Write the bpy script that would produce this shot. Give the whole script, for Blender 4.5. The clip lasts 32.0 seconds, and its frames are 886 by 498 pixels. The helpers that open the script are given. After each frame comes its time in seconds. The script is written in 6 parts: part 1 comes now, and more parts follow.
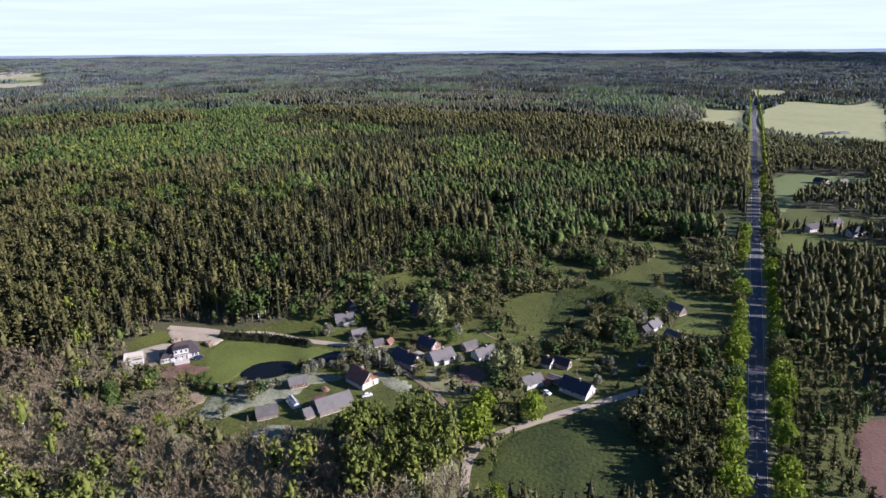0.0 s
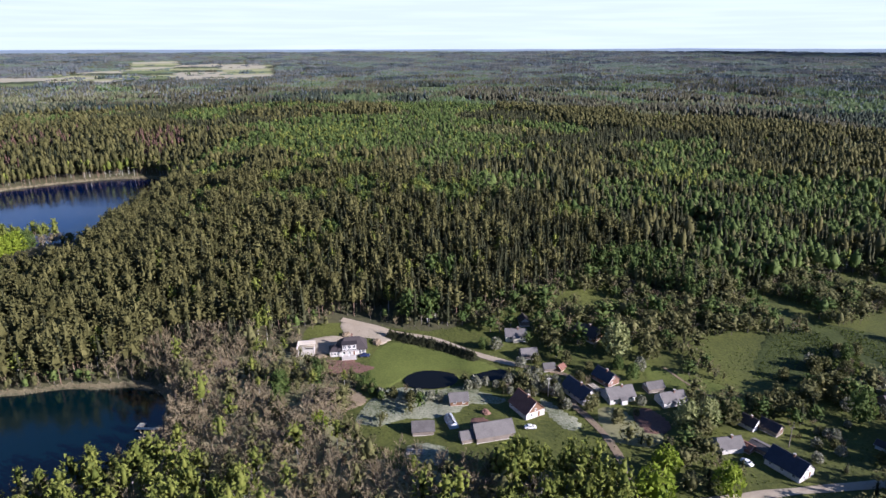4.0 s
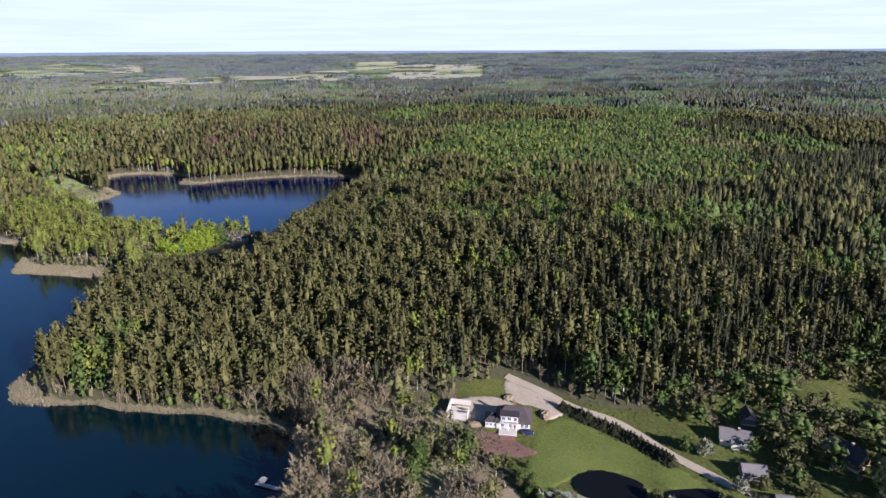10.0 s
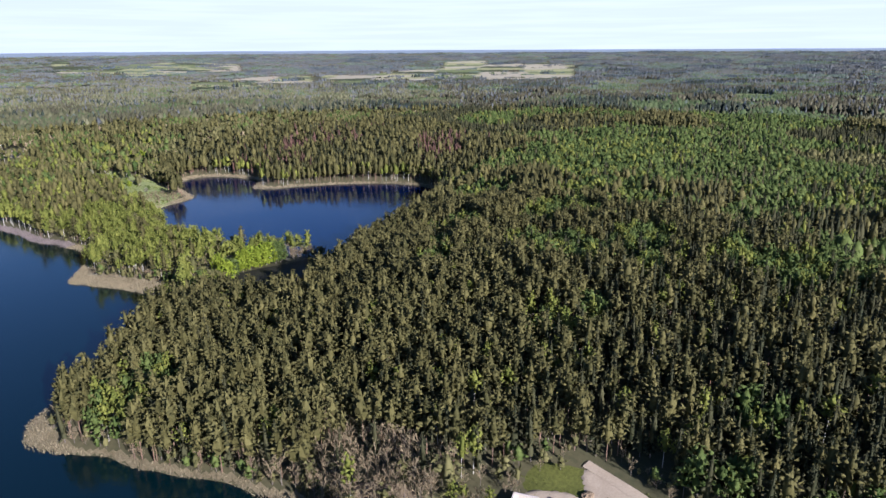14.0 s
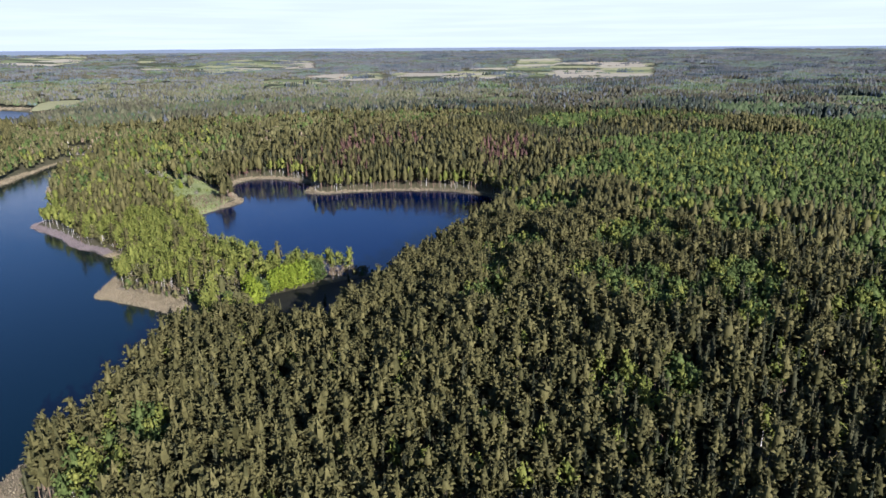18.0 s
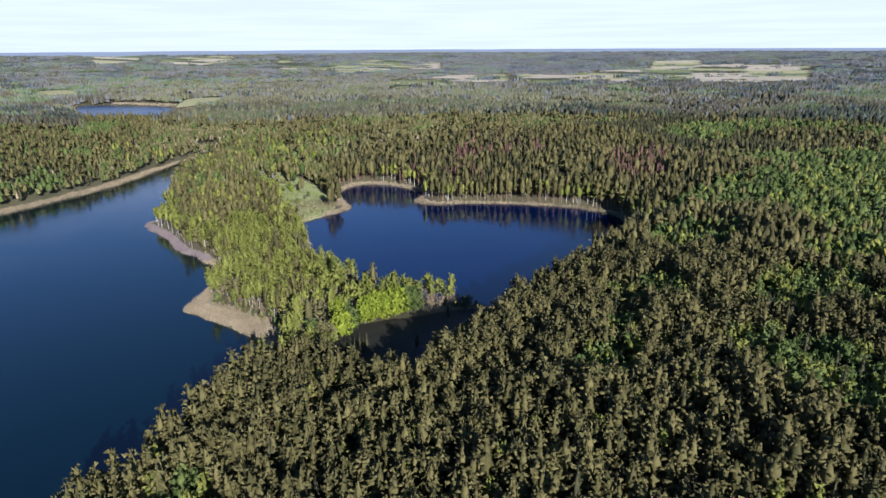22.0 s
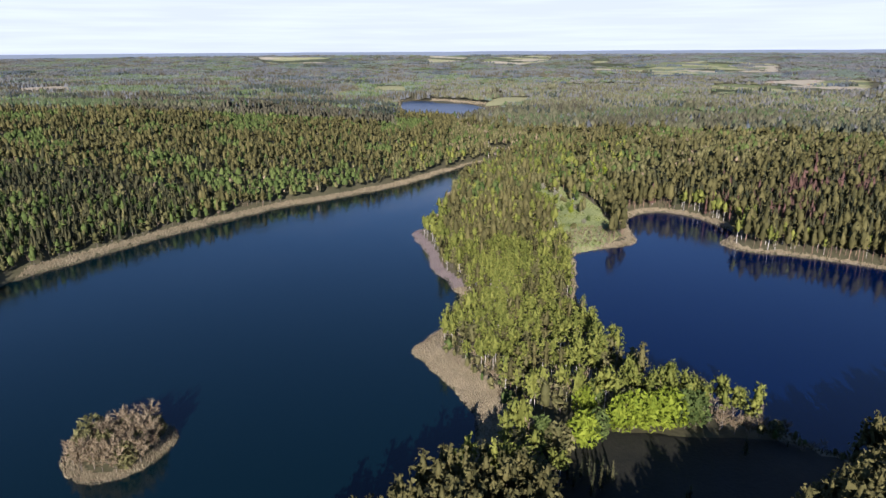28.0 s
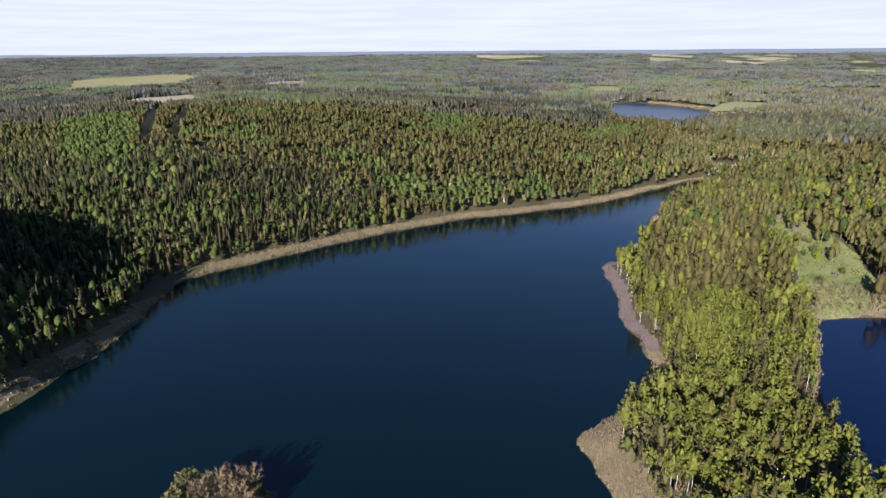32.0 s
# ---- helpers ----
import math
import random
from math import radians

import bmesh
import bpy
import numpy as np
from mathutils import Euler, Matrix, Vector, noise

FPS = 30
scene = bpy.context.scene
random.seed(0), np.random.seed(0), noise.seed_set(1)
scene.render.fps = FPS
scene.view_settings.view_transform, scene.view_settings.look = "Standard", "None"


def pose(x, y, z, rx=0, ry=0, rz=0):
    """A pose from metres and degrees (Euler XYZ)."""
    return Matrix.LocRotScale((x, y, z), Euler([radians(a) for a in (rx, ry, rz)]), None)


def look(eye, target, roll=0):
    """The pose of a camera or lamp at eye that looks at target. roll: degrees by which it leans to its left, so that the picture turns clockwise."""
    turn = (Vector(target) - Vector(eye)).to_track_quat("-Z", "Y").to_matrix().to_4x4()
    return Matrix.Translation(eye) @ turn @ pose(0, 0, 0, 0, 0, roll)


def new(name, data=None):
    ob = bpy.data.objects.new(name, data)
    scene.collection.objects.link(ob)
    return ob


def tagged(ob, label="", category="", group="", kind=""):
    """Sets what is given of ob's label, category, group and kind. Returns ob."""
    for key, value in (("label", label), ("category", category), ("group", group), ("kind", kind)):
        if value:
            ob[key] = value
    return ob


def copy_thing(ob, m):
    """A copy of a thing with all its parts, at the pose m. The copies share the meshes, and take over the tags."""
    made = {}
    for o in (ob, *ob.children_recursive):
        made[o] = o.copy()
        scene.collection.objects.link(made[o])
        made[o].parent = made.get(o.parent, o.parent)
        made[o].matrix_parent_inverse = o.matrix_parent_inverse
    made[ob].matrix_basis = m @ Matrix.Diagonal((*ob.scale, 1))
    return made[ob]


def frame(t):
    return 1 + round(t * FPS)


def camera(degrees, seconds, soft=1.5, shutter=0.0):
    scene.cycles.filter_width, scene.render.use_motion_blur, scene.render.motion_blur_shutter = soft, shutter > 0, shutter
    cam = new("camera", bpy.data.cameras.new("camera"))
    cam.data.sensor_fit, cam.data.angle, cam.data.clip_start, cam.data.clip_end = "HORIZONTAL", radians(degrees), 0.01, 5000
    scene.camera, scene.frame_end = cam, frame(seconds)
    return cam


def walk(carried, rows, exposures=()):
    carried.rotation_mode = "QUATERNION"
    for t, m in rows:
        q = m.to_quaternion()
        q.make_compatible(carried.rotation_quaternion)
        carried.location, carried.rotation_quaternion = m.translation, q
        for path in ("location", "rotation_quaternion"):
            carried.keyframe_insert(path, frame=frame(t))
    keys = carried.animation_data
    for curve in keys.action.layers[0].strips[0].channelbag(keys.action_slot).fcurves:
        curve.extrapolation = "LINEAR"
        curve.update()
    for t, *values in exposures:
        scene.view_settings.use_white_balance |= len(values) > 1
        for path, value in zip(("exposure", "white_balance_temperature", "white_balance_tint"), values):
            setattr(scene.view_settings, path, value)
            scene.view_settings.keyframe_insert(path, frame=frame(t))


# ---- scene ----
cam = camera(70.77, 32.0)
walk(cam, [
    (0, look((-1.39, 6.54, 138.77), (6.06, 196.81, 77.61), -0.50)),
    (0.5, look((-0.91, 7.83, 138.31), (-3.10, 198.27, 77.27), -0.45)),
    (1, look((-0.98, 9.46, 138.16), (-12.25, 199.61, 77.20), -0.35)),
    (1.5, look((-1.43, 11.77, 138.17), (-21.44, 201.16, 77.11), -0.23)),
    (2, look((-1.69, 15.03, 138.60), (-29.88, 203.29, 77.26), -0.13)),
    (2.5, look((-2.11, 18.57, 139.03), (-36.24, 205.78, 77.48), -0.11)),
    (3, look((-2.78, 22.32, 139.13), (-41.78, 208.55, 77.48), -0.10)),
    (3.5, look((-3.31, 26.85, 138.66), (-47.35, 211.91, 76.90), -0.11)),
    (5.5, look((-6.67, 45.06, 137.53), (-70.58, 224.22, 75.76), -0.10)),
    (6, look((-7.83, 49.67, 137.48), (-76.82, 226.96, 75.75), -0.15)),
    (6.5, look((-9.02, 54.25, 137.47), (-83.09, 229.49, 75.76), -0.18)),
    (7, look((-10.31, 58.90, 137.46), (-89.25, 232.01, 75.77), -0.23)),
    (7.5, look((-11.77, 63.79, 137.39), (-95.49, 234.66, 75.80), -0.24)),
    (8, look((-13.37, 68.99, 137.24), (-101.78, 237.50, 75.69), -0.26)),
    (8.5, look((-15.24, 74.05, 137.18), (-108.10, 240.15, 75.64), -0.28)),
    (9, look((-17.27, 78.86, 137.21), (-114.48, 242.48, 75.73), -0.30)),
    (9.5, look((-19.39, 83.64, 137.38), (-120.62, 244.82, 75.94), -0.30)),
    (10, look((-21.67, 88.38, 137.64), (-126.59, 247.19, 76.23), -0.32)),
    (10.5, look((-24.16, 93.38, 137.86), (-132.70, 249.74, 76.44), -0.34)),
    (11, look((-26.72, 98.48, 138.16), (-138.80, 252.30, 76.70), -0.39)),
    (11.5, look((-29.42, 103.78, 138.53), (-144.59, 255.28, 77.02), -0.40)),
    (12, look((-32.56, 109.59, 138.80), (-149.94, 259.39, 77.31), -0.42)),
    (12.5, look((-35.68, 115.43, 139.07), (-155.18, 263.54, 77.56), -0.43)),
    (13, look((-38.96, 121.21, 139.26), (-160.70, 267.48, 77.75), -0.44)),
    (13.5, look((-42.68, 126.91, 139.32), (-166.49, 271.43, 77.78), -0.42)),
    (14, look((-46.43, 132.61, 139.30), (-172.25, 275.36, 77.72), -0.39)),
    (14.5, look((-49.95, 138.17, 139.24), (-177.72, 279.21, 77.75), -0.36)),
    (16.5, look((-63.74, 161.03, 139.39), (-199.06, 294.69, 77.56), -0.40)),
    (17, look((-67.69, 166.53, 139.39), (-204.98, 298.07, 77.35), -0.42)),
    (17.5, look((-72.17, 171.54, 139.30), (-211.13, 301.28, 77.19), -0.42)),
    (18, look((-76.77, 175.97, 139.07), (-217.70, 303.55, 76.90), -0.42)),
    (18.5, look((-81.15, 180.13, 138.66), (-224.70, 304.84, 76.67), -0.40)),
    (19, look((-85.58, 184.38, 138.23), (-231.82, 306.03, 76.49), -0.33)),
    (19.5, look((-90.49, 188.90, 137.88), (-239.44, 307.27, 76.21), -0.32)),
    (20, look((-95.83, 193.61, 137.59), (-247.53, 308.44, 75.95), -0.34)),
    (20.5, look((-101.27, 198.23, 137.41), (-255.71, 309.35, 75.77), -0.35)),
    (21, look((-106.66, 202.83, 137.55), (-263.94, 309.91, 75.91), -0.36)),
    (21.5, look((-111.88, 207.27, 137.87), (-272.10, 309.89, 76.23), -0.36)),
    (22, look((-116.98, 211.39, 138.30), (-280.10, 309.31, 76.62), -0.36)),
    (22.5, look((-121.99, 215.44, 138.75), (-287.90, 308.56, 77.06), -0.36)),
    (23, look((-127.03, 219.56, 139.18), (-295.68, 307.60, 77.51), -0.40)),
    (23.5, look((-132.13, 223.29, 139.47), (-303.63, 305.73, 77.89), -0.39)),
    (24, look((-137.57, 226.72, 139.56), (-312.26, 302.25, 78.09), -0.37)),
    (24.5, look((-143.80, 230.39, 139.45), (-321.65, 298.29, 78.14), -0.36)),
    (25, look((-150.32, 234.23, 139.14), (-330.97, 294.38, 77.92), -0.39)),
    (25.5, look((-157.09, 238.06, 138.88), (-340.22, 290.32, 77.77), -0.41)),
    (27.5, look((-184.67, 248.55, 139.05), (-374.07, 268.41, 77.96), -0.37)),
    (28, look((-192.45, 250.37, 138.98), (-382.52, 262.05, 77.85), -0.37)),
    (28.5, look((-200.62, 252.05, 138.91), (-391.03, 255.71, 77.82), -0.39)),
    (29, look((-208.96, 253.56, 138.98), (-399.36, 249.29, 77.90), -0.42)),
    (29.5, look((-217.17, 254.80, 139.09), (-407.24, 242.67, 78.05), -0.42)),
    (30, look((-225.14, 255.68, 139.16), (-414.56, 235.78, 78.15), -0.40)),
    (30.5, look((-233.41, 256.21, 139.28), (-421.83, 228.57, 78.17), -0.40)),
    (31, look((-241.81, 256.65, 139.38), (-428.92, 221.30, 78.23), -0.42)),
    (31.5, look((-250.10, 257.01, 139.55), (-435.56, 213.96, 78.33), -0.46)),
    (32, look((-258.56, 256.92, 139.84), (-442.07, 206.25, 78.53), -0.46)),
], exposures=[(0, 1.2, 5400, 24), (24, 1.2, 5400, 24), (28, 1.13, 5700, 25), (32, 1.07, 5900, 25)])

# world, sun and exposure
SUN_ELEV, SUN_AZ = radians(21.5), math.atan2(0.985, -0.16)
world = bpy.data.worlds.new("world")
scene.world = world
world.use_nodes = True
wn = world.node_tree
sky = wn.nodes.new("ShaderNodeTexSky")
sky.sky_type, sky.sun_disc = "NISHITA", False
sky.sun_elevation, sky.sun_rotation = SUN_ELEV, SUN_AZ
sky.altitude, sky.air_density, sky.dust_density, sky.ozone_density = 150, 1.0, 0.05, 5.0
back = wn.nodes["Background"]
back.inputs["Strength"].default_value = 0.046
wn.links.new(sky.outputs[0], back.inputs["Color"])
sun_data = bpy.data.lights.new("sun", "SUN")
sun_data.energy, sun_data.angle, sun_data.color = 4.9, radians(0.55), (1.0, 0.89, 0.74)
sun = new("sun", sun_data)
SUN_WAY = Vector((math.sin(SUN_AZ) * math.cos(SUN_ELEV), math.cos(SUN_AZ) * math.cos(SUN_ELEV), math.sin(SUN_ELEV)))
sun.matrix_world = look(SUN_WAY * 500, (0, 0, 0))

rng = np.random.default_rng(11)


# ---- materials ----
def mat(name, dark, light, rough=0.8, scale=0.2, scale_b=2.5, bump=0.3, metal=0.0, spec=0.3, island=0.0, each=0.0, contrast=0.25):
    """A surface between two colours, with mottling at two sizes, and relief."""
    m = bpy.data.materials.new(name)
    m.use_nodes = True
    n, l = m.node_tree.nodes, m.node_tree.links
    b = n["Principled BSDF"]
    b.inputs["Roughness"].default_value, b.inputs["Metallic"].default_value = rough, metal
    b.inputs["Specular IOR Level"].default_value = spec
    geo = n.new("ShaderNodeNewGeometry")
    a, c = n.new("ShaderNodeTexNoise"), n.new("ShaderNodeTexNoise")
    a.inputs["Scale"].default_value, c.inputs["Scale"].default_value = scale, scale_b
    a.inputs["Detail"].default_value = c.inputs["Detail"].default_value = 3
    for q in (a, c):
        l.new(geo.outputs["Position"], q.inputs["Vector"])
    mix = n.new("ShaderNodeMath")
    mix.operation = "ADD"
    half = n.new("ShaderNodeMath")
    half.operation, half.inputs[1].default_value = "MULTIPLY", 0.5
    l.new(a.outputs["Fac"], mix.inputs[0])
    l.new(c.outputs["Fac"], mix.inputs[1])
    l.new(mix.outputs[0], half.inputs[0])
    last = half.outputs[0]
    for amount, source in ((island, geo.outputs["Random Per Island"]), (each, None)):
        if amount:
            if source is None:
                source = n.new("ShaderNodeObjectInfo").outputs["Random"]
            add = n.new("ShaderNodeMath")
            add.operation, add.inputs[1].default_value = "MULTIPLY_ADD", amount
            shift = n.new("ShaderNodeMath")
            shift.operation, shift.inputs[1].default_value = "SUBTRACT", amount / 2
            l.new(source, add.inputs[0])
            l.new(last, add.inputs[2])
            l.new(add.outputs[0], shift.inputs[0])
            last = shift.outputs[0]
    ramp = n.new("ShaderNodeValToRGB")
    ramp.color_ramp.elements[0].position, ramp.color_ramp.elements[1].position = 0.5 - contrast, 0.5 + contrast
    ramp.color_ramp.elements[0].color, ramp.color_ramp.elements[1].color = (*dark, 1), (*light, 1)
    l.new(last, ramp.inputs[0])
    l.new(ramp.outputs[0], b.inputs["Base Color"])
    if bump:
        bp = n.new("ShaderNodeBump")
        bp.inputs["Strength"].default_value, bp.inputs["Distance"].default_value = bump, 0.3 / max(scale_b, 0.1)
        l.new(c.outputs["Fac"], bp.inputs["Height"])
        l.new(bp.outputs[0], b.inputs["Normal"])
    return m


def leaf(name, dark, light, glow=0.26, tufts=1.5, **k):
    """Foliage: light passes partly through it."""
    m = mat(name, dark, light, rough=0.75, bump=0, spec=0.15, **k)
    n, l = m.node_tree.nodes, m.node_tree.links
    b, ramp = n["Principled BSDF"], next(q for q in n if q.type == "VALTORGB")
    # tufts: the crown's surface is uneven at the size of twigs and leaf bunches
    geo = next(q for q in n if q.type == "NEW_GEOMETRY")
    tuft, bp = n.new("ShaderNodeTexNoise"), n.new("ShaderNodeBump")
    tuft.inputs["Scale"].default_value, tuft.inputs["Detail"].default_value = tufts, 2
    bp.inputs["Strength"].default_value, bp.inputs["Distance"].default_value = 0.6, 0.5 / tufts
    l.new(geo.outputs["Position"], tuft.inputs["Vector"])
    l.new(tuft.outputs["Fac"], bp.inputs["Height"])
    l.new(bp.outputs[0], b.inputs["Normal"])
    tr, mx = n.new("ShaderNodeBsdfTranslucent"), n.new("ShaderNodeMixShader")
    mx.inputs[0].default_value = glow
    l.new(ramp.outputs[0], tr.inputs["Color"])
    l.new(b.outputs[0], mx.inputs[1])
    l.new(tr.outputs[0], mx.inputs[2])
    l.new(mx.outputs[0], n["Material Output"].inputs["Surface"])
    return m


M = dict(
    soil=mat("forest_floor", (0.045, 0.05, 0.022), (0.11, 0.10, 0.05), scale=0.03, scale_b=0.5),
    grass=mat("grass", (0.042, 0.052, 0.01), (0.12, 0.132, 0.026), contrast=0.17, scale=0.05, scale_b=0.9, bump=0.6),
    lawn=mat("lawn", (0.06, 0.08, 0.013), (0.15, 0.172, 0.034), contrast=0.18, scale=0.06, scale_b=1.3, bump=0.5),
    meadow=mat("rough_meadow", (0.02, 0.031, 0.005), (0.06, 0.076, 0.014), contrast=0.15, scale=0.08, scale_b=0.7, bump=0.8),
    blossom=mat("dry_grass", (0.08, 0.1, 0.04), (0.34, 0.34, 0.24), contrast=0.14, scale=0.12, scale_b=1.2, bump=0.6),
    field=mat("pale_field", (0.24, 0.25, 0.1), (0.36, 0.36, 0.17), scale=0.01, scale_b=0.08, bump=0),
    green_field=mat("green_field", (0.11, 0.145, 0.045), (0.17, 0.2, 0.07), scale=0.01, scale_b=0.08, bump=0),
    tan_field=mat("bare_field", (0.31, 0.28, 0.18), (0.45, 0.41, 0.29), scale=0.01, scale_b=0.08, bump=0),
    glade=mat("glade_grass", (0.12, 0.16, 0.05), (0.32, 0.36, 0.14), contrast=0.16, scale=0.06, scale_b=0.5, bump=0.6),
    tuft=leaf("grass_tufts", (0.055, 0.08, 0.018), (0.2, 0.23, 0.06), scale=0.07, scale_b=0.6, island=0.6),
    straw=leaf("straw_tufts", (0.12, 0.11, 0.05), (0.36, 0.31, 0.18), scale=0.07, scale_b=0.6, island=0.5),
    # near-black colour stands in for tree shade on the hollow's floor
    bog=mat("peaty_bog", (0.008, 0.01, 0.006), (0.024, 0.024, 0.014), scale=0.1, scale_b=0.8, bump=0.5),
    plough=mat("ploughed_soil", (0.11, 0.06, 0.045), (0.2, 0.115, 0.085), scale=0.1, scale_b=1.0, bump=0.8),
    sand=mat("sandy_track", (0.29, 0.24, 0.17), (0.44, 0.375, 0.28), scale=0.15, scale_b=1.5, bump=0.4),
    dirt=mat("bare_earth", (0.16, 0.12, 0.075), (0.3, 0.235, 0.15), scale=0.15, scale_b=1.0, bump=0.6),
    reed=mat("dry_reed", (0.12, 0.102, 0.055), (0.28, 0.24, 0.145), scale=0.12, scale_b=1.4, bump=0.5, island=0.4),
    wet_reed=mat("wet_reed", (0.1, 0.085, 0.085), (0.2, 0.17, 0.15), scale=0.12, scale_b=1.4, bump=0.5, island=0.4),
    asphalt=mat("asphalt", (0.085, 0.085, 0.095), (0.15, 0.15, 0.16), scale=0.12, scale_b=2.0, rough=0.85, bump=0.1),
    line=mat("road_paint", (0.6, 0.6, 0.58), (0.8, 0.8, 0.78), scale=0.5, bump=0),
    verge=mat("road_verge", (0.16, 0.17, 0.07), (0.26, 0.24, 0.13), scale=0.1, scale_b=1.0),
    pine=leaf("pine_needles", (0.056, 0.057, 0.019), (0.142, 0.132, 0.046), scale=0.02, scale_b=0.3, island=0.45),
    spruce=leaf("spruce_needles", (0.03, 0.038, 0.018), (0.083, 0.082, 0.037), scale=0.03, scale_b=0.3, island=0.4),
    rusty=leaf("dying_spruce_needles", (0.09, 0.055, 0.04), (0.17, 0.10, 0.075), scale=0.03, scale_b=0.3, island=0.4),
    birch=leaf("birch_leaves", (0.098, 0.122, 0.022), (0.225, 0.245, 0.05), scale=0.03, scale_b=0.4, island=0.45, glow=0.32),
    aspen=leaf("aspen_leaves", (0.05, 0.083, 0.02), (0.132, 0.175, 0.046), scale=0.03, scale_b=0.4, island=0.45, glow=0.32),
    olive=leaf("budding_leaves", (0.078, 0.082, 0.028), (0.18, 0.172, 0.068), scale=0.02, scale_b=0.3, island=0.45),
    maple=leaf("maple_leaves", (0.12, 0.17, 0.012), (0.25, 0.31, 0.03), scale=0.1, scale_b=0.6, island=0.4, glow=0.32),
    willow=leaf("willow_leaves", (0.15, 0.17, 0.06), (0.31, 0.32, 0.13), scale=0.1, scale_b=0.6, island=0.4, glow=0.2),
    twig=leaf("bare_twigs", (0.142, 0.114, 0.066), (0.295, 0.24, 0.146), scale=0.04, scale_b=0.4, island=0.4, glow=0.1),
    blossom_tree=leaf("blossom", (0.14, 0.15, 0.08), (0.34, 0.33, 0.25), scale=0.1, scale_b=0.8, island=0.5),
    bark=mat("pine_bark", (0.10, 0.07, 0.05), (0.26, 0.17, 0.11), scale=0.1, scale_b=1.5, island=0.3),
    white_bark=mat("birch_bark", (0.35, 0.33, 0.28), (0.62, 0.6, 0.54), scale=0.4, scale_b=2.5, island=0.2),
    grey_bark=mat("grey_bark", (0.1, 0.085, 0.07), (0.2, 0.175, 0.15), scale=0.2, scale_b=1.5),
    # near foliage colours, greyed and blued part of the way towards haze
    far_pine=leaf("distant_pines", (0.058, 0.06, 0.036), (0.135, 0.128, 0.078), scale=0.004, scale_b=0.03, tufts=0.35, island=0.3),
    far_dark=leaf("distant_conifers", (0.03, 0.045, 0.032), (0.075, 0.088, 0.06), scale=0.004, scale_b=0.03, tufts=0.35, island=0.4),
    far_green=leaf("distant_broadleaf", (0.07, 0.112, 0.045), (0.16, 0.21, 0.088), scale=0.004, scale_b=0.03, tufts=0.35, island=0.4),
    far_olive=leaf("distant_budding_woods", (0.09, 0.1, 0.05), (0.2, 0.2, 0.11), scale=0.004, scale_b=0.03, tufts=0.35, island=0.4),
    # distance haze is mixed into the foliage colours of the farthest woods
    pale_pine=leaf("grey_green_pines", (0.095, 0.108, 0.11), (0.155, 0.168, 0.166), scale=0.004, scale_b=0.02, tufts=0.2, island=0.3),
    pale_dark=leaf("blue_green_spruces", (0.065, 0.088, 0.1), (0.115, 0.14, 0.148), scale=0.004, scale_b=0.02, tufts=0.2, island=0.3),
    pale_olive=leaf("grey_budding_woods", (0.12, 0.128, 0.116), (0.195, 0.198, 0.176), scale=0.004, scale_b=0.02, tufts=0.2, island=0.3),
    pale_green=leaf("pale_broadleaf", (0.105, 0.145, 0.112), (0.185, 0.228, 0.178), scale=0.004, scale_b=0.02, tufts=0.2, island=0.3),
    plaster=mat("white_plaster", (0.44, 0.42, 0.39), (0.6, 0.58, 0.54), scale=0.5, scale_b=3, bump=0.1),
    cream=mat("cream_boards", (0.5, 0.45, 0.34), (0.68, 0.63, 0.5), scale=0.5, scale_b=4, bump=0.2),
    planks=mat("weathered_planks", (0.12, 0.1, 0.085), (0.27, 0.23, 0.19), scale=0.5, scale_b=4, bump=0.4),
    brown_wall=mat("brown_boards", (0.13, 0.07, 0.04), (0.24, 0.14, 0.08), scale=0.5, scale_b=4, bump=0.3),
    slate=mat("asbestos_slate", (0.085, 0.078, 0.074), (0.17, 0.158, 0.148), scale=0.4, scale_b=3, bump=0.4, each=0.25),
    dark_roof=mat("dark_roof", (0.035, 0.03, 0.032), (0.075, 0.062, 0.06), scale=0.4, scale_b=3, rough=0.6, each=0.2),
    blue_roof=mat("blue_metal_roof", (0.03, 0.031, 0.04), (0.055, 0.057, 0.075), scale=0.4, scale_b=2, rough=0.45, each=0.2),
    rust_roof=mat("rusty_red_roof", (0.14, 0.06, 0.04), (0.27, 0.14, 0.1), scale=0.4, scale_b=2, bump=0.4),
    glass=mat("window_glass", (0.02, 0.025, 0.03), (0.045, 0.05, 0.06), rough=0.08, spec=0.5, bump=0),
    white_frame=mat("white_frame", (0.7, 0.7, 0.68), (0.82, 0.82, 0.8), scale=1, bump=0),
    brick=mat("red_brick", (0.15, 0.08, 0.06), (0.26, 0.15, 0.11), scale=0.6, scale_b=5),
    concrete=mat("pale_concrete", (0.4, 0.37, 0.33), (0.58, 0.54, 0.49), scale=0.3, scale_b=2.5),
    film=mat("greenhouse_film", (0.6, 0.66, 0.72), (0.78, 0.82, 0.86), rough=0.25, scale=0.5, bump=0.1),
    car_white=mat("white_car_paint", (0.72, 0.72, 0.72), (0.8, 0.8, 0.8), rough=0.25, spec=0.5, bump=0),
    car_blue=mat("blue_car_paint", (0.02, 0.03, 0.09), (0.03, 0.045, 0.12), rough=0.25, spec=0.5, bump=0),
    rubber=mat("rubber", (0.02, 0.02, 0.02), (0.035, 0.035, 0.035), rough=0.9, bump=0),
    metal=mat("galvanised_metal", (0.35, 0.35, 0.36), (0.5, 0.5, 0.5), rough=0.4, metal=0.8, bump=0),
)


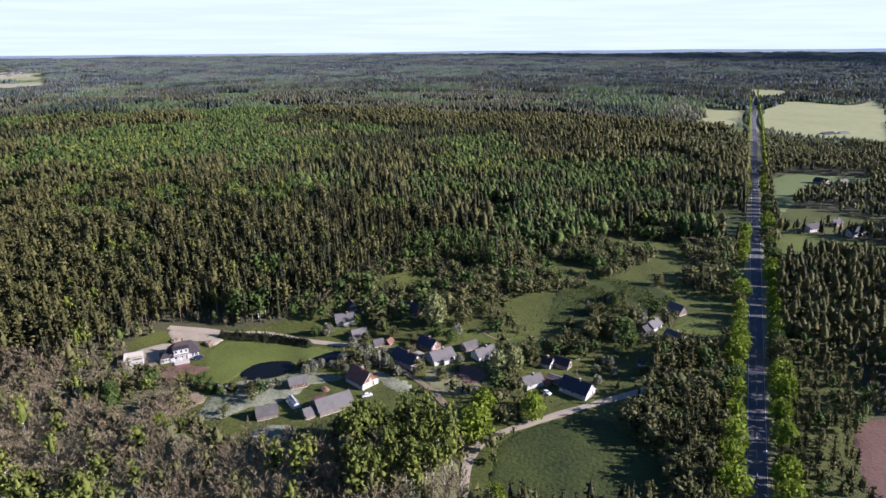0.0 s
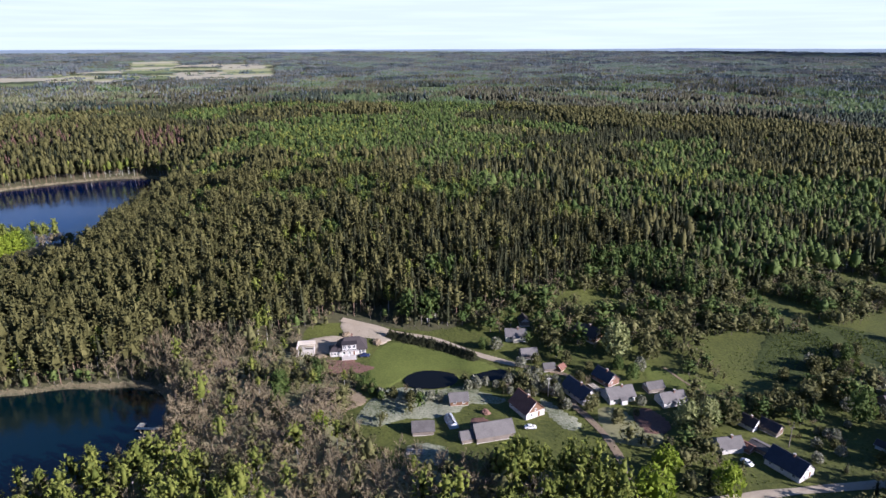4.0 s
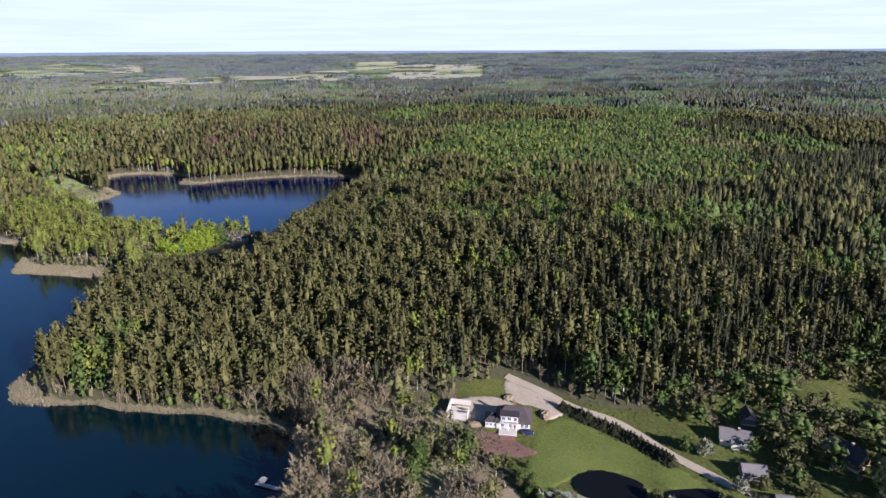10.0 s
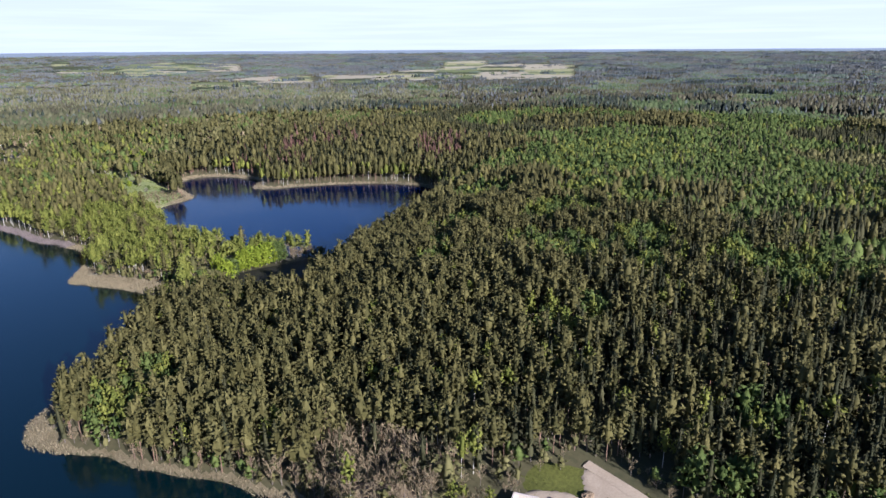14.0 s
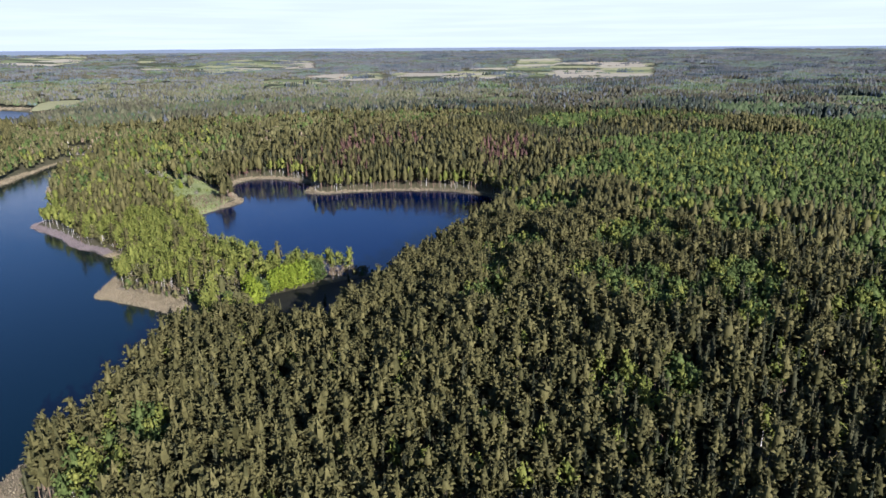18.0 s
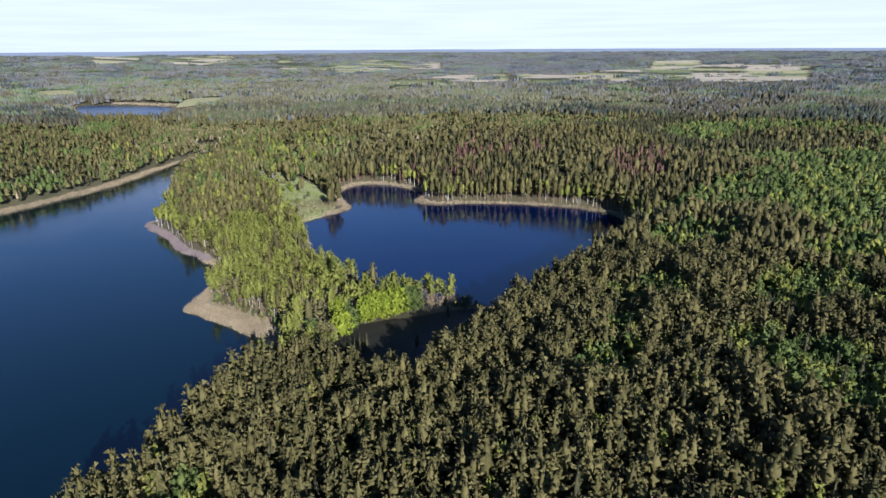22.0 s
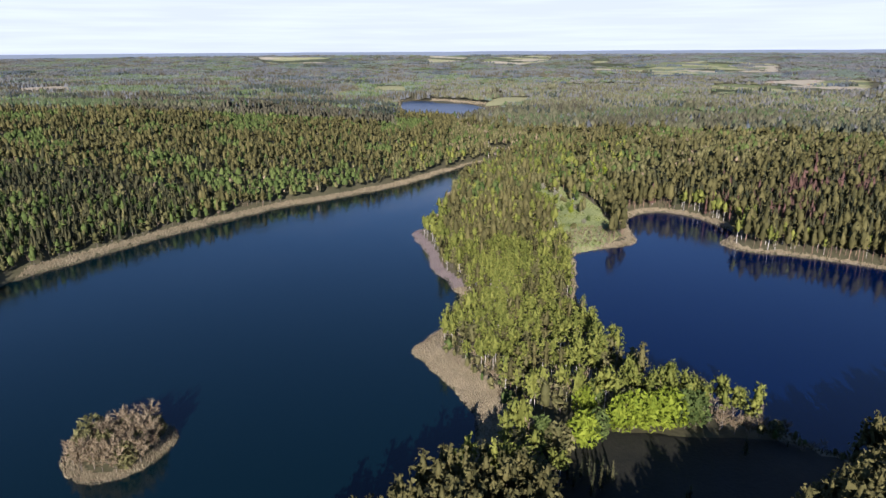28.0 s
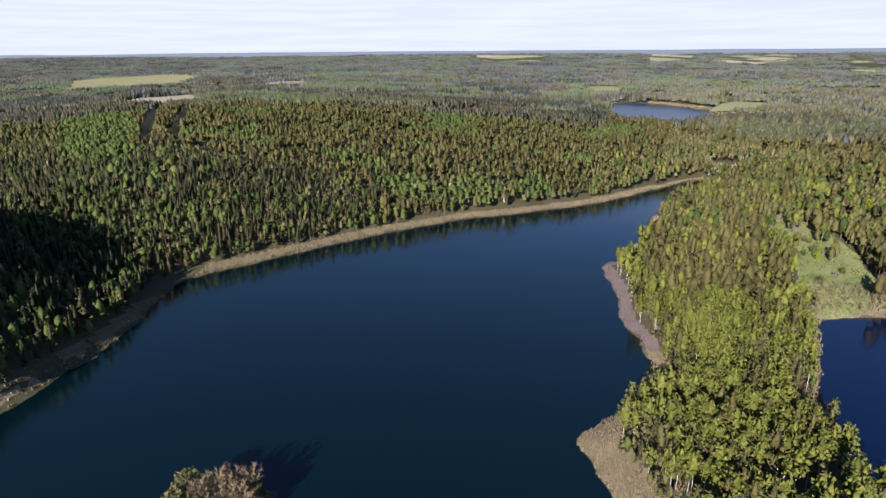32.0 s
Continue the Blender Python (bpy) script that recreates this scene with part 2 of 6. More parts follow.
def water_mat(name, deep, rough, ripple, gloss=0.42):
    m = bpy.data.materials.new(name)
    m.use_nodes = True
    n, l = m.node_tree.nodes, m.node_tree.links
    b = n["Principled BSDF"]
    b.inputs["Base Color"].default_value = (*deep, 1)
    b.inputs["Roughness"].default_value, b.inputs["IOR"].default_value = rough, 1.45
    b.inputs["Specular IOR Level"].default_value = gloss
    geo, w, big, bp = n.new("ShaderNodeNewGeometry"), n.new("ShaderNodeTexNoise"), n.new("ShaderNodeTexNoise"), n.new("ShaderNodeBump")
    w.inputs["Scale"].default_value, w.inputs["Detail"].default_value = 0.9, 4
    big.inputs["Scale"].default_value = 0.012
    amount = n.new("ShaderNodeMapRange")
    amount.inputs["From Min"].default_value, amount.inputs["From Max"].default_value = 0.35, 0.65
    amount.inputs["To Min"].default_value, amount.inputs["To Max"].default_value = ripple * 0.3, ripple
    bp.inputs["Distance"].default_value = 0.08
    for q in (w, big):
        l.new(geo.outputs["Position"], q.inputs["Vector"])
    l.new(big.outputs["Fac"], amount.inputs["Value"])
    l.new(amount.outputs[0], bp.inputs["Strength"])
    l.new(w.outputs["Fac"], bp.inputs["Height"])
    l.new(bp.outputs[0], b.inputs["Normal"])
    return m


M["water"] = water_mat("lake_water", (0.0008, 0.0088, 0.0118), 0.09, 0.8, 0.5)
M["blue_water"] = water_mat("side_lake_water", (0.0004, 0.0058, 0.032), 0.08, 0.7, 0.5)
# the sky's blue reflection is put into the far lake's base colour
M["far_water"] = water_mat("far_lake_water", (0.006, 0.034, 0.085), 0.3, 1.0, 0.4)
M["pond"] = water_mat("pond_water", (0.006, 0.007, 0.007), 0.05, 0.3, 0.15)


# ---- plan: shores, heights, clearings ----
def curve_through(points, step=6.0, closed=True):
    """A smooth line through the corner points of the plan."""
    p = np.array(points, float)
    if closed:
        q = np.vstack([p[-1:], p, p[:2]])
    else:
        q = np.vstack([2 * p[:1] - p[1:2], p, 2 * p[-1:] - p[-2:-1]])
    out = []
    for i in range(1, len(q) - 2):
        a, b, c, d = q[i - 1], q[i], q[i + 1], q[i + 2]
        k = max(2, int(np.linalg.norm(c - b) / step))
        t = np.linspace(0, 1, k, endpoint=False)[:, None]
        out.append(0.5 * (2 * b + (c - a) * t + (2 * a - 5 * b + 4 * c - d) * t**2 + (3 * b - 3 * c + d - a) * t**3))
    if not closed:
        out.append(p[-1:])
    return np.vstack(out)


def inside(x, y, poly):
    """Whether points lie in a closed outline."""
    res = np.zeros(np.shape(x), bool)
    a, b = np.asarray(poly, float), np.roll(np.asarray(poly, float), -1, 0)
    for (x0, y0), (x1, y1) in zip(a, b):
        if y0 != y1:
            res ^= ((y0 > y) != (y1 > y)) & (x < (x1 - x0) * (y - y0) / (y1 - y0) + x0)
    return res


def to_line(x, y, line, closed=True):
    """The distance of points to a line of many short pieces."""
    a = np.asarray(line, float)
    b = np.roll(a, -1, 0)
    if not closed:
        a, b = a[:-1], b[:-1]
    best = np.full(np.shape(x), 1e9)
    for (x0, y0), (x1, y1) in zip(a, b):
        dx, dy = x1 - x0, y1 - y0
        t = np.clip(((x - x0) * dx + (y - y0) * dy) / (dx * dx + dy * dy + 1e-9), 0, 1)
        best = np.minimum(best, (x - x0 - t * dx) ** 2 + (y - y0 - t * dy) ** 2)
    return np.sqrt(best)


def vnoise(x, y, size, seed=0):
    """Smooth noise from 0 to 1, with lumps of the given size in metres."""
    u, v = np.asarray(x, float) / size + seed * 17.3, np.asarray(y, float) / size - seed * 9.1
    i, j = np.floor(u), np.floor(v)
    f, g = u - i, v - j
    f, g = f * f * (3 - 2 * f), g * g * (3 - 2 * g)

    def h(a, b):
        w = np.sin(a * 127.1 + b * 311.7 + seed * 74.7) * 43758.5453
        return w - np.floor(w)

    return (h(i, j) * (1 - f) + h(i + 1, j) * f) * (1 - g) + (h(i, j + 1) * (1 - f) + h(i + 1, j + 1) * f) * g


MAIN_LAKE = curve_through([
    (-173, 222), (-190, 224), (-225, 213), (-257, 197), (-286, 182), (-300, 181), (-313, 190), (-327, 214), (-352, 240), (-372, 262), (-396, 275), (-420, 273),
    (-448, 259), (-467, 251), (-486, 268), (-524, 284), (-560, 275), (-590, 267), (-632, 263), (-667, 254), (-682, 270), (-714, 278), (-768, 296), (-801, 294),
    (-870, 316), (-936, 354), (-972, 388), (-984, 362), (-974, 335), (-905, 286), (-855, 248), (-814, 205), (-757, 130), (-692, 74), (-630, 32), (-571, -2),
    (-505, 16), (-424, 22), (-370, 0), (-300, -30), (-210, 20), (-170, 90), (-185, 140), (-168, 166), (-153, 188), (-160, 205)])
SIDE_LAKE = curve_through([
    (-606, 370), (-618, 402), (-632, 421), (-664, 427), (-706, 446), (-716, 474), (-690, 500), (-650, 508), (-622, 486), (-598, 494), (-585, 526), (-545, 572), (-495, 603),
    (-455, 590), (-425, 545), (-398, 490), (-378, 440), (-372, 405), (-388, 390), (-404, 368), (-426, 350), (-455, 347), (-491, 346), (-531, 350), (-575, 360)])
FAR_POND = curve_through([(-1985, 255), (-1700, 250), (-1530, 270), (-1455, 315), (-1500, 385), (-1600, 440), (-1790, 450), (-1900, 385)], 20)
ISLAND = curve_through([(-394, 127), (-381, 133), (-375, 142), (-377, 152), (-387, 160), (-399, 163), (-408, 155), (-404, 138)], 3)


def raster(x0, y0, x1, y1, step, lakes, isles=()):
    """Distance to the nearest shore over a stretch of the plan, below zero on the water."""
    xs, ys = np.arange(x0, x1 + step, step), np.arange(y0, y1 + step, step)
    gx, gy = np.meshgrid(xs, ys)
    d, wet = np.full(gx.shape, 1e9), np.zeros(gx.shape, bool)
    for outline in lakes:
        d = np.minimum(d, to_line(gx, gy, outline))
        wet |= inside(gx, gy, outline)
    for outline in isles:
        d = np.minimum(d, to_line(gx, gy, outline))
        wet &= ~inside(gx, gy, outline)
    wob = (vnoise(gx, gy, 14, 3) - 0.5) * 5 + (vnoise(gx, gy, 6, 4) - 0.5) * 2.5
    return x0, y0, step, np.where(wet, -d, d) + wob * np.exp(-d / 15)


NEAR_SHORE = raster(-1120, -120, -60, 700, 4, (MAIN_LAKE, SIDE_LAKE), (ISLAND,))
POND_SHORE = raster(-2100, 140, -1250, 560, 10, (FAR_POND,))


def shore(x, y):
    """Distance to the shore, below zero on water; 150 where no lake is near."""
    x, y = np.asarray(x, float), np.asarray(y, float)
    out = np.full(x.shape, 150.0)
    for x0, y0, step, d in (NEAR_SHORE, POND_SHORE):
        u, v = (x - x0) / step, (y - y0) / step
        ok = (u >= 0) & (v >= 0) & (u < d.shape[1] - 1) & (v < d.shape[0] - 1)
        u, v = np.clip(u, 0, d.shape[1] - 1.001), np.clip(v, 0, d.shape[0] - 1.001)
        i, j = u.astype(int), v.astype(int)
        f, g = u - i, v - j
        val = (d[j, i] * (1 - f) + d[j, i + 1] * f) * (1 - g) + (d[j + 1, i] * (1 - f) + d[j + 1, i + 1] * f) * g
        out = np.where(ok, np.minimum(out, val), out)
    return out


HILLS = [(-140, 440, 105, 20), (-290, 600, 150, 15), (-50, 580, 150, 9), (-225, 320, 60, 8), (-900, -270, 250, 40), (-1200, -260, 260, 30), (-680, -110, 110, 8),
         (-830, 580, 120, 14), (-620, 900, 300, 8), (-420, 1500, 480, 24), (-1350, 900, 400, 14), (-1700, -500, 400, 26), (300, 1400, 500, 10), (-1250, 120, 150, 14),
         # unseen hills, added to throw shade on the south-western shore
         (-415, -58, 60, 62), (-430, -190, 80, 60)]
CX, CY = -100.0, 130.0


def height(x, y, sd=None):
    x, y = np.asarray(x, float), np.asarray(y, float)
    sd = shore(x, y) if sd is None else sd
    land = np.clip(sd, 0, None)
    r = np.hypot(x - CX, y - CY)
    rise = 0 * x
    for hx, hy, s, h in HILLS:
        rise = rise + h * np.exp(-((x - hx) ** 2 + (y - hy) ** 2) / (2 * s * s))
    rise = rise * (1 - np.exp(-(((x - 10) / 165) ** 4) - ((y - 205) / 115) ** 4))
    z = 4.0 * (1 - np.exp(-land / 38)) + rise * (1 - np.exp(-land / 70))
    z = z + (vnoise(x, y, 260, 1) - 0.4) * 7 * np.clip((r - 420) / 900, 0, 1) * (1 - np.exp(-land / 80))
    z = z + (vnoise(x, y, 1100, 2) - 0.5) * 14 * np.clip((r - 1900) / 1200, 0, 1)
    z = z + 96 * np.clip((r - 1650) / 3150, 0, 1) ** 1.45
    return np.where(sd < 0, np.clip(sd * 0.12, -4, 0), z)


def hz(x, y):
    return float(height(np.array([x]), np.array([y]))[0])


VILLAGE = [(-126, 291), (-77, 298), (-35, 340), (-13, 369), (20, 362), (48, 345), (95, 402), (160, 440), (200, 408), (232, 398), (134, 222), (108, 168), (70, 150), (14, 158),
           (8, 200), (-12, 206), (-40, 200), (-70, 196), (-92, 212), (-100, 244), (-140, 276)]
ROAD_A, ROAD_B = np.array((64.0, 91.0)), np.array((1015.0, 1902.0))
# fields and glades: centre, half length, half width, turn in degrees, surface
FIELDS = []


def from_road(x, y):
    d = (ROAD_B - ROAD_A) / np.linalg.norm(ROAD_B - ROAD_A)
    return (x - ROAD_A[0]) * d[1] - (y - ROAD_A[1]) * d[0]


def in_field(x, y, grow=0.0):
    res = np.zeros(np.shape(x), bool)
    for fx, fy, a, b, turn, _ in FIELDS:
        c, s = math.cos(radians(turn)), math.sin(radians(turn))
        u, v = (x - fx) * c + (y - fy) * s, -(x - fx) * s + (y - fy) * c
        w = 1 + 0.25 * (vnoise(x, y, max(a, b) * 0.5, 8) - 0.5)
        res |= (np.abs(u) / (a + grow)) ** 4 + (np.abs(v) / (b + grow)) ** 4 < w
    return res


def mesh_from(name, verts, faces, mats, index=None, smooth=False):
    """A mesh from arrays of corners and triangles."""
    me = bpy.data.meshes.new(name)
    verts, faces = np.asarray(verts, np.float32), np.asarray(faces, np.int32)
    me.vertices.add(len(verts))
    me.vertices.foreach_set("co", verts.ravel())
    me.loops.add(faces.size)
    me.loops.foreach_set("vertex_index", faces.ravel())
    me.polygons.add(len(faces))
    me.polygons.foreach_set("loop_start", np.arange(0, faces.size, faces.shape[1], dtype=np.int32))
    me.polygons.foreach_set("loop_total", np.full(len(faces), faces.shape[1], np.int32))
    for m in mats:
        me.materials.append(m)
    if index is not None:
        me.polygons.foreach_set("material_index", np.asarray(index, np.int32))
    me.polygons.foreach_set("use_smooth", np.full(len(faces), smooth))
    me.update(calc_edges=True)
    return me


def grid_faces(nx, ny):
    i, j = np.meshgrid(np.arange(nx - 1), np.arange(ny - 1))
    a = (j * nx + i).ravel()
    return np.stack([a, a + 1, a + nx + 1, a + nx], 1)


def axis(lo, hi, fine_lo, fine_hi, step):
    out, s = list(np.arange(fine_lo, fine_hi + step, step)), step
    while out[-1] < hi:
        s *= 1.12
        out.append(min(out[-1] + s, hi))
    s = step
    while out[0] > lo:
        s *= 1.12
        out.insert(0, max(out[0] - s, lo))
    return np.array(out)


# ground: one sheet to the horizon
gx, gy = np.meshgrid(axis(CX - 4720, CX + 4720, -1020, 260, 7), axis(CY - 4720, CY + 4720, -120, 640, 7))
gz = height(gx, gy)
far_out = np.hypot(gx - CX, gy - CY)
keep = far_out < 4700
pull = np.where(keep, 1.0, 4700 / far_out)
gx2, gy2 = CX + (gx - CX) * pull, CY + (gy - CY) * pull
gz = np.where(keep, gz, height(gx2, gy2))
quads = grid_faces(gx.shape[1], gx.shape[0])
quads = quads[keep.ravel()[quads].any(1)]
tagged(new("ground", mesh_from("ground", np.stack([gx2, gy2, gz], -1).reshape(-1, 3), quads, [M["soil"]], smooth=True)),
       "mossy brown-green forest floor under the woods", "ground", kind="structure")


def ring(name, radius, low, high, label, category, top_wave=0.0):
    """An upright band all round the horizon."""
    n = 360
    az = np.linspace(0, 2 * math.pi, n, endpoint=False)
    x, y = CX + radius * np.cos(az), CY + radius * np.sin(az)
    wave = (vnoise(az * 400, 0 * az, 60, 71) + 0.5 * vnoise(az * 400, 0 * az, 17, 72) - 0.75) * top_wave
    wave[-6:] = np.linspace(wave[-6], wave[0], 6)
    v = np.vstack([np.stack([x, y, low + 0 * x], 1), np.stack([x, y, high + wave], 1)])
    i = np.arange(n)
    f = np.stack([i, (i + 1) % n, n + (i + 1) % n, n + i], 1)
    return tagged(new(name, mesh_from(name, v, f, [], smooth=True)), label, category, kind="structure")


def glow_mat(name, colour, strength, fade=None, streak=0.0):
    m = bpy.data.materials.new(name)
    m.use_nodes = True
    n, l = m.node_tree.nodes, m.node_tree.links
    n.remove(n["Principled BSDF"])
    em, out = n.new("ShaderNodeEmission"), n["Material Output"]
    em.inputs["Color"].default_value, em.inputs["Strength"].default_value = (*colour, 1), strength
    geo = n.new("ShaderNodeNewGeometry")
    if streak:
        mp, ns, mr = n.new("ShaderNodeMapping"), n.new("ShaderNodeTexNoise"), n.new("ShaderNodeMapRange")
        mp.inputs["Scale"].default_value = (0.0012, 0.0012, 0.03)
        ns.inputs["Scale"].default_value, ns.inputs["Detail"].default_value = 1.0, 4
        mr.inputs["From Min"].default_value, mr.inputs["From Max"].default_value = 0.4, 0.7
        mr.inputs["To Min"].default_value, mr.inputs["To Max"].default_value = strength * (1 - streak), strength * (1 + streak)
        l.new(geo.outputs["Position"], mp.inputs["Vector"])
        l.new(mp.outputs[0], ns.inputs["Vector"])
        l.new(ns.outputs["Fac"], mr.inputs["Value"])
        l.new(mr.outputs[0], em.inputs["Strength"])
    last = em.outputs[0]
    if fade:
        sep, mr, tr, mx = n.new("ShaderNodeSeparateXYZ"), n.new("ShaderNodeMapRange"), n.new("ShaderNodeBsdfTransparent"), n.new("ShaderNodeMixShader")
        mr.interpolation_type = "SMOOTHSTEP"
        mr.inputs["From Min"].default_value, mr.inputs["From Max"].default_value = fade
        l.new(geo.outputs["Position"], sep.inputs[0])
        l.new(sep.outputs["Z"], mr.inputs["Value"])
        l.new(mr.outputs[0], mx.inputs[0])
        l.new(last, mx.inputs[1])
        l.new(tr.outputs[0], mx.inputs[2])
        last = mx.outputs[0]
    l.new(last, out.inputs["Surface"])
    return m


haze = ring("backdrop", 4722, -40, 1050, "pale hazy sky low over the horizon", "sky")
haze.data.materials.append(glow_mat("sky_haze", (0.86, 0.95, 1.0), 0.46, (480, 1040), 0.05))
# haze over the far hills is painted as an even blue-grey glow
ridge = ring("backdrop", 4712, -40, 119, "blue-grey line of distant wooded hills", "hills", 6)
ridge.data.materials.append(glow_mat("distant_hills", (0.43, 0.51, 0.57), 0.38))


def flat(name, outline, z, material, label, category, grow=4.0):
    """Still water filling an outline."""
    p = np.asarray(outline)
    t = np.roll(p, -1, 0) - np.roll(p, 1, 0)
    area = np.sum(p[:, 0] * np.roll(p[:, 1], -1) - np.roll(p[:, 0], -1) * p[:, 1])
    nrm = np.stack([t[:, 1], -t[:, 0]], 1) / np.linalg.norm(t, axis=1)[:, None] * (1 if area > 0 else -1)
    p = p + nrm * grow
    bm = bmesh.new()
    vs = [bm.verts.new((x, y, z)) for x, y in p]
    f = bm.faces.new(vs)
    if f.normal.z < 0 or area < 0:
        f.normal_flip()
    bmesh.ops.triangulate(bm, faces=[f])
    me = bpy.data.meshes.new(name)
    bm.to_mesh(me)
    bm.free()
    me.materials.append(material)
    return tagged(new(name, me), label, category, kind="structure")


flat("water", MAIN_LAKE, 0.0, M["water"], "dark blue lake water with faint ripples", "lake")
flat("water", SIDE_LAKE, 0.0, M["blue_water"], "deep blue calm water of the side lake", "lake")
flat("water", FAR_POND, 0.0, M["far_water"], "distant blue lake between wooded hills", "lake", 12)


def drape(name, outline, material, label, category, lift=0.12, step=3.0, wob=1.2):
    """A patch of ground cover over an outline, lying on the ground, with a smooth wandering edge."""
    p = curve_through(outline, step)
    p = p + np.stack([vnoise(p[:, 0], p[:, 1], 7, 5) - 0.5, vnoise(p[:, 0], p[:, 1], 7, 6) - 0.5], 1) * wob
    lo, hi = p.min(0) - step, p.max(0) + step
    xs, ys = np.arange(lo[0], hi[0] + step, step), np.arange(lo[1], hi[1] + step, step)
    a, b = np.meshgrid(xs, ys)
    ok = inside(a, b, p).ravel()
    f = grid_faces(len(xs), len(ys))
    f = f[ok[f].any(1)]
    if not len(f):
        return None
    used, inv = np.unique(f, return_inverse=True)
    v = np.stack([a.ravel(), b.ravel()], 1)[used]
    out = np.nonzero(~ok[used])[0]
    for i in out:
        v[i] = p[np.argmin(((p - v[i]) ** 2).sum(1))]
    up = np.full(len(v), lift)
    up[out] = -0.05 if lift < 0.5 else lift
    v = np.column_stack([v, height(v[:, 0], v[:, 1]) + up])
    return tagged(new(name, mesh_from(name, v, inv.reshape(f.shape), [material], smooth=True)), label, category, kind="structure")


def strip(name, line, width, material, label, category, lift=0.15, wob=0.0, kind="structure", step=5):
    """A band of even width along a line: a road, lane or marking."""
    p = curve_through(line, step, closed=False)
    t = np.gradient(p, axis=0)
    nrm = np.stack([-t[:, 1], t[:, 0]], 1) / np.linalg.norm(t, axis=1)[:, None]
    w = width / 2 * (1 + wob * (vnoise(p[:, 0], p[:, 1], 12, 9) - 0.5))
    rows = [p - nrm * w[:, None], p, p + nrm * w[:, None]]
    v = np.stack([np.column_stack([q, height(q[:, 0], q[:, 1]) + lift + 0.05 * (k == 1)]) for k, q in enumerate(rows)], 1).reshape(-1, 3)
    return tagged(new(name, mesh_from(name, v, grid_faces(3, len(p))[:, ::-1], [material])), label, category, kind=kind)

# fields and glades in the woods: centre, half depth, half width, turn, surface
CLEARINGS = [
    ([(699, 1263), (904, 1522), (961, 1396), (1110, 1511), (1020, 1353), (631, 828), (618, 878), (557, 890), (547, 985)], "field", "pale yellow-green spring field beyond the road"),
    ([(996, 1884), (1087, 1850), (931, 1594), (817, 1520)], "field", "pale far strip of field"),
    ([(360, 620), (406, 654), (436, 634), (469, 630), (417, 559), (347, 544), (307, 501), (285, 486)], "green_field", "green meadow by the farmyards"),
    ([(296, 501), (328, 510), (350, 490), (367, 466), (333, 421), (303, 438), (268, 442)], "grass", "rough farmyard grass beyond the road"),
    ([(260, 432), (283, 436), (306, 425), (323, 407), (296, 372), (267, 388), (239, 377), (230, 383)], "lawn", "bright green paddock before the farmhouses"),
    ([(472, 1072), (518, 1103), (572, 1094), (462, 880), (448, 919), (421, 945)], "green_field", "green hay field at the road"),
    ([(587, 1288), (658, 1262), (544, 1042), (485, 1053)], "field", "pale field behind the roadside farm"),
    ([(243, 502), (266, 509), (255, 472), (219, 404), (209, 414), (212, 440)], "meadow", "rough meadow beside the road")]
EAST_FIELDS = [(-470, 1654, 120, 46, 105, "green_field"), (-127, 1185, 28, 41, 96, "green_field")]
WEST_FIELDS = [(-2200, -830, 190, 80, -152, "tan_field"), (-2060, -950, 150, 50, -150, "field"), (-2310, 209, 120, 50, -179, "field"), (-1830, 525, 110, 50, -200, "field")]
CLEARINGS += [([(-2220, -1730), (-2560, -1660), (-2660, -1540), (-2400, -1300), (-2100, -1240), (-1880, -1400)], "field", "wide pale field among the western woods"),
              ([(-1650, -960), (-1760, -860), (-1560, -700), (-1330, -560), (-1270, -640), (-1380, -780)], "tan_field", "bare brown field behind the hill")]
for fx, fy, a, b, turn, m in EAST_FIELDS + WEST_FIELDS:
    FIELDS.append((fx, fy, a, b, turn, m))
LOOKS = dict(field=("pale yellow-green spring field", "field"), green_field=("fresh green hay field", "field"), tan_field=("bare tan-coloured farm field", "field"))
for fx, fy, a, b, turn, m in FIELDS:
    c, s = math.cos(radians(turn)), math.sin(radians(turn))
    e = [(a * math.copysign(abs(math.cos(q)) ** 0.5, math.cos(q)), b * math.copysign(abs(math.sin(q)) ** 0.5, math.sin(q))) for q in np.linspace(0, 2 * math.pi, 40, endpoint=False)]
    r = math.hypot(fx - CX, fy - CY)
    drape("field_ground", [(fx + u * c - v * s, fy + u * s + v * c) for u, v in e], M[m], *LOOKS[m], lift=0.25 if r < 800 else 1.5 + r * 0.0008, step=max(4, r / 90), wob=2)

for p, m, label in CLEARINGS:
    r = math.hypot(p[0][0] - CX, p[0][1] - CY)
    drape("field_ground", p, M[m], label, "field", 0.25 if r < 800 else 1.5 + r * 0.0008, max(4, r / 90), 2)

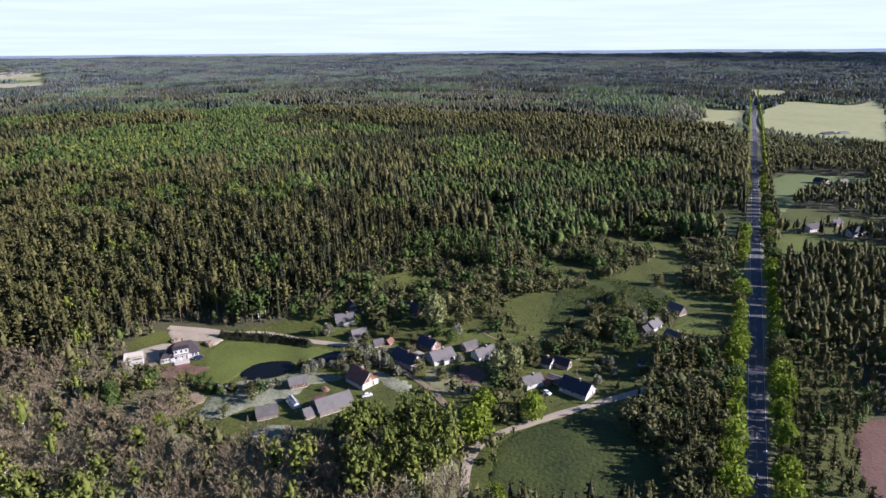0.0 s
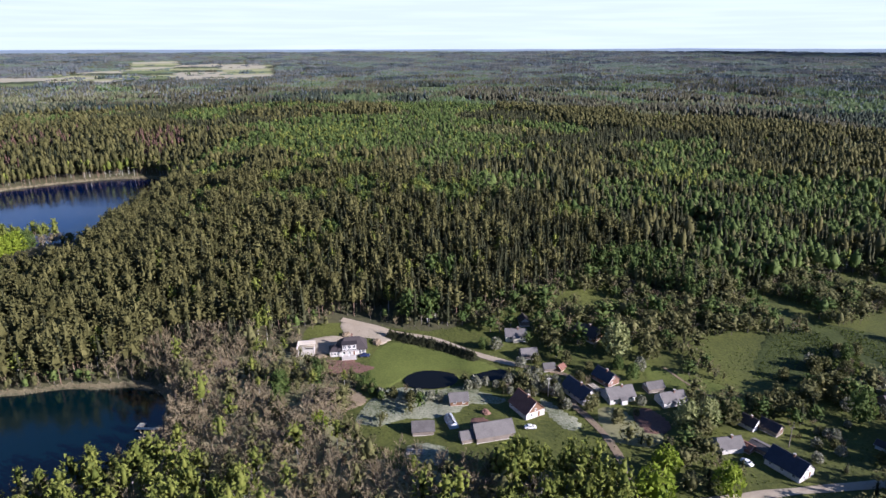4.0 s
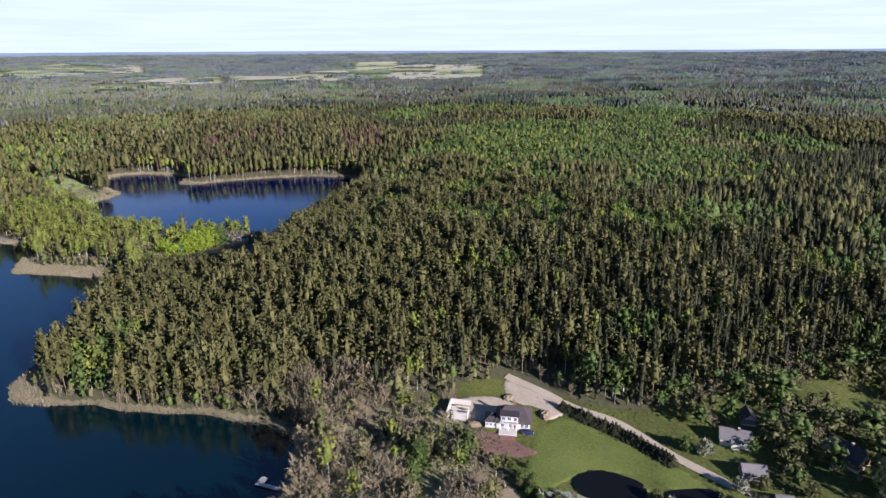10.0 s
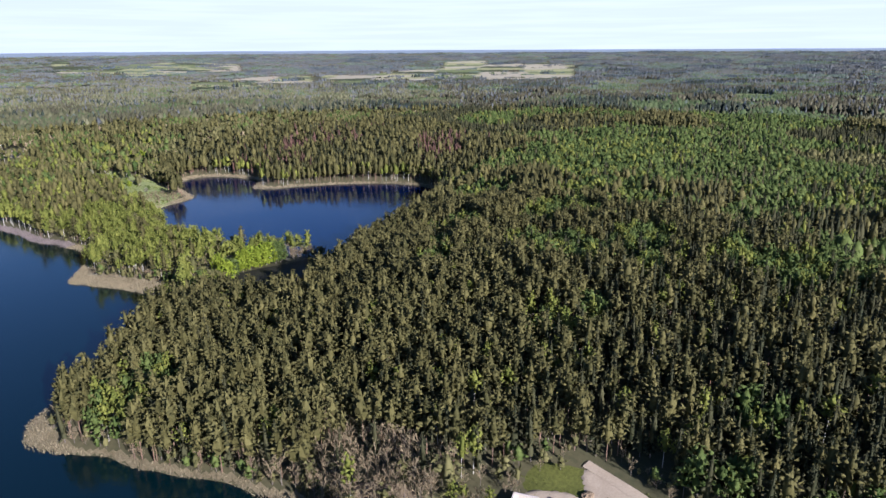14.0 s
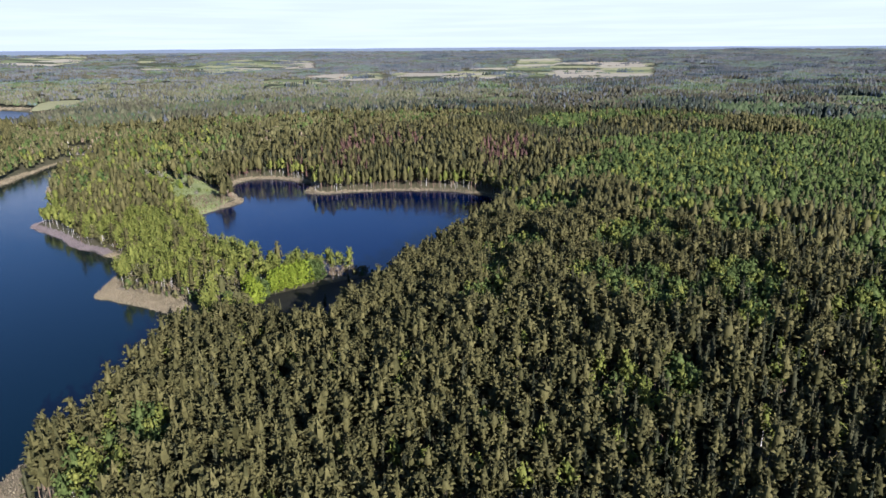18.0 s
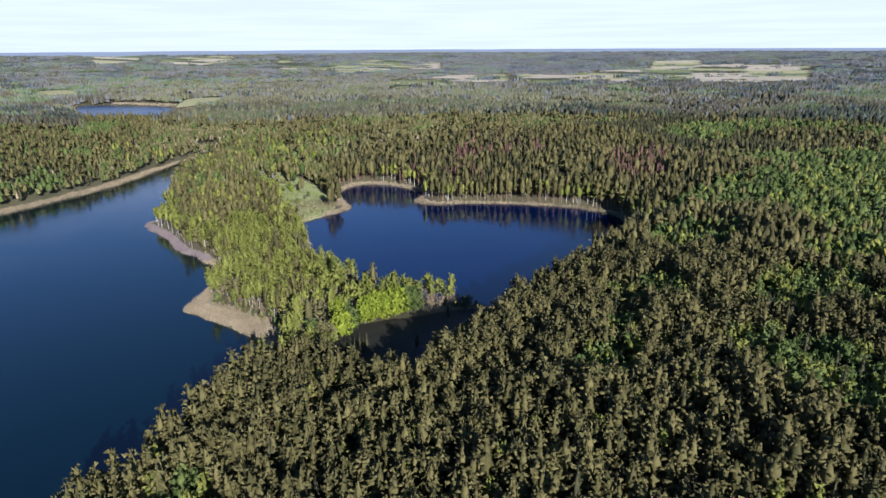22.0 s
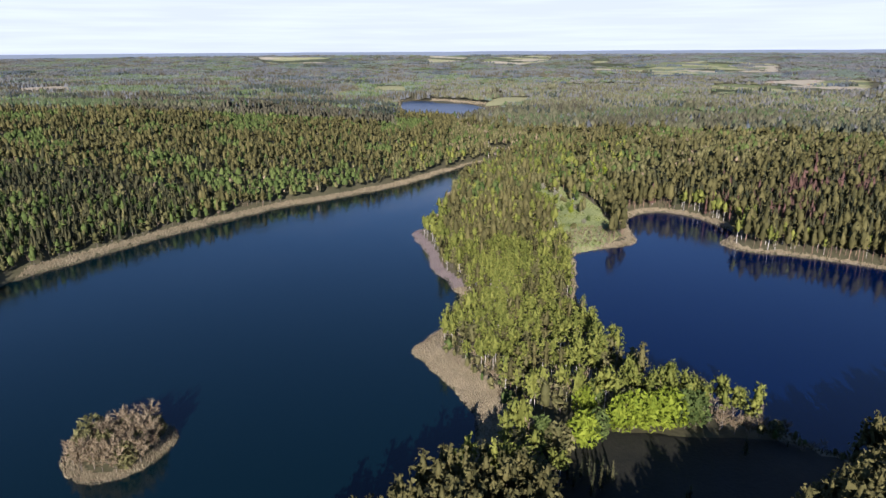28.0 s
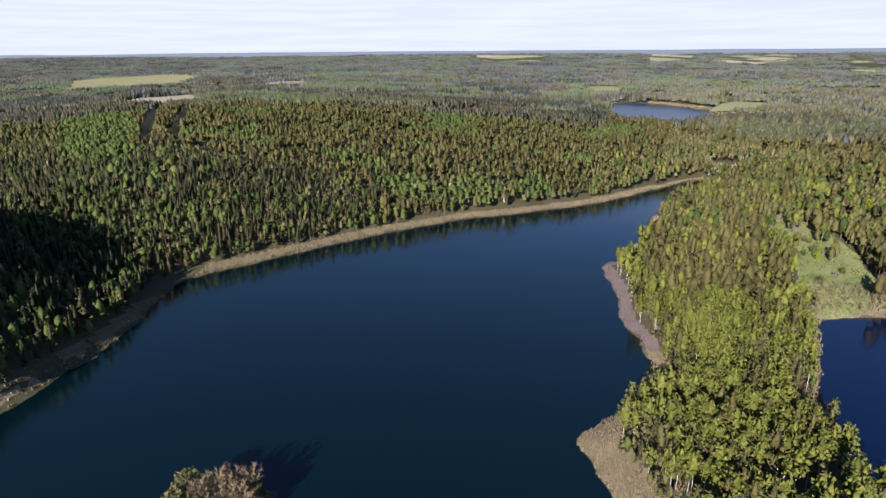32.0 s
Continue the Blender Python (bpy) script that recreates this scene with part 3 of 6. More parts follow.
# distant farmland: open country cut into plots, with hedgerows left standing between them
FARMLAND = [
    [(-2352, 1907), (-2165, 1993), (-2221, 2244), (-2198, 2557), (-2487, 2903), (-2338, 3123), (-2114, 2878), (-1964, 3181), (-1694, 3027), (-1270, 2301), (-1345, 2134), (-1526, 1947), (-1710, 1863), (-1757, 1639), (-1874, 1544)],
    [(-3614, 1254), (-3517, 1573), (-3595, 1622), (-3496, 1976), (-3243, 2090), (-2773, 1822), (-2760, 1503), (-2688, 1260), (-2968, 1244), (-3165, 1129)],
    [(-4155, 732), (-4642, 1094), (-4364, 1239), (-3849, 1073), (-3588, 853), (-3842, 694)],
    [(-4634, 434), (-4680, 720), (-4074, 649), (-3892, 505), (-3855, 386)],
    [(-2238, 1234), (-2317, 1378), (-2396, 1660), (-2328, 1889), (-1897, 1562), (-1849, 1289), (-1824, 1058)],
    [(-4130, 1413), (-4079, 1523), (-3553, 1346), (-3613, 1255)],
    [(-4500, -700), (-4440, -200), (-3900, -150), (-3850, -500)]]


def farmed(x, y):
    res = np.zeros(np.shape(x), bool)
    for p in FARMLAND:
        res |= inside(x, y, p)
    return res


PLOT = 210.0


def plot_of(x, y):
    """Row and column of the plot, in a grid turned like the country roads."""
    u = (x * 0.8 + y * 0.6 + 60 * (vnoise(x, y, 500, 71) - 0.5)) / PLOT
    v = (-x * 0.6 + y * 0.8 + 60 * (vnoise(x, y, 500, 72) - 0.5)) / (PLOT * 0.55)
    return u, v


for p in FARMLAND:
    q = np.array(p)
    gx0, gy0 = np.meshgrid(np.arange(q[:, 0].min(), q[:, 0].max(), 26), np.arange(q[:, 1].min(), q[:, 1].max(), 26))
    u, v = plot_of(gx0, gy0)
    f = grid_faces(gx0.shape[1], gx0.shape[0])
    f = f[inside(gx0, gy0, p).ravel()[f].all(1)]
    mu, mv = np.floor(u.ravel()[f].mean(1)), np.floor(v.ravel()[f].mean(1))
    pick = ((np.sin(mu * 12.9898 + mv * 78.233) * 43758.5453) % 1.0 * 3.6).astype(int)
    zz = height(gx0.ravel(), gy0.ravel()) + 2.0 + 0.0008 * np.hypot(gx0.ravel() - CX, gy0.ravel() - CY)
    for k, m in enumerate(("green_field", "tan_field", "field", "meadow")):
        g = f[pick == k]
        if len(g):
            used, inv = np.unique(g, return_inverse=True)
            vv = np.stack([gx0.ravel()[used], gy0.ravel()[used], zz[used]], 1)
            tagged(new("field_ground", mesh_from("field_ground", vv, inv.reshape(g.shape), [M[m]], smooth=True)), "distant farm plots with straight edges", "field", kind="structure")

# ---- tree shapes: corners and triangles for a tree one metre tall ----
def tri(verts, a, b, c):
    verts += [a, b, c]


def stem(verts, r, top, sides=4, lean=(0, 0)):
    for k in range(sides):
        p, q = 2 * math.pi * k / sides, 2 * math.pi * (k + 1) / sides
        a, b = (r * math.cos(p), r * math.sin(p), -0.03), (r * math.cos(q), r * math.sin(q), -0.03)
        tri(verts, a, b, (lean[0], lean[1], top))


def lump(g, sides, rings, shape, jitter):
    """A coarse tree for the middle distance: rings of given height and radius, closed at the tip."""
    crown = []
    pts = []
    for z, r in rings:
        spin = g.random() * 6
        pts.append([(math.cos(spin + 2 * math.pi * k / sides) * r * (1 + jitter * (g.random() - 0.5)), math.sin(spin + 2 * math.pi * k / sides) * r * (1 + jitter * (g.random() - 0.5)),
                     z + jitter * 0.06 * (g.random() - 0.5)) for k in range(sides)])
    for a, b in zip(pts, pts[1:]):
        for k in range(sides):
            tri(crown, a[k], a[(k + 1) % sides], b[k])
            tri(crown, b[k], a[(k + 1) % sides], b[(k + 1) % sides])
    for k in range(sides):
        tri(crown, pts[-1][k], pts[-1][(k + 1) % sides], (0, 0, shape))
    return crown, []


def puff(crown, g, c, az, out, side, up, tilt=0.0):
    """One bunch of foliage: a small uneven body, longer away from the stem than across it."""
    dx, dy = math.cos(az), math.sin(az)
    j = lambda: 0.72 + 0.56 * g.random()

    def at(a, b, h):
        return (c[0] + dx * a - dy * b, c[1] + dy * a + dx * b, c[2] + h + tilt * a)

    o, i, l, r = at(out * j(), 0.3 * side * (g.random() - 0.5), 0), at(-out * 0.8 * j(), 0, 0), at(0.2 * out * (g.random() - 0.5), side * j(), 0), at(0.2 * out * (g.random() - 0.5), -side * j(), 0)
    t, b = at(0.3 * out * (g.random() - 0.3), 0.3 * side * (g.random() - 0.5), up * j()), at(0, 0, -up * 0.8 * j())
    for p, q in ((o, l), (l, i), (i, r), (r, o)):
        tri(crown, p, q, t)
        tri(crown, q, p, b)


def crown_of(g, count, base, width, profile, flat, tilt=0.0, stem_r=0.012, stem_top=0.9, loose=0, size=0.03, limbs=0, body=(0.0, 0.28, 0.62), sides=4, bunch=0.34, wide=0.85):
    """A tapering crown set with foliage bunches. profile: the crown's reach from its base to its tip."""
    fs, rs = np.linspace(0, 1, len(profile)), profile
    trunk = []
    crown = lump(g, 5 if 1 < count < 8 else sides, [(base + (1 - base) * f, (0.55 if count > 7 else 0.66) * width * float(np.interp(f, fs, rs))) for f in body], 0.99, 0.85)[0]
    stem(trunk, stem_r, stem_top, 4 if count > 7 else 3)
    for k in range(count):
        f = (k + 0.2 + 0.5 * g.random()) / count * 0.9
        rr = width * float(np.interp(f, fs, rs)) * (0.85 + 0.4 * g.random())
        az = k * 2.399 + 0.9 * g.random()
        z = base + (1 - base) * f
        c = (math.cos(az) * rr * 0.7, math.sin(az) * rr * 0.7, z)
        puff(crown, g, c, az, rr * bunch, rr * bunch * wide, max(width * bunch * flat, 0.014), tilt)
        if k < limbs:
            tri(trunk, (stem_r * 0.5, 0, z - 0.1), (-stem_r * 0.5, 0, z - 0.1), c)
    for _ in range(loose):
        f = g.random()
        rr, az = width * float(np.interp(f, fs, rs)) * (0.95 + 0.35 * g.random()), g.random() * 6.283
        p = np.array((math.cos(az) * rr, math.sin(az) * rr, base + (1 - base) * f))
        u, v = g.normal(size=3) * size, g.normal(size=3) * size
        tri(crown, tuple(p + u), tuple(p - u * 0.5 + v), tuple(p - u * 0.5 - v))
    return crown, trunk


PINE, SPRUCE, OVAL, DOME = (0.68, 1.0, 0.97, 0.8, 0.52, 0.14), (0.95, 1.0, 0.78, 0.54, 0.3, 0.08), (0.6, 0.95, 1.0, 0.9, 0.68, 0.3), (0.7, 1.0, 1.02, 0.92, 0.74, 0.4)


def pine_shape(g, n, loose):
    return crown_of(g, n, 0.33 + 0.12 * g.random(), 0.118 + 0.035 * g.random(), PINE, 0.5, 0.3, 0.011, 0.93, loose, 0.02, bunch=0.48, wide=0.55)


def spruce_shape(g, n, loose):
    return crown_of(g, n, 0.1 + 0.06 * g.random(), 0.115 + 0.025 * g.random(), SPRUCE, 0.5, -0.25, 0.012, 0.94, loose, 0.018, bunch=0.48, wide=0.55)


def birch_shape(g, n, loose):
    return crown_of(g, n, 0.42 + 0.08 * g.random(), 0.125 + 0.035 * g.random(), OVAL, 1.1, 0.0, 0.0095, 0.9, loose, 0.022, 2)


def aspen_shape(g, n, loose):
    return crown_of(g, n, 0.28 + 0.08 * g.random(), 0.17 + 0.05 * g.random(), DOME, 0.95, 0.0, 0.011, 0.8, loose, 0.026, 2)


def leafy(g, clumps, leafs, base, rx, size, stem_r=0.012):
    """A free-standing broadleaf tree: foliage bunches on limbs, with loose sprays at the rim."""
    return crown_of(g, clumps, base, rx, DOME, 0.8, 0.0, stem_r, 0.75, clumps * leafs // 3, size, clumps // 3, (0.05, 0.35, 0.65), 6, 0.25)


def conifer(g, levels, branches, base, width, droop, ragged, power=0.85):
    """A free-standing spruce: whorls of drooping needle sprays round a stem."""
    crown, trunk = [], []
    stem(trunk, 0.014, 0.93)
    for i in range(levels):
        f = i / (levels - 1)
        z = base + (0.96 - base) * f
        reach = width * ((1 - f) ** power + 0.06) * (1 + ragged * (g.random() - 0.5))
        n = max(3, int(branches * (1 - 0.45 * f)))
        spin = g.random() * 7
        for k in range(n):
            az = spin + 2 * math.pi * (k + 0.5 * g.random()) / n
            ln = reach * (1 + ragged * (g.random() - 0.5))
            puff(crown, g, (math.cos(az) * ln * 0.5, math.sin(az) * ln * 0.5, z - droop * ln * 0.5), az, ln * 0.6, ln * 0.35, 0.025, -droop)
    tri(crown, (0.012, 0, 0.9), (-0.008, 0.01, 0.9), (0, 0, 1.0))
    return crown, trunk


def bare(g, limbs, twigs, base, rx):
    """A leafless tree: rising limbs and a haze of fine twigs."""
    crown, trunk = [], []
    stem(trunk, 0.011, 0.8)
    for k in range(limbs):
        az, z = k * 2.399, base * 0.7 + (0.75 - base * 0.7) * g.random()
        up = 0.2 + 0.16 * g.random()
        e = (math.cos(az) * rx * (0.5 + 0.5 * g.random()), math.sin(az) * rx * (0.5 + 0.5 * g.random()), min(0.97, z + up))
        tri(crown, (0.006, 0, z), (-0.006, 0.004, z), e)
        for _ in range(twigs):
            p = np.array((0, 0, z)) * (1 - (q := 0.35 + 0.65 * g.random())) + np.array(e) * q
            d = np.array((math.cos(az) * 0.6, math.sin(az) * 0.6, 0.9)) + g.normal(size=3) * 0.55
            d = d / np.linalg.norm(d) * rx * (0.35 + 0.3 * g.random())
            w = np.cross(d, g.normal(size=3))
            w = w / np.linalg.norm(w) * rx * 0.045
            tri(crown, tuple(p + w), tuple(p - w), tuple(p + d))
    return crown, trunk


tg = np.random.default_rng(5)
NEAR = dict(
    pine=[pine_shape(tg, 16, 30) for _ in range(8)],
    spruce=[spruce_shape(tg, 15, 26) for _ in range(6)],
    birch=[birch_shape(tg, 13, 44) for _ in range(8)],
    aspen=[aspen_shape(tg, 14, 40) for _ in range(7)],
    olive=[aspen_shape(tg, 8, 70) for _ in range(6)],
    twig=[bare(tg, 15, 12, 0.2, 0.2) for _ in range(6)])
NEAR["rusty"] = NEAR["spruce"]
HALF = dict(
    pine=[pine_shape(tg, 4, 8) for _ in range(8)],
    spruce=[spruce_shape(tg, 3, 8) for _ in range(6)],
    birch=[birch_shape(tg, 4, 10) for _ in range(7)],
    aspen=[aspen_shape(tg, 4, 8) for _ in range(7)],
    twig=[bare(tg, 9, 5, 0.2, 0.24) for _ in range(4)])
HALF["rusty"], HALF["olive"] = HALF["spruce"], HALF["aspen"]


def simple(g, base, width, profile, body, loose):
    """A tree without a trunk, for the middle distance."""
    return crown_of(g, 1, base, width * (0.85 + 0.3 * g.random()), profile, 0.9, 0.0, 0.01, 0.3, loose, 0.03, 0, body)[0], []


MIDDLE = dict(
    pine=[simple(tg, 0.48, 0.165, PINE, (0.1, 0.55), 4) for _ in range(9)],
    spruce=[simple(tg, 0.2, 0.16, SPRUCE, (0.05, 0.45), 4) for _ in range(8)],
    birch=[simple(tg, 0.46, 0.16, OVAL, (0.15, 0.6), 4) for _ in range(8)],
    twig=[simple(tg, 0.3, 0.16, DOME, (0.2, 0.6), 4) for _ in range(6)])
MIDDLE["aspen"] = MIDDLE["olive"] = [simple(tg, 0.38, 0.21, DOME, (0.2, 0.62), 4) for _ in range(8)]
MIDDLE["rusty"] = MIDDLE["spruce"]


def copse(g, peaks, wide, sharp):
    """Tree tops standing together, for woods far off: one metre tall, as wide as given."""
    out = []
    for k in range(peaks):
        rr = wide * math.sqrt((k + 0.5) / peaks)
        x, y, h, r = math.cos(k * 2.399) * rr, math.sin(k * 2.399) * rr, 0.7 + 0.3 * g.random(), wide * (0.62 + 0.25 * g.random()) / math.sqrt(peaks)
        a = g.random() * 6
        if sharp:
            q = [(x + math.cos(a + 2.094 * i) * r * 1.3, y + math.sin(a + 2.094 * i) * r * 1.3, 0.1) for i in range(3)]
        else:
            q = [(x + math.cos(a + 1.571 * i) * r * 1.25, y + math.sin(a + 1.571 * i) * r * 1.25, 0.3 + 0.2 * g.random()) for i in range(4)]
        for i in range(len(q)):
            tri(out, q[i], q[(i + 1) % len(q)], (x + r * 0.3 * (g.random() - 0.5), y + r * 0.3 * (g.random() - 0.5), h))
    return out, []


FAR = dict(dark=[lump(tg, 3, [(0.2, 0.17), (0.6, 0.13)], 1.0, 0.8) for _ in range(8)], round=[lump(tg, 4, [(0.45, 0.24)], 0.97, 0.8) for _ in range(8)])
CLUMP = dict(dark=[copse(tg, 3, 0.5, True) for _ in range(8)], round=[copse(tg, 3, 0.5, False) for _ in range(8)])
RIM = dict(dark=[copse(tg, 6, 1.0, True) for _ in range(8)], round=[copse(tg, 5, 1.0, False) for _ in range(8)])


def grove(name, shapes, x, y, z, h, mats, label, spread=1.0):
    """Many trees of one kind joined into one mesh."""
    if not len(x):
        return None
    pick = rng.integers(0, len(shapes), len(x))
    turn, lean = rng.random(len(x)) * 6.283, rng.normal(0, 0.025, (len(x), 2))
    wide = h * spread * (rng.uniform(0.75, 1.4, len(x)) if mats[0].name.split("_")[0] in ("aspen", "budding") else rng.uniform(0.82, 1.25, len(x)))
    vs, ids, fs, count = [], [], [], 0
    for k, (crown, trunk) in enumerate(shapes):
        q = np.nonzero(pick == k)[0]
        t, faces = np.unique(np.round(np.array(crown + trunk, np.float32), 5), axis=0, return_inverse=True)
        faces = faces.reshape(-1, 3).astype(np.int32)
        c, s = np.cos(turn[q])[:, None], np.sin(turn[q])[:, None]
        out = np.empty((len(q), len(t), 3), np.float32)
        out[..., 0] = (t[:, 0] * c - t[:, 1] * s) * wide[q, None] + x[q, None] + lean[q, :1] * t[:, 2] * h[q, None]
        out[..., 1] = (t[:, 0] * s + t[:, 1] * c) * wide[q, None] + y[q, None] + lean[q, 1:] * t[:, 2] * h[q, None]
        out[..., 2] = t[:, 2] * h[q, None] + z[q, None]
        vs.append(out.reshape(-1, 3))
        fs.append((faces[None] + (np.arange(len(q), dtype=np.int32) * len(t))[:, None, None] + count).reshape(-1, 3))
        count += len(q) * len(t)
        ids.append(np.tile(np.r_[np.zeros(len(crown) // 3), np.ones(len(trunk) // 3)].astype(np.int32), len(q)))
    me = mesh_from(name, np.vstack(vs), np.vstack(fs), mats, np.concatenate(ids), smooth=True)
    return tagged(new(name, me), label, "forest", kind="stuff")


# ---- which tree grows where ----
PATH_LINE = [(-1, 6), (-8, 50), (-39, 121), (-64, 161), (-106, 195), (-156, 237), (-192, 250), (-258, 257)]
GREEN_SPOTS = [(-208, 404, 24), (-190, 405, 14), (-226, 408, 15), (-172, 435, 22), (-276, 386, 14), (-172, 339, 10), (-156, 353, 9), (-158, 399, 10),
               (-112, 434, 24), (-92, 448, 20), (-301, 428, 22), (-248, 470, 26), (-110, 597, 40), (-346, 524, 30), (-276, 206, 14), (-281, 222, 12), (-264, 538, 30), (-298, 929, 90),
               (-393, 923, 80), (-85, 331, 8), (-86, 297, 10), (-120, 700, 60), (30, 520, 40), (60, 640, 60), (-200, 520, 24), (-20, 440, 18), (-255, 360, 14)]


# stands of one kind: outlines on the plan
LEAFY_STANDS = [
    [(-414, 833), (-342, 890), (-286, 961), (-195, 851), (-139, 596), (-212, 581), (-314, 605)], [(-187, 620), (-149, 644), (-116, 512), (-141, 475)], [(-107, 495), (-57, 520), (-45, 483), (-88, 435)],
    [(29, 828), (125, 878), (111, 652), (28, 637)], [(101, 665), (215, 658), (189, 578), (95, 591)], [(160, 446), (207, 447), (198, 405), (167, 439)], [(474, 1716), (664, 1688), (521, 1292), (364, 1273)]]
GREEN_STANDS = [
    [(-391, 666), (-410, 790), (-316, 898), (-246, 686), (-272, 606), (-280, 554), (-332, 581)], [(-398, 547), (-367, 560), (-320, 503), (-343, 490)], [(-281, 548), (-230, 641), (-212, 586), (-260, 516)],
    [(-245, 562), (-224, 553), (-206, 509), (-209, 480)], [(-931, -446), (-885, -284), (-745, -172), (-697, -161), (-702, -223)], [(158, 560), (192, 569), (161, 474), (128, 452)]]
DARK_STANDS = [[(101, 941), (287, 939), (208, 679), (85, 734)], [(189, 578), (299, 580), (265, 510), (212, 452)], [(-560, 1000), (-420, 1010), (-470, 860), (-600, 900)]]
RUSTY_STANDS = [[(-600, 683), (-551, 740), (-492, 671), (-517, 611)], [(-701, 584), (-674, 637), (-583, 567), (-613, 527)]]


def in_any(x, y, outlines, wander=12.0):
    """Whether points lie in one of several outlines, with uneven borders."""
    res = np.zeros(np.shape(x), bool)
    u, v = x + (vnoise(x, y, 26, 45) - 0.5) * wander * 2, y + (vnoise(x, y, 26, 46) - 0.5) * wander * 2
    for p in outlines:
        res |= inside(u, v, p)
    return res


def woods(x, y):
    """Patches of spruce, pine, budding and leafy wood, each of one kind for the most part."""
    p = 0.62 * vnoise(x, y, 110, 22) + 0.38 * vnoise(x, y, 260, 26)
    q = vnoise(x, y, 130, 27)
    return np.where(p < 0.46, np.where(q < 0.4, 1, 0), np.where(p < 0.52, np.where(q < 0.5, 4, 0), np.where(q < 0.62, 3, 4)))


def kind_of(x, y, sd):
    """Index of the kind for each place: 0 pine, 1 spruce, 2 birch, 3 aspen, 4 olive, 5 twig, 6 rusty."""
    n = len(x)
    u = rng.random(n)
    a, b, c = vnoise(x, y, 45, 21), vnoise(x, y, 120, 22), vnoise(x, y, 320, 23)
    # spruce share grows eastward, partly to imitate the hill's shaded side
    east = np.interp(x + 0.3 * (y - 300), [-250, -60], [0.05, 0.68])
    k = np.where(u < 0.96 - east, 0, np.where(u < 0.96, 1, 2))
    spots = np.zeros(n, bool)
    for sx, sy, r in GREEN_SPOTS:
        spots |= (np.hypot(x - sx, y - sy) < r * (0.55 + 0.8 * vnoise(x, y, 12, 24))) & (u < 0.85)
    k = np.where(spots, np.where(rng.random(n) < 0.35, 2, 3), k)
    # beyond the pine hill: mixed woods in patches
    mixed = (np.hypot(x + 130, y - 420) > 300) & (y > 470)
    k = np.where(mixed & (u < 0.88), woods(x, y), k)
    k = np.where(in_any(x, y, DARK_STANDS) & (u < 0.93), np.where(rng.random(n) < 0.7, 1, 0), k)
    k = np.where(in_any(x, y, LEAFY_STANDS) & (u < 0.85), np.where(rng.random(n) < 0.7, 3, 4), k)
    k = np.where(in_any(x, y, GREEN_STANDS) & (u < 0.92), np.where(rng.random(n) < 0.8, 3, 2), k)
    # peninsula and the woods at its head
    pen = (x < -364) & (sd > 0) & (y > 235) & (y < 354 + np.clip(-x - 560, 0, 500) * 0.5) & (x > -1000)
    k = np.where(pen, np.where(u < 0.72, 2, np.where(u < 0.94, 4, 0)), k)
    k = np.where((x < -352) & (x > -412) & (y > 262) & (y < 400), np.where(u < np.where(x < -376, 0.7, 0.3), 2, np.where(u < 0.75, 4, 5)), k)
    core = pen & (np.hypot((x + 655) / 1.8, y - 318) < 40)
    k = np.where(core, np.where(u < 0.4, 0, np.where(u < 0.75, 4, 2)), k)
    k = np.where(pen & (x < -700), np.where(u < 0.12, 3, np.where(u < 0.8, 4, np.where(u < 0.9, 0, 2))), k)
    soft = (x < -760) & (y > 330 + np.clip(-x - 1000, 0, 900) * 0.15 - 30) & (sd > 0)
    k = np.where(soft & ~pen, np.where(u < 0.72, 4, np.where(u < 0.82 + 0.1 * b, 5, np.where(a > 0.5, 0, 3))), k)
    # north bank of the side lake: dark spruce with some dying trees, birch along the water
    bank = (x < -440) & (x > -860) & (y > 470) & (y < 760)
    k = np.where(bank & ~soft, np.where(u < 0.5, 1, np.where(u < 0.86, 0, np.where(a > 0.62, 6, 0))), k)
    k = np.where(in_any(x, y, RUSTY_STANDS) & (u < 0.6) & (a > 0.45), 6, k)
    k = np.where(bank & (sd < 16) & (sd > 0) & (u < 0.45), 2, k)
    # west bank
    west = (y < 330 - (x + 1000) * 0.35) & (x < -430) & (y < 300) & ~pen
    k = np.where(west, np.where(u < 0.44, 0, np.where(u < 0.53, 1, np.where(u < 0.63 + 0.14 * a, 3, np.where(u < 0.95, 4, 5)))), k)
    k = np.where(west & (a > 0.66) & (u < 0.55), 3, k)
    # more dark spruces on this stretch stand in for the shore's shade
    k = np.where(west & (y < 70) & (x > -760) & (u < 0.45), 1, k)
    k = np.where(west & in_any(x, y, GREEN_STANDS) & (u < 0.92), 3, k)
    # thicket between lake and village
    scrub = (x > -215) & (x < 20) & (y < np.interp(x, [-215, -184, -140, -100, -60, 20], [222, 236, 272, 236, 204, 204]))
    k = np.where(scrub, np.where(u < 0.86, 5, np.where(u < 0.96, 4, 2)), k)
    k = np.where(scrub & (x > -175) & (x < -90) & (y < 178) & (u < 0.55), 2, k)
    k = np.where(scrub & (np.hypot(x + 8, (y - 195) / 1.3) < 24) & (u < 0.8), 2, k)
    k = np.where((np.hypot(x + 165, (y - 243) / 0.6) < 34) & (u < 0.75), 5, k)
    # east of the hill and beyond the road
    leafs = (x > -10) & (y > 330) & (y < 560) & (from_road(x, y) < -6)
    k = np.where(leafs & (a > 0.4), np.where(u < 0.45, 3, np.where(u < 0.8, 4, 1)), k)
    beyond = from_road(x, y) > 0
    k = np.where(beyond & (y < 420), np.where(u < 0.5, 0, np.where(u < 0.78, 4, np.where(u < 0.88, 3, 5))), k)
    # dark spruces are picked here to imitate the hollow's shade
    dim = inside(x, y, HOLLOW) | (x > -396) & (x < -330) & (y > 300) & (y < 410) & (sd > 14)
    k = np.where(dim, np.where(u < 0.9, 1, 4), k)
    below = inside(x, y, BELOW_HOUSE)
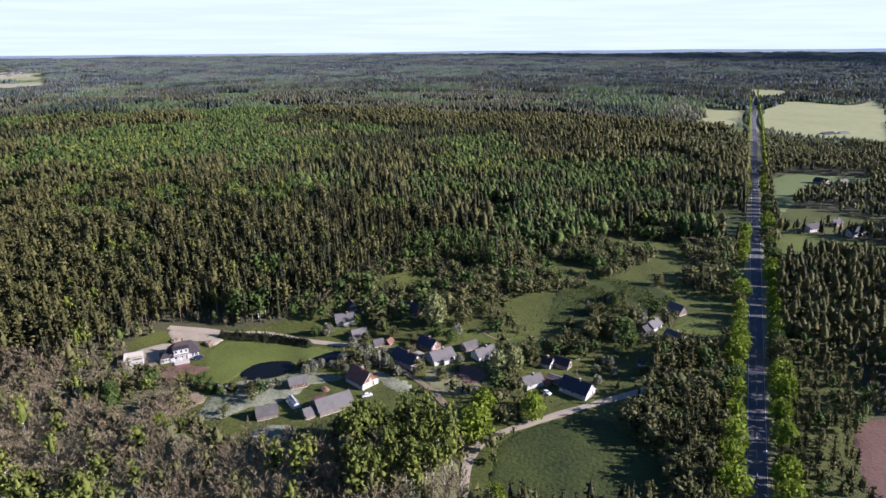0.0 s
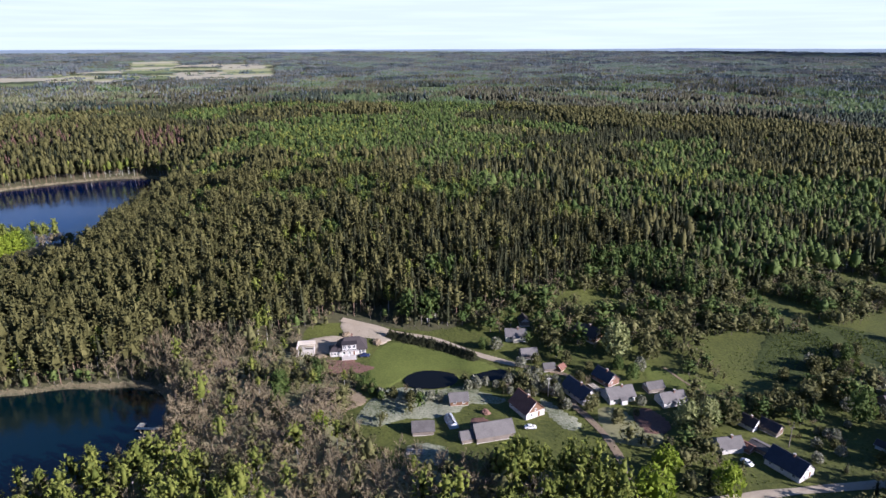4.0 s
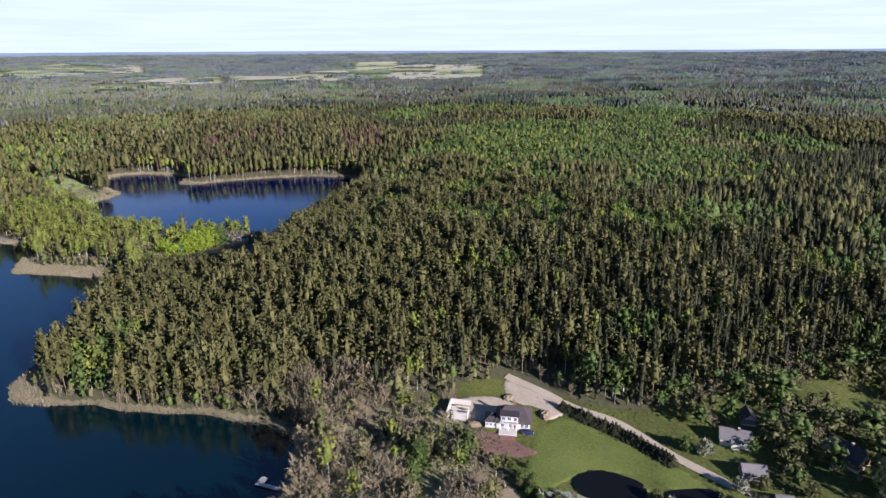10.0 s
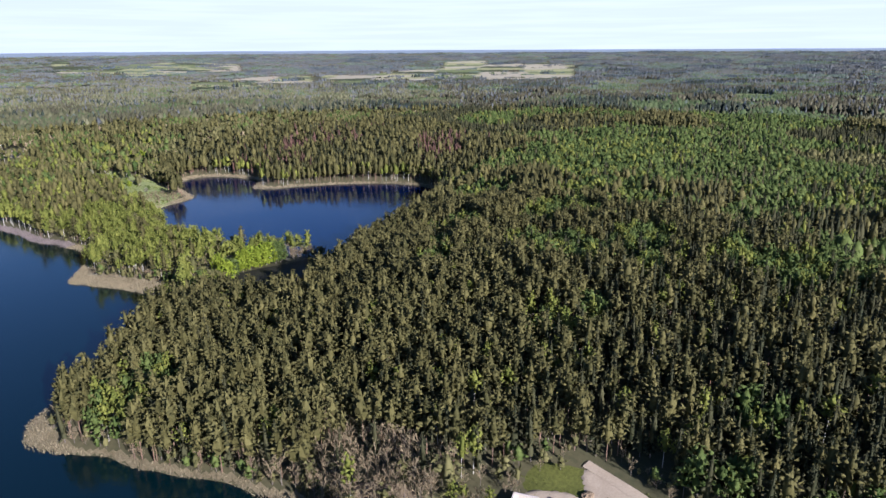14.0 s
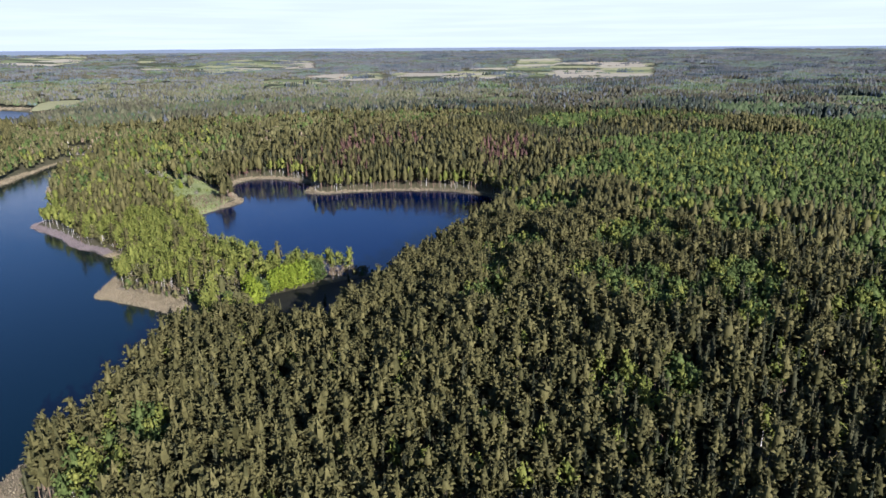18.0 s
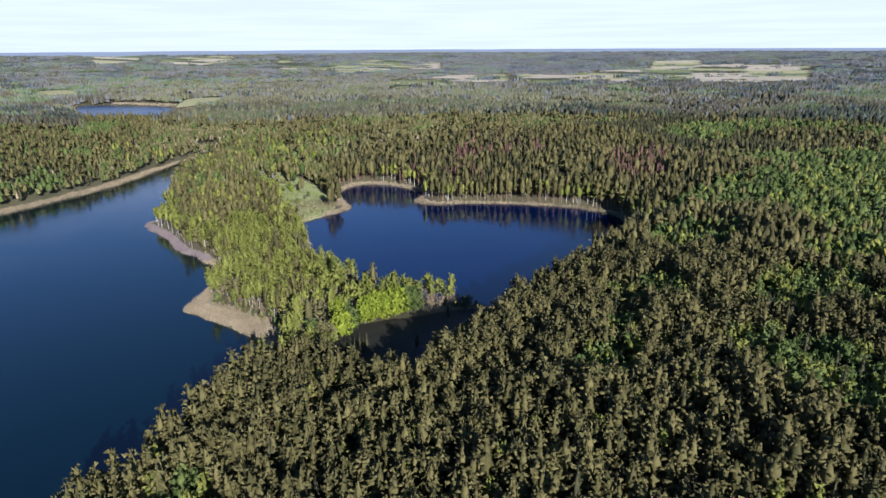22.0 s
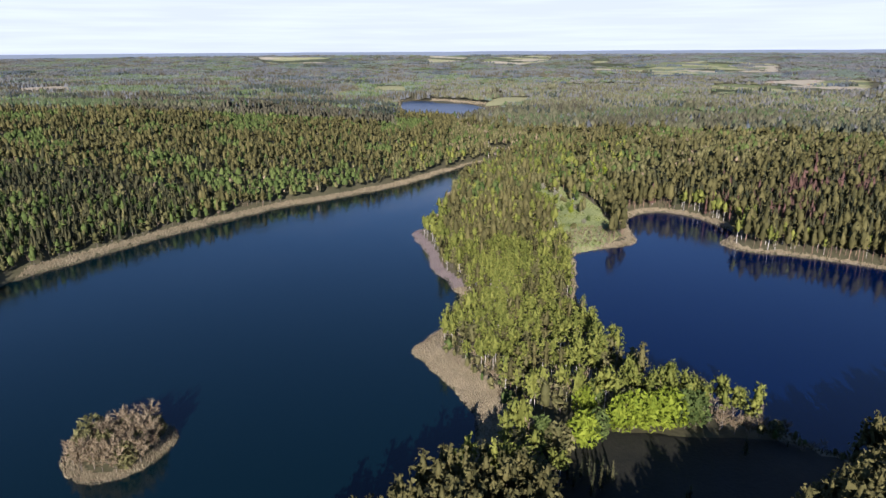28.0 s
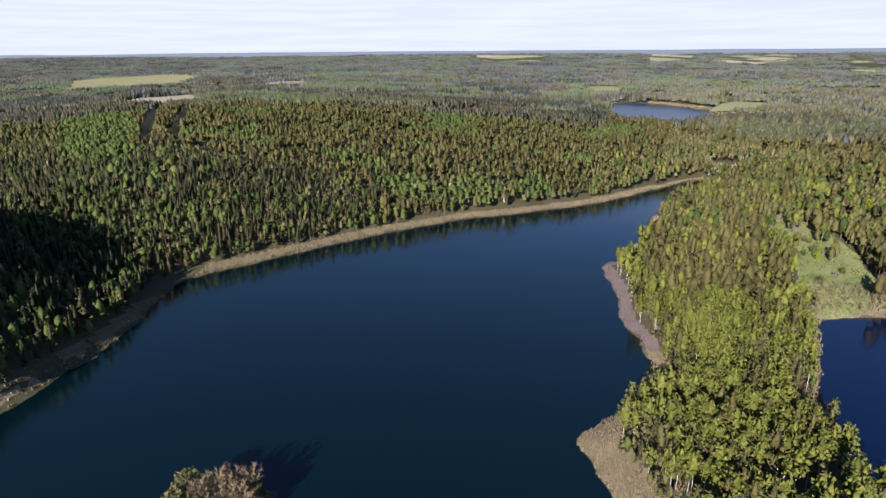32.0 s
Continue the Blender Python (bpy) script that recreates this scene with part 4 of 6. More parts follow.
    k = np.where(below, np.where(u < 0.6, 5, np.where(u < 0.9, 4, 2)), k)
    isle = np.hypot(x + 392, y - 145) < 24
    k = np.where(isle, 5, k)
    return k


BELOW_HOUSE = [(-148, 268), (-132, 282), (-120, 284), (-112, 275), (-98, 276), (-84, 262), (-84, 228), (-120, 218), (-156, 236)]
HOLLOW = [(-350, 292), (-318, 297), (-302, 308), (-312, 330), (-330, 362), (-352, 392), (-370, 386), (-362, 358), (-357, 330), (-354, 306)]


def reed_width(x, y):
    """How far the reeds reach in from the water."""
    w = np.where((y < 330 - (x + 1000) * 0.35) & (x < -430) & (y < 300), 8.0, 4.0)
    w = np.where((x < -372) & (x > -480) & (y > 240) & (y < 300), 13.5, w)
    w = np.where((x >= -372) & (x < -325) & (y > 215) & (y < 300), 8, w)
    w = np.where((x < -530) & (x > -690) & (y > 245) & (y < 285), 5.5, w)
    w = np.where((x < -560) & (x > -740) & (y > 360) & (y < 520), 6, w)
    w = np.where((x < -285) & (x > -335) & (y < 218) & (y > 170), 10, w)
    w = np.where(np.hypot(x + 392, y - 145) < 26, 3.5, w)
    w = np.where((x > -285) & (y > 190) & (y < 240), 2.6, w)
    return np.where(x < -1300, np.where(y > 330, 30, 6), w)


def may_grow(x, y, sd):
    ok = sd > reed_width(x, y)
    ok &= np.hypot(x + 392, y - 145) > 28
    ok &= ~inside(x, y, VILLAGE)
    fr = from_road(x, y)
    ok &= ~((np.abs(fr) < 9) & (y < 2000) & (y > 60))
    ok &= ~in_field(x, y)
    ok &= ~inside(x, y, PLOUGHED)
    ok &= ~((x > -520) & (x < -372) & (y > 250) & (y < 352)) | (vnoise(x, y, 13, 80) > 0.34)
    shade = inside(x, y, HOLLOW) | (x > -386) & (x < -330) & (y > 292) & (y < 410) & (sd > 4)
    ok &= ~shade | (vnoise(x, y, 9, 79) > 0.82)
    u, v = plot_of(x, y)
    ok &= ~farmed(x, y) | (np.abs((v + 0.5) % 1 - 0.5) < 0.07) & (vnoise(x, y, 90, 73) > 0.5) | (vnoise(x, y, 70, 74) > 0.84)
    ok &= np.hypot(x + 110, y - 266) > 13
    ok &= (np.hypot(x + 380, y - 1400) > 45) & (np.hypot(x + 2270, y - 1560) > 110) & (np.hypot(x + 1600, y - 1770) > 60)
    for p, _, _ in CLEARINGS:
        ok &= ~inside(x, y, p)
    # thin young growth beyond the road
    ok &= ~((fr > 0) & (fr < 46) & (y < 230)) | (vnoise(x, y, 14, 75) > 0.15)
    for gx_, gy_, r in GLADES:
        ok &= np.hypot(x - gx_, y - gy_) > r * (0.7 + 0.6 * vnoise(x, y, 15, 31))
    ok &= to_line(x, y, DRIVE, False) > 4
    ok &= (to_line(x, y, CUT_A, False) > 7) & (to_line(x, y, CUT_B, False) > 7) 
    ok &= ~inside(x, y, PEN_GLADE) | (x < -690) & (vnoise(x, y, 13, 78) > 0.6)
    return ok


PLOUGHED = [(136, 160), (147, 184), (158, 199), (178, 204), (240, 196), (210, 110), (110, 90)]
DRIVE = [(-126, 293), (-108, 291), (-97, 289), (-77, 288), (-56, 281), (-36, 276)]
GLADES = [(-435, 314, 7), (-1029, 380, 16), (-208, 236, 4), (-112, 277, 24), (-135, 268, 12),
          (-152, 232, 9), (-115, 222, 8), (60, 480, 16), (-1500, 520, 40)]
CUT_A, CUT_B = [(-1328, -600), (-770, -186)], [(-1474, -595), (-802, -178)]
PEN_GLADE = [(-769, 357), (-766, 371), (-782, 396), (-765, 408), (-716, 420), (-692, 417), (-640, 415), (-606, 372), (-625, 356), (-660, 370), (-711, 371), (-735, 360)]
NAMES = ["pine", "spruce", "birch", "aspen", "olive", "twig", "rusty"]
BARKS = dict(pine="bark", spruce="grey_bark", birch="white_bark", aspen="grey_bark", olive="grey_bark", twig="grey_bark", rusty="grey_bark")
WORDS = dict(pine=("pine_forest", "dense old pines with brown-green crowns"), spruce=("spruce_forest", "dark green spruces with pointed tops"), birch=("birch_grove", "birches in fresh bright green leaf"),
             aspen=("aspen_grove", "leafy green aspens among the conifers"), olive=("budding_wood", "broadleaf trees just budding, olive green"), twig=("alder_thicket", "leafless grey-brown alders by the water"),
             rusty=("dying_spruces", "reddish dying spruces on the lake bank"))
TALL = dict(pine=21, spruce=19, birch=17, aspen=16, olive=13.5, twig=12, rusty=20)


def scatter(x0, y0, x1, y1, step):
    a, b = np.meshgrid(np.arange(x0, x1, step), np.arange(y0, y1, step))
    a, b = a.ravel() + rng.uniform(-0.48, 0.48, a.size) * step, b.ravel() + rng.uniform(-0.48, 0.48, b.size) * step
    return a, b


def in_view(x, y):
    """The side of the plan that the flight looks over, north round to the south-west."""
    az = np.degrees(np.arctan2(-(x - CX), y - CY))
    return (az > -50) & (az < 142) | (y > 90) & (x > -100) & (x < 500) & (y < 700)


def plant(x, y, lo, hi, shapes, tail):
    d = to_line(x, y, PATH_LINE, False) - 90.0 * ((x < -345) & (y > 235) & (y < 420))
    q = (d >= lo) & (d < hi)
    x, y = x[q], y[q]
    q = in_view(x, y)
    x, y = x[q], y[q]
    sd = shore(x, y)
    q = may_grow(x, y, sd)
    x, y, sd = x[q], y[q], sd[q]
    k, z = kind_of(x, y, sd), height(x, y, sd)
    for i, n in enumerate(NAMES):
        p = k == i
        h = TALL[n] * (0.76 + 0.38 * rng.random(p.sum())) * (0.86 + 0.24 * vnoise(x[p], y[p], 40, 33))
        h = np.where((from_road(x[p], y[p]) > 0) & (y[p] < 900), h * 0.72, h)
        h = np.where(inside(x[p], y[p], HOLLOW) | (x[p] > -396) & (x[p] < -330) & (y[p] > 300) & (y[p] < 410) & (sd[p] > 14), h * 0.45, h)
        h = np.where((x[p] < -430) & (y[p] < 240), h * 0.84, h)
        h = np.where(inside(x[p], y[p], BELOW_HOUSE), h * 0.62, h)
        h = np.where((from_road(x[p], y[p]) > 0) & (from_road(x[p], y[p]) < 46) & (y[p] < 250), h * 0.7, h)
        name, label = WORDS[n]
        if shapes is NEAR and n in STANDS:
            (sx0, sy0, sx1, sy1), most = STANDS[n]
            one = np.nonzero((x[p] > sx0) & (x[p] < sx1) & (y[p] > sy0) & (y[p] < sy1))[0][:most]
            for j in one:
                single(n, x[p][j], y[p][j], z[p][j], h[j])
            p = np.nonzero(p)[0]
            rest = np.setdiff1d(np.arange(len(p)), one)
            p, h = p[rest], h[rest]
        grove(name, shapes[n], x[p], y[p], z[p], h, [M[n], M[BARKS[n]]], label, 1.0 if shapes is NEAR else 1.2)


# stands whose trees can be told apart: a stretch of the plan, and how many
STANDS = dict(pine=((-300, 190, -150, 330), 260), birch=((-560, 255, -375, 350), 170), twig=((-130, 160, -40, 215), 60))
TREE_WORDS = dict(pine=("pine_tree", "tall pine with a ragged brown-green crown", "pines on the hill"), birch=("birch_tree", "slender birch in fresh leaf with white trunk", "birches on the peninsula"),
                  twig=("alder_tree", "leafless brown alder at the edge of the gardens", "alders below the village"))
MODELS = {}


def model(kind, shape, crown_mat, bark_mat, name, label, category, group):
    """One tree as a thing with crown and trunk, to be copied."""
    crown, trunk = shape
    ob = new(name)
    tagged(ob, label, category, group)
    for n, t, m in (("crown", crown, crown_mat), ("trunk", trunk, bark_mat)):
        c = new(n, mesh_from(n, t, np.arange(len(t)).reshape(-1, 3), [m]))
        c.parent = ob
    return ob


def single(kind, x, y, z, h):
    if kind not in MODELS:
        name, label, group = TREE_WORDS[kind]
        MODELS[kind] = [model(kind, s, M[kind], M[BARKS[kind]], name, label, "tree", group) for s in NEAR[kind]]
        for ob in MODELS[kind]:
            ob["spare"] = True
    pick = MODELS[kind][int(rng.integers(0, len(MODELS[kind])))]
    m = pose(x, y, z, rng.normal(0, 1.2), rng.normal(0, 1.2), rng.uniform(0, 360)) @ Matrix.Diagonal((h * rng.uniform(0.9, 1.15), h * rng.uniform(0.9, 1.15), h, 1))
    if pick.get("spare"):
        del pick["spare"]
        pick.matrix_basis = m
    else:
        c = copy_thing(pick, Matrix())
        c.matrix_basis = m


plant(*scatter(-700, -200, 420, 640, 4.3), 0, 245, NEAR, "")
plant(*scatter(-900, -500, 600, 950, 4.8), 245, 530, HALF, "")
plant(*scatter(-1300, -800, 900, 1250, 5.5), 530, 900, MIDDLE, "")


def plant_far(lo, hi, step, hlo, hhi, spread, shapes, behind=False):
    x, y = scatter(CX - hi, CY - hi, CX + hi, CY + hi, step)
    d = np.hypot(x - CX, y - CY)
    q = (d >= lo) & (d < hi)
    x, y = x[q], y[q]
    q = vnoise(x, y, 55, 38) < np.interp(np.hypot(x - CX, y - CY), [1200, 1600], [1.1, 0.86])
    x, y = x[q], y[q]
    q = (to_line(x, y, PATH_LINE, False) >= 900) if not behind else (to_line(x, y, PATH_LINE, False) > 6)
    q &= ~in_view(x, y) if behind else in_view(x, y)
    x, y = x[q], y[q]
    sd = shore(x, y)
    q = may_grow(x, y, sd)
    x, y, sd, d = x[q], y[q], sd[q], np.hypot(x[q] - CX, y[q] - CY)
    z = height(x, y, sd)
    h = rng.uniform(hlo, hhi, len(x)) * np.where((from_road(x, y) > 0) & (y < 1300), 0.6, 1.0) * (0.8 + 0.4 * vnoise(x, y, 150, 35))
    u, w = rng.random(len(x)), woods(x, y)
    h *= np.where((w == 3) | (w == 4), 0.82, 1.05) * np.where(vnoise(x, y, 120, 36) > 0.66, 0.6, 1.0)
    h *= np.interp(d, [2200, 4700], [1.0, 0.5])
    soft = (x < -1000) & (y > 330) & (x > -2600) & (y < 1500)
    w = np.where(in_any(x, y, DARK_STANDS), 1, np.where(in_any(x, y, LEAFY_STANDS), 3, w))
    w = np.where(u < 0.1, (u * 50).astype(int), w)
    w = np.where(soft & (w < 2) & (u < 0.6), 4, np.where(soft & (w == 3) & (u < 0.7), 4, w))
    green, olive, pine = (w == 3) | (w == 2), w == 4, w == 0
    # share of trees in haze-tinted colours, growing with distance
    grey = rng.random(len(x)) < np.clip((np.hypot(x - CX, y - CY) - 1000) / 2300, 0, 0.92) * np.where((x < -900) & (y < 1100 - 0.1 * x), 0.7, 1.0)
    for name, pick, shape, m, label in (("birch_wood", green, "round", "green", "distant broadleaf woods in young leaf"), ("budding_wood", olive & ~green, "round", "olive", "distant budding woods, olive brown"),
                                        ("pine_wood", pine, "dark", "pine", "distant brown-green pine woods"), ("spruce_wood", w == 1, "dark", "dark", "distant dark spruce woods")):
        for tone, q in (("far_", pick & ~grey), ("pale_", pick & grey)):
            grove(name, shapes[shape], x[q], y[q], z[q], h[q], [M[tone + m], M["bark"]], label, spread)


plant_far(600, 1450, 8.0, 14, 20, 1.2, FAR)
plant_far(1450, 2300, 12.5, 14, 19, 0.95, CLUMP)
plant_far(2300, 3300, 23.0, 14, 18, 1.15, RIM)
plant_far(3300, 4750, 30.0, 14, 18, 1.9, RIM)
plant_far(0, 900, 8.6, 12, 19, 1.45, FAR, behind=True)
plant_far(900, 4750, 56.0, 12, 18, 2.4, RIM, behind=True)


# ---- ground cover, roads and reeds ----
drape("grass_ground", VILLAGE, M["grass"], "mown and rough green grass round the village", "grass", 0.10, 4, 2)
drape("dry_grass_ground", [(-178, 234), (-140, 262), (-112, 246), (-98, 236), (-92, 212), (-40, 197), (0, 198), (8, 165), (-60, 150), (-130, 150), (-158, 176), (-172, 205)], M["verge"], "straw-coloured dry grass under the alder thicket", "grass", 0.08, 4, 3)
drape("lawn_ground", [(-101, 268), (-95, 282), (-76, 280), (-56, 277), (-42, 271), (-52, 265), (-60, 266), (-71, 262), (-79, 255), (-84, 246), (-92, 240)], M["lawn"],
      "bright green sunlit lawn below the white house", "lawn", 0.2, 2, 1)
drape("dry_grass_ground", [(-86, 243), (-76, 248), (-62, 251), (-53, 254), (-36, 249), (-40, 244), (-50, 242), (-51, 236), (-60, 229), (-70, 226), (-82, 217), (-90, 222)], M["blossom"],
      "whitish dry grass in the old orchard", "grass", 0.2, 2, 1.5)
drape("dry_grass_ground", [(-24, 254), (-15, 249), (-6, 240), (-10, 233), (-20, 243)], M["blossom"], "whitish dry grass beside the brown house", "grass", 0.2, 2, 1)
drape("dry_grass_ground", [(-66, 210), (-52, 214), (-48, 204), (-60, 200)], M["blossom"], "whitish dry grass by the stacked boards", "grass", 0.2, 2, 1)
drape("garden_bed", [(12, 252), (19, 256), (27, 246), (18, 238)], M["plough"], "dug garden bed of dark soil", "garden bed", 0.22, 1.5, 0.5)
drape("garden_bed", [(-47, 231), (-42, 234), (-38, 230), (-43, 226)], M["plough"], "small dug bed beside the greenhouse", "garden bed", 0.24, 1, 0.3)
drape("olive_grass_ground", [(-2, 250), (8, 254), (16, 245), (24, 240), (18, 230), (4, 232)], M["verge"], "yellowish dry lawn by the grey-roofed house", "grass", 0.18, 2, 1)
drape("lawn_ground", [(16, 292), (25, 290), (40, 286), (56, 280), (70, 282), (60, 268), (46, 270), (30, 272), (18, 278)], M["lawn"], "green meadow behind the cottages", "lawn", 0.18, 2, 2)
drape("lawn_ground", [(118, 280), (140, 296), (150, 280), (135, 262), (112, 264)], M["lawn"], "green yard between the eastern cottages", "lawn", 0.18, 2, 2)
drape("meadow_ground", [(62, 290), (84, 345), (124, 348), (140, 320), (118, 300), (90, 292)], M["meadow"], "rough green meadow with tussocks", "meadow", 0.18, 3, 2)
drape("meadow_ground", [(19, 160), (24, 193), (36, 205), (53, 212), (66, 213), (74, 200), (80, 190), (74, 158), (40, 140)], M["meadow"], "rough tussocky hay meadow beside the lane", "meadow", 0.2, 2.5, 2)
drape("ploughed_ground", PLOUGHED, M["plough"], "reddish-brown ploughed field", "field", 0.2, 4, 1)
drape("bare_earth", [(-115, 228), (-110, 239), (-98, 240), (-89, 233), (-98, 222)], M["dirt"], "bare tan earth slope among bushes", "earth", 0.2, 2, 2)
drape("bare_earth", [(-182, 240), (-168, 250), (-154, 249), (-160, 239)], M["dirt"], "bare tan earth at the wood's edge", "earth", 0.2, 2, 2)
drape("yard_ground", [(-125, 291), (-112, 291.5), (-98, 289.5), (-96, 285), (-101, 276), (-106, 281), (-116, 280), (-122, 283)], M["sand"], "pale sandy building yard", "yard", 0.24, 1.5, 1)
drape("yard_ground", [(-135, 268), (-133, 274), (-122, 280), (-114, 278), (-117, 266), (-127, 262)], M["sand"], "sandy court beside the white house", "yard", 0.24, 1.5, 0.8)
drape("bare_earth", [(-123, 254), (-118, 259), (-106, 261), (-96, 259), (-98, 254), (-108, 250), (-118, 249)], M["plough"], "dug purplish-brown earth below the terrace", "earth", 0.22, 1.5, 1)
drape("bare_earth", [(-122, 205), (-112, 210), (-105, 207), (-106, 199), (-116, 194)], M["dirt"], "bare tan earth in the thicket", "earth", 0.2, 2, 2)
drape("glade_ground", PEN_GLADE, M["glade"], "light green glade on the peninsula", "glade", 0.2, 4, 3)
drape("glade_ground", [(-390, 292), (-350, 288), (-318, 297), (-302, 308), (-312, 330), (-330, 362), (-350, 400), (-376, 398), (-380, 370), (-383, 330)], M["bog"], "hollow floor coloured near black in place of tree shade", "glade", 0.15, 3, 2)

east_side = [tuple(ROAD_A + (ROAD_B - ROAD_A) / np.linalg.norm(ROAD_B - ROAD_A) * q + np.array((0.885, -0.465)) * w) for q, w in ((-40, 6), (80, 6), (180, 6), (280, 6), (280, 34), (180, 40), (110, 36), (80, 40), (0, 40), (-40, 40))]
drape("grass_ground", east_side, M["grass"], "rough green grass beyond the main road", "grass", 0.1, 4, 3)
POND_A = curve_through([(-80, 254), (-75, 261), (-67, 263), (-60, 262), (-58, 256), (-62, 250), (-71, 247), (-77, 248)], 1.5)
POND_B = curve_through([(-53, 262), (-47, 268), (-41, 271), (-37, 267), (-42, 262), (-49, 258)], 1.5)
for p, word in ((POND_A, "larger"), (POND_B, "smaller")):
    ring = p.mean(0) + (p - p.mean(0)) * 1.07
    z = hz(*p.mean(0))
    drape("bank", ring, M["grass"], "trodden grassy rim of the pond", "bank", 0.26, 1, 0.4)
    flat("water", p, z + 0.5, M["pond"], f"dark still water of the {word} garden pond", "pond", 0.0)

road_dir = (ROAD_B - ROAD_A) / np.linalg.norm(ROAD_B - ROAD_A)
road_left = np.array((-road_dir[1], road_dir[0]))
road_pts = [tuple(ROAD_A + road_dir * s) for s in (-700, -350, 0, 200, 500, 900, 1300, 1700, 2040)]
strip("road_verge", road_pts, 13.0, M["verge"], "grassy verge of the straight road", "verge", 0.32)
strip("road", road_pts, 6.8, M["asphalt"], "straight grey asphalt road with worn edges", "road", 0.42)
for off in (-3.05, 3.05):
    strip("road_line", [tuple(np.array(q) + road_left * off) for q in road_pts], 0.14, M["line"], "white edge line of the road", "road marking", 0.52)
for k in range(60):
    a = ROAD_A + road_dir * (20 + k * 12.0)
    strip("road_dash", [tuple(a), tuple(a + road_dir * 4)], 0.14, M["line"], "white centre dash of the road", "road marking", 0.52, step=2)
LANE = [(8, 140), (11, 171), (14, 188), (19, 197), (27, 203), (38, 208), (49, 213), (63, 219), (81, 226), (95, 231), (118, 236), (139, 240)]
strip("lane", LANE, 3.6, M["sand"], "sandy lane bending through the meadow", "lane", 0.3, 0.5, step=2)
strip("drive", DRIVE, 3.6, M["sand"], "pale gravel drive to the white house", "drive", 0.34, 0.4, step=2)
strip("village_lane", [(-36, 276), (-22, 275), (-12, 272), (-4, 263), (-10, 253), (-4, 244), (3, 233), (10, 215), (14, 190)], 3.0, M["dirt"], "worn earth lane between the cottages", "lane", 0.3, 0.5, step=2)
strip("garden_path", [(26, 290), (34, 280), (44, 270), (52, 262)], 1.0, M["dirt"], "trodden path through the meadow", "path", 0.3, 0.5, step=2)


def reeds(name, x0, y0, x1, y1, step, tall, label, m, inner=0.0):
    """Reed stalks standing at the water's edge, and the litter under them."""
    x, y = scatter(x0, y0, x1, y1, step)
    sd = shore(x, y)
    q = (sd > -2.2 * vnoise(x, y, 11, 41)) & (sd < reed_width(x, y) * (0.75 + 0.5 * vnoise(x, y, 16, 42))) & (sd < 149) & (sd >= inner - 3)
    x, y, sd = x[q], y[q], sd[q]
    z = height(x, y, sd) - 0.1
    n = len(x)
    az, h, w = rng.random(n) * 6.283, tall * rng.uniform(0.6, 1.15, n), step * 0.28
    v = np.empty((n, 6, 3), np.float32)
    for k in range(2):
        c, s = np.cos(az + k * 1.5) * w, np.sin(az + k * 1.5) * w
        v[:, 3 * k] = np.stack([x - c, y - s, z], 1)
        v[:, 3 * k + 1] = np.stack([x + c, y + s, z], 1)
        v[:, 3 * k + 2] = np.stack([x + rng.normal(0, 0.4, n), y + rng.normal(0, 0.4, n), z + h], 1)
    tagged(new(name, mesh_from(name, v.reshape(-1, 3), np.arange(n * 6).reshape(-1, 3), [m])), label, "reeds", kind="stuff")
    a, b = np.meshgrid(np.arange(x0, x1, step * 2.2), np.arange(y0, y1, step * 2.2))
    s2 = shore(a, b)
    ok = (s2 > -1.0) & (s2 < reed_width(a, b) * 1.15 + 1.5) & (s2 < 149)
    f = grid_faces(a.shape[1], a.shape[0])
    f = f[ok.ravel()[f].all(1)]
    used, inv = np.unique(f, return_inverse=True)
    vv = np.stack([a.ravel(), b.ravel(), np.maximum(height(a, b, s2).ravel(), -0.05) + 0.18], 1)[used]
    tagged(new("reed_litter", mesh_from("reed_litter", vv, inv.reshape(f.shape), [m], smooth=True)), "matted dead reed along the shore", "shore", kind="structure")


reeds("reed_bed", -1000, 0, -480, 240, 1.3, 1.6, "tan dry reeds along the western shore", M["reed"])
reeds("reed_bed", -1000, 240, -700, 400, 1.5, 1.9, "tan dry reeds at the lake's narrow head", M["reed"])
reeds("reed_bed", -700, 245, -545, 290, 0.9, 1.2, "grey-brown wet reeds on the peninsula's point", M["wet_reed"])
reeds("reed_bed", -545, 240, -360, 290, 0.75, 1.3, "tan reed bed in the sheltered bay", M["reed"])
reeds("reed_bed", -740, 345, -360, 620, 1.5, 1.7, "pale dry reeds round the side lake", M["reed"])
reeds("reed_bed", -360, 165, -145, 245, 0.8, 1.1, "pale flattened reeds under the pine hill", M["reed"])
reeds("reed_bed", -415, 118, -368, 170, 0.6, 1.5, "tan reeds ringing the small island", M["reed"])
reeds("reed_bed", -480, -60, -150, 130, 2.5, 1.6, "dry reeds along the southern shore", M["reed"])
reeds("reed_bed", -2060, 200, -1300, 500, 6.0, 2.2, "pale reed flats round the distant lake", M["reed"])

# a small sandy landing and clearing at the lake's head
drape("landing_ground", [(-1045, 372), (-1035, 392), (-1005, 395), (-1000, 378), (-1020, 366)], M["sand"], "sandy landing at the head of the lake", "beach", 0.4, 3, 2)


# ---- houses ----
def part(name, bm, material, parent, label=""):
    me = bpy.data.meshes.new(name)
    bm.to_mesh(me)
    bm.free()
    me.materials.append(material)
    ob = new(name, me)
    ob.parent = parent
    if label:
        ob["label"] = label
    return ob


def box(x0, x1, y0, y1, z0, z1, bm=None):
    bm = bm or bmesh.new()
    bmesh.ops.create_cube(bm, size=1, matrix=Matrix.Translation(((x0 + x1) / 2, (y0 + y1) / 2, (z0 + z1) / 2)) @ Matrix.Diagonal((x1 - x0, y1 - y0, z1 - z0, 1)))
    return bm


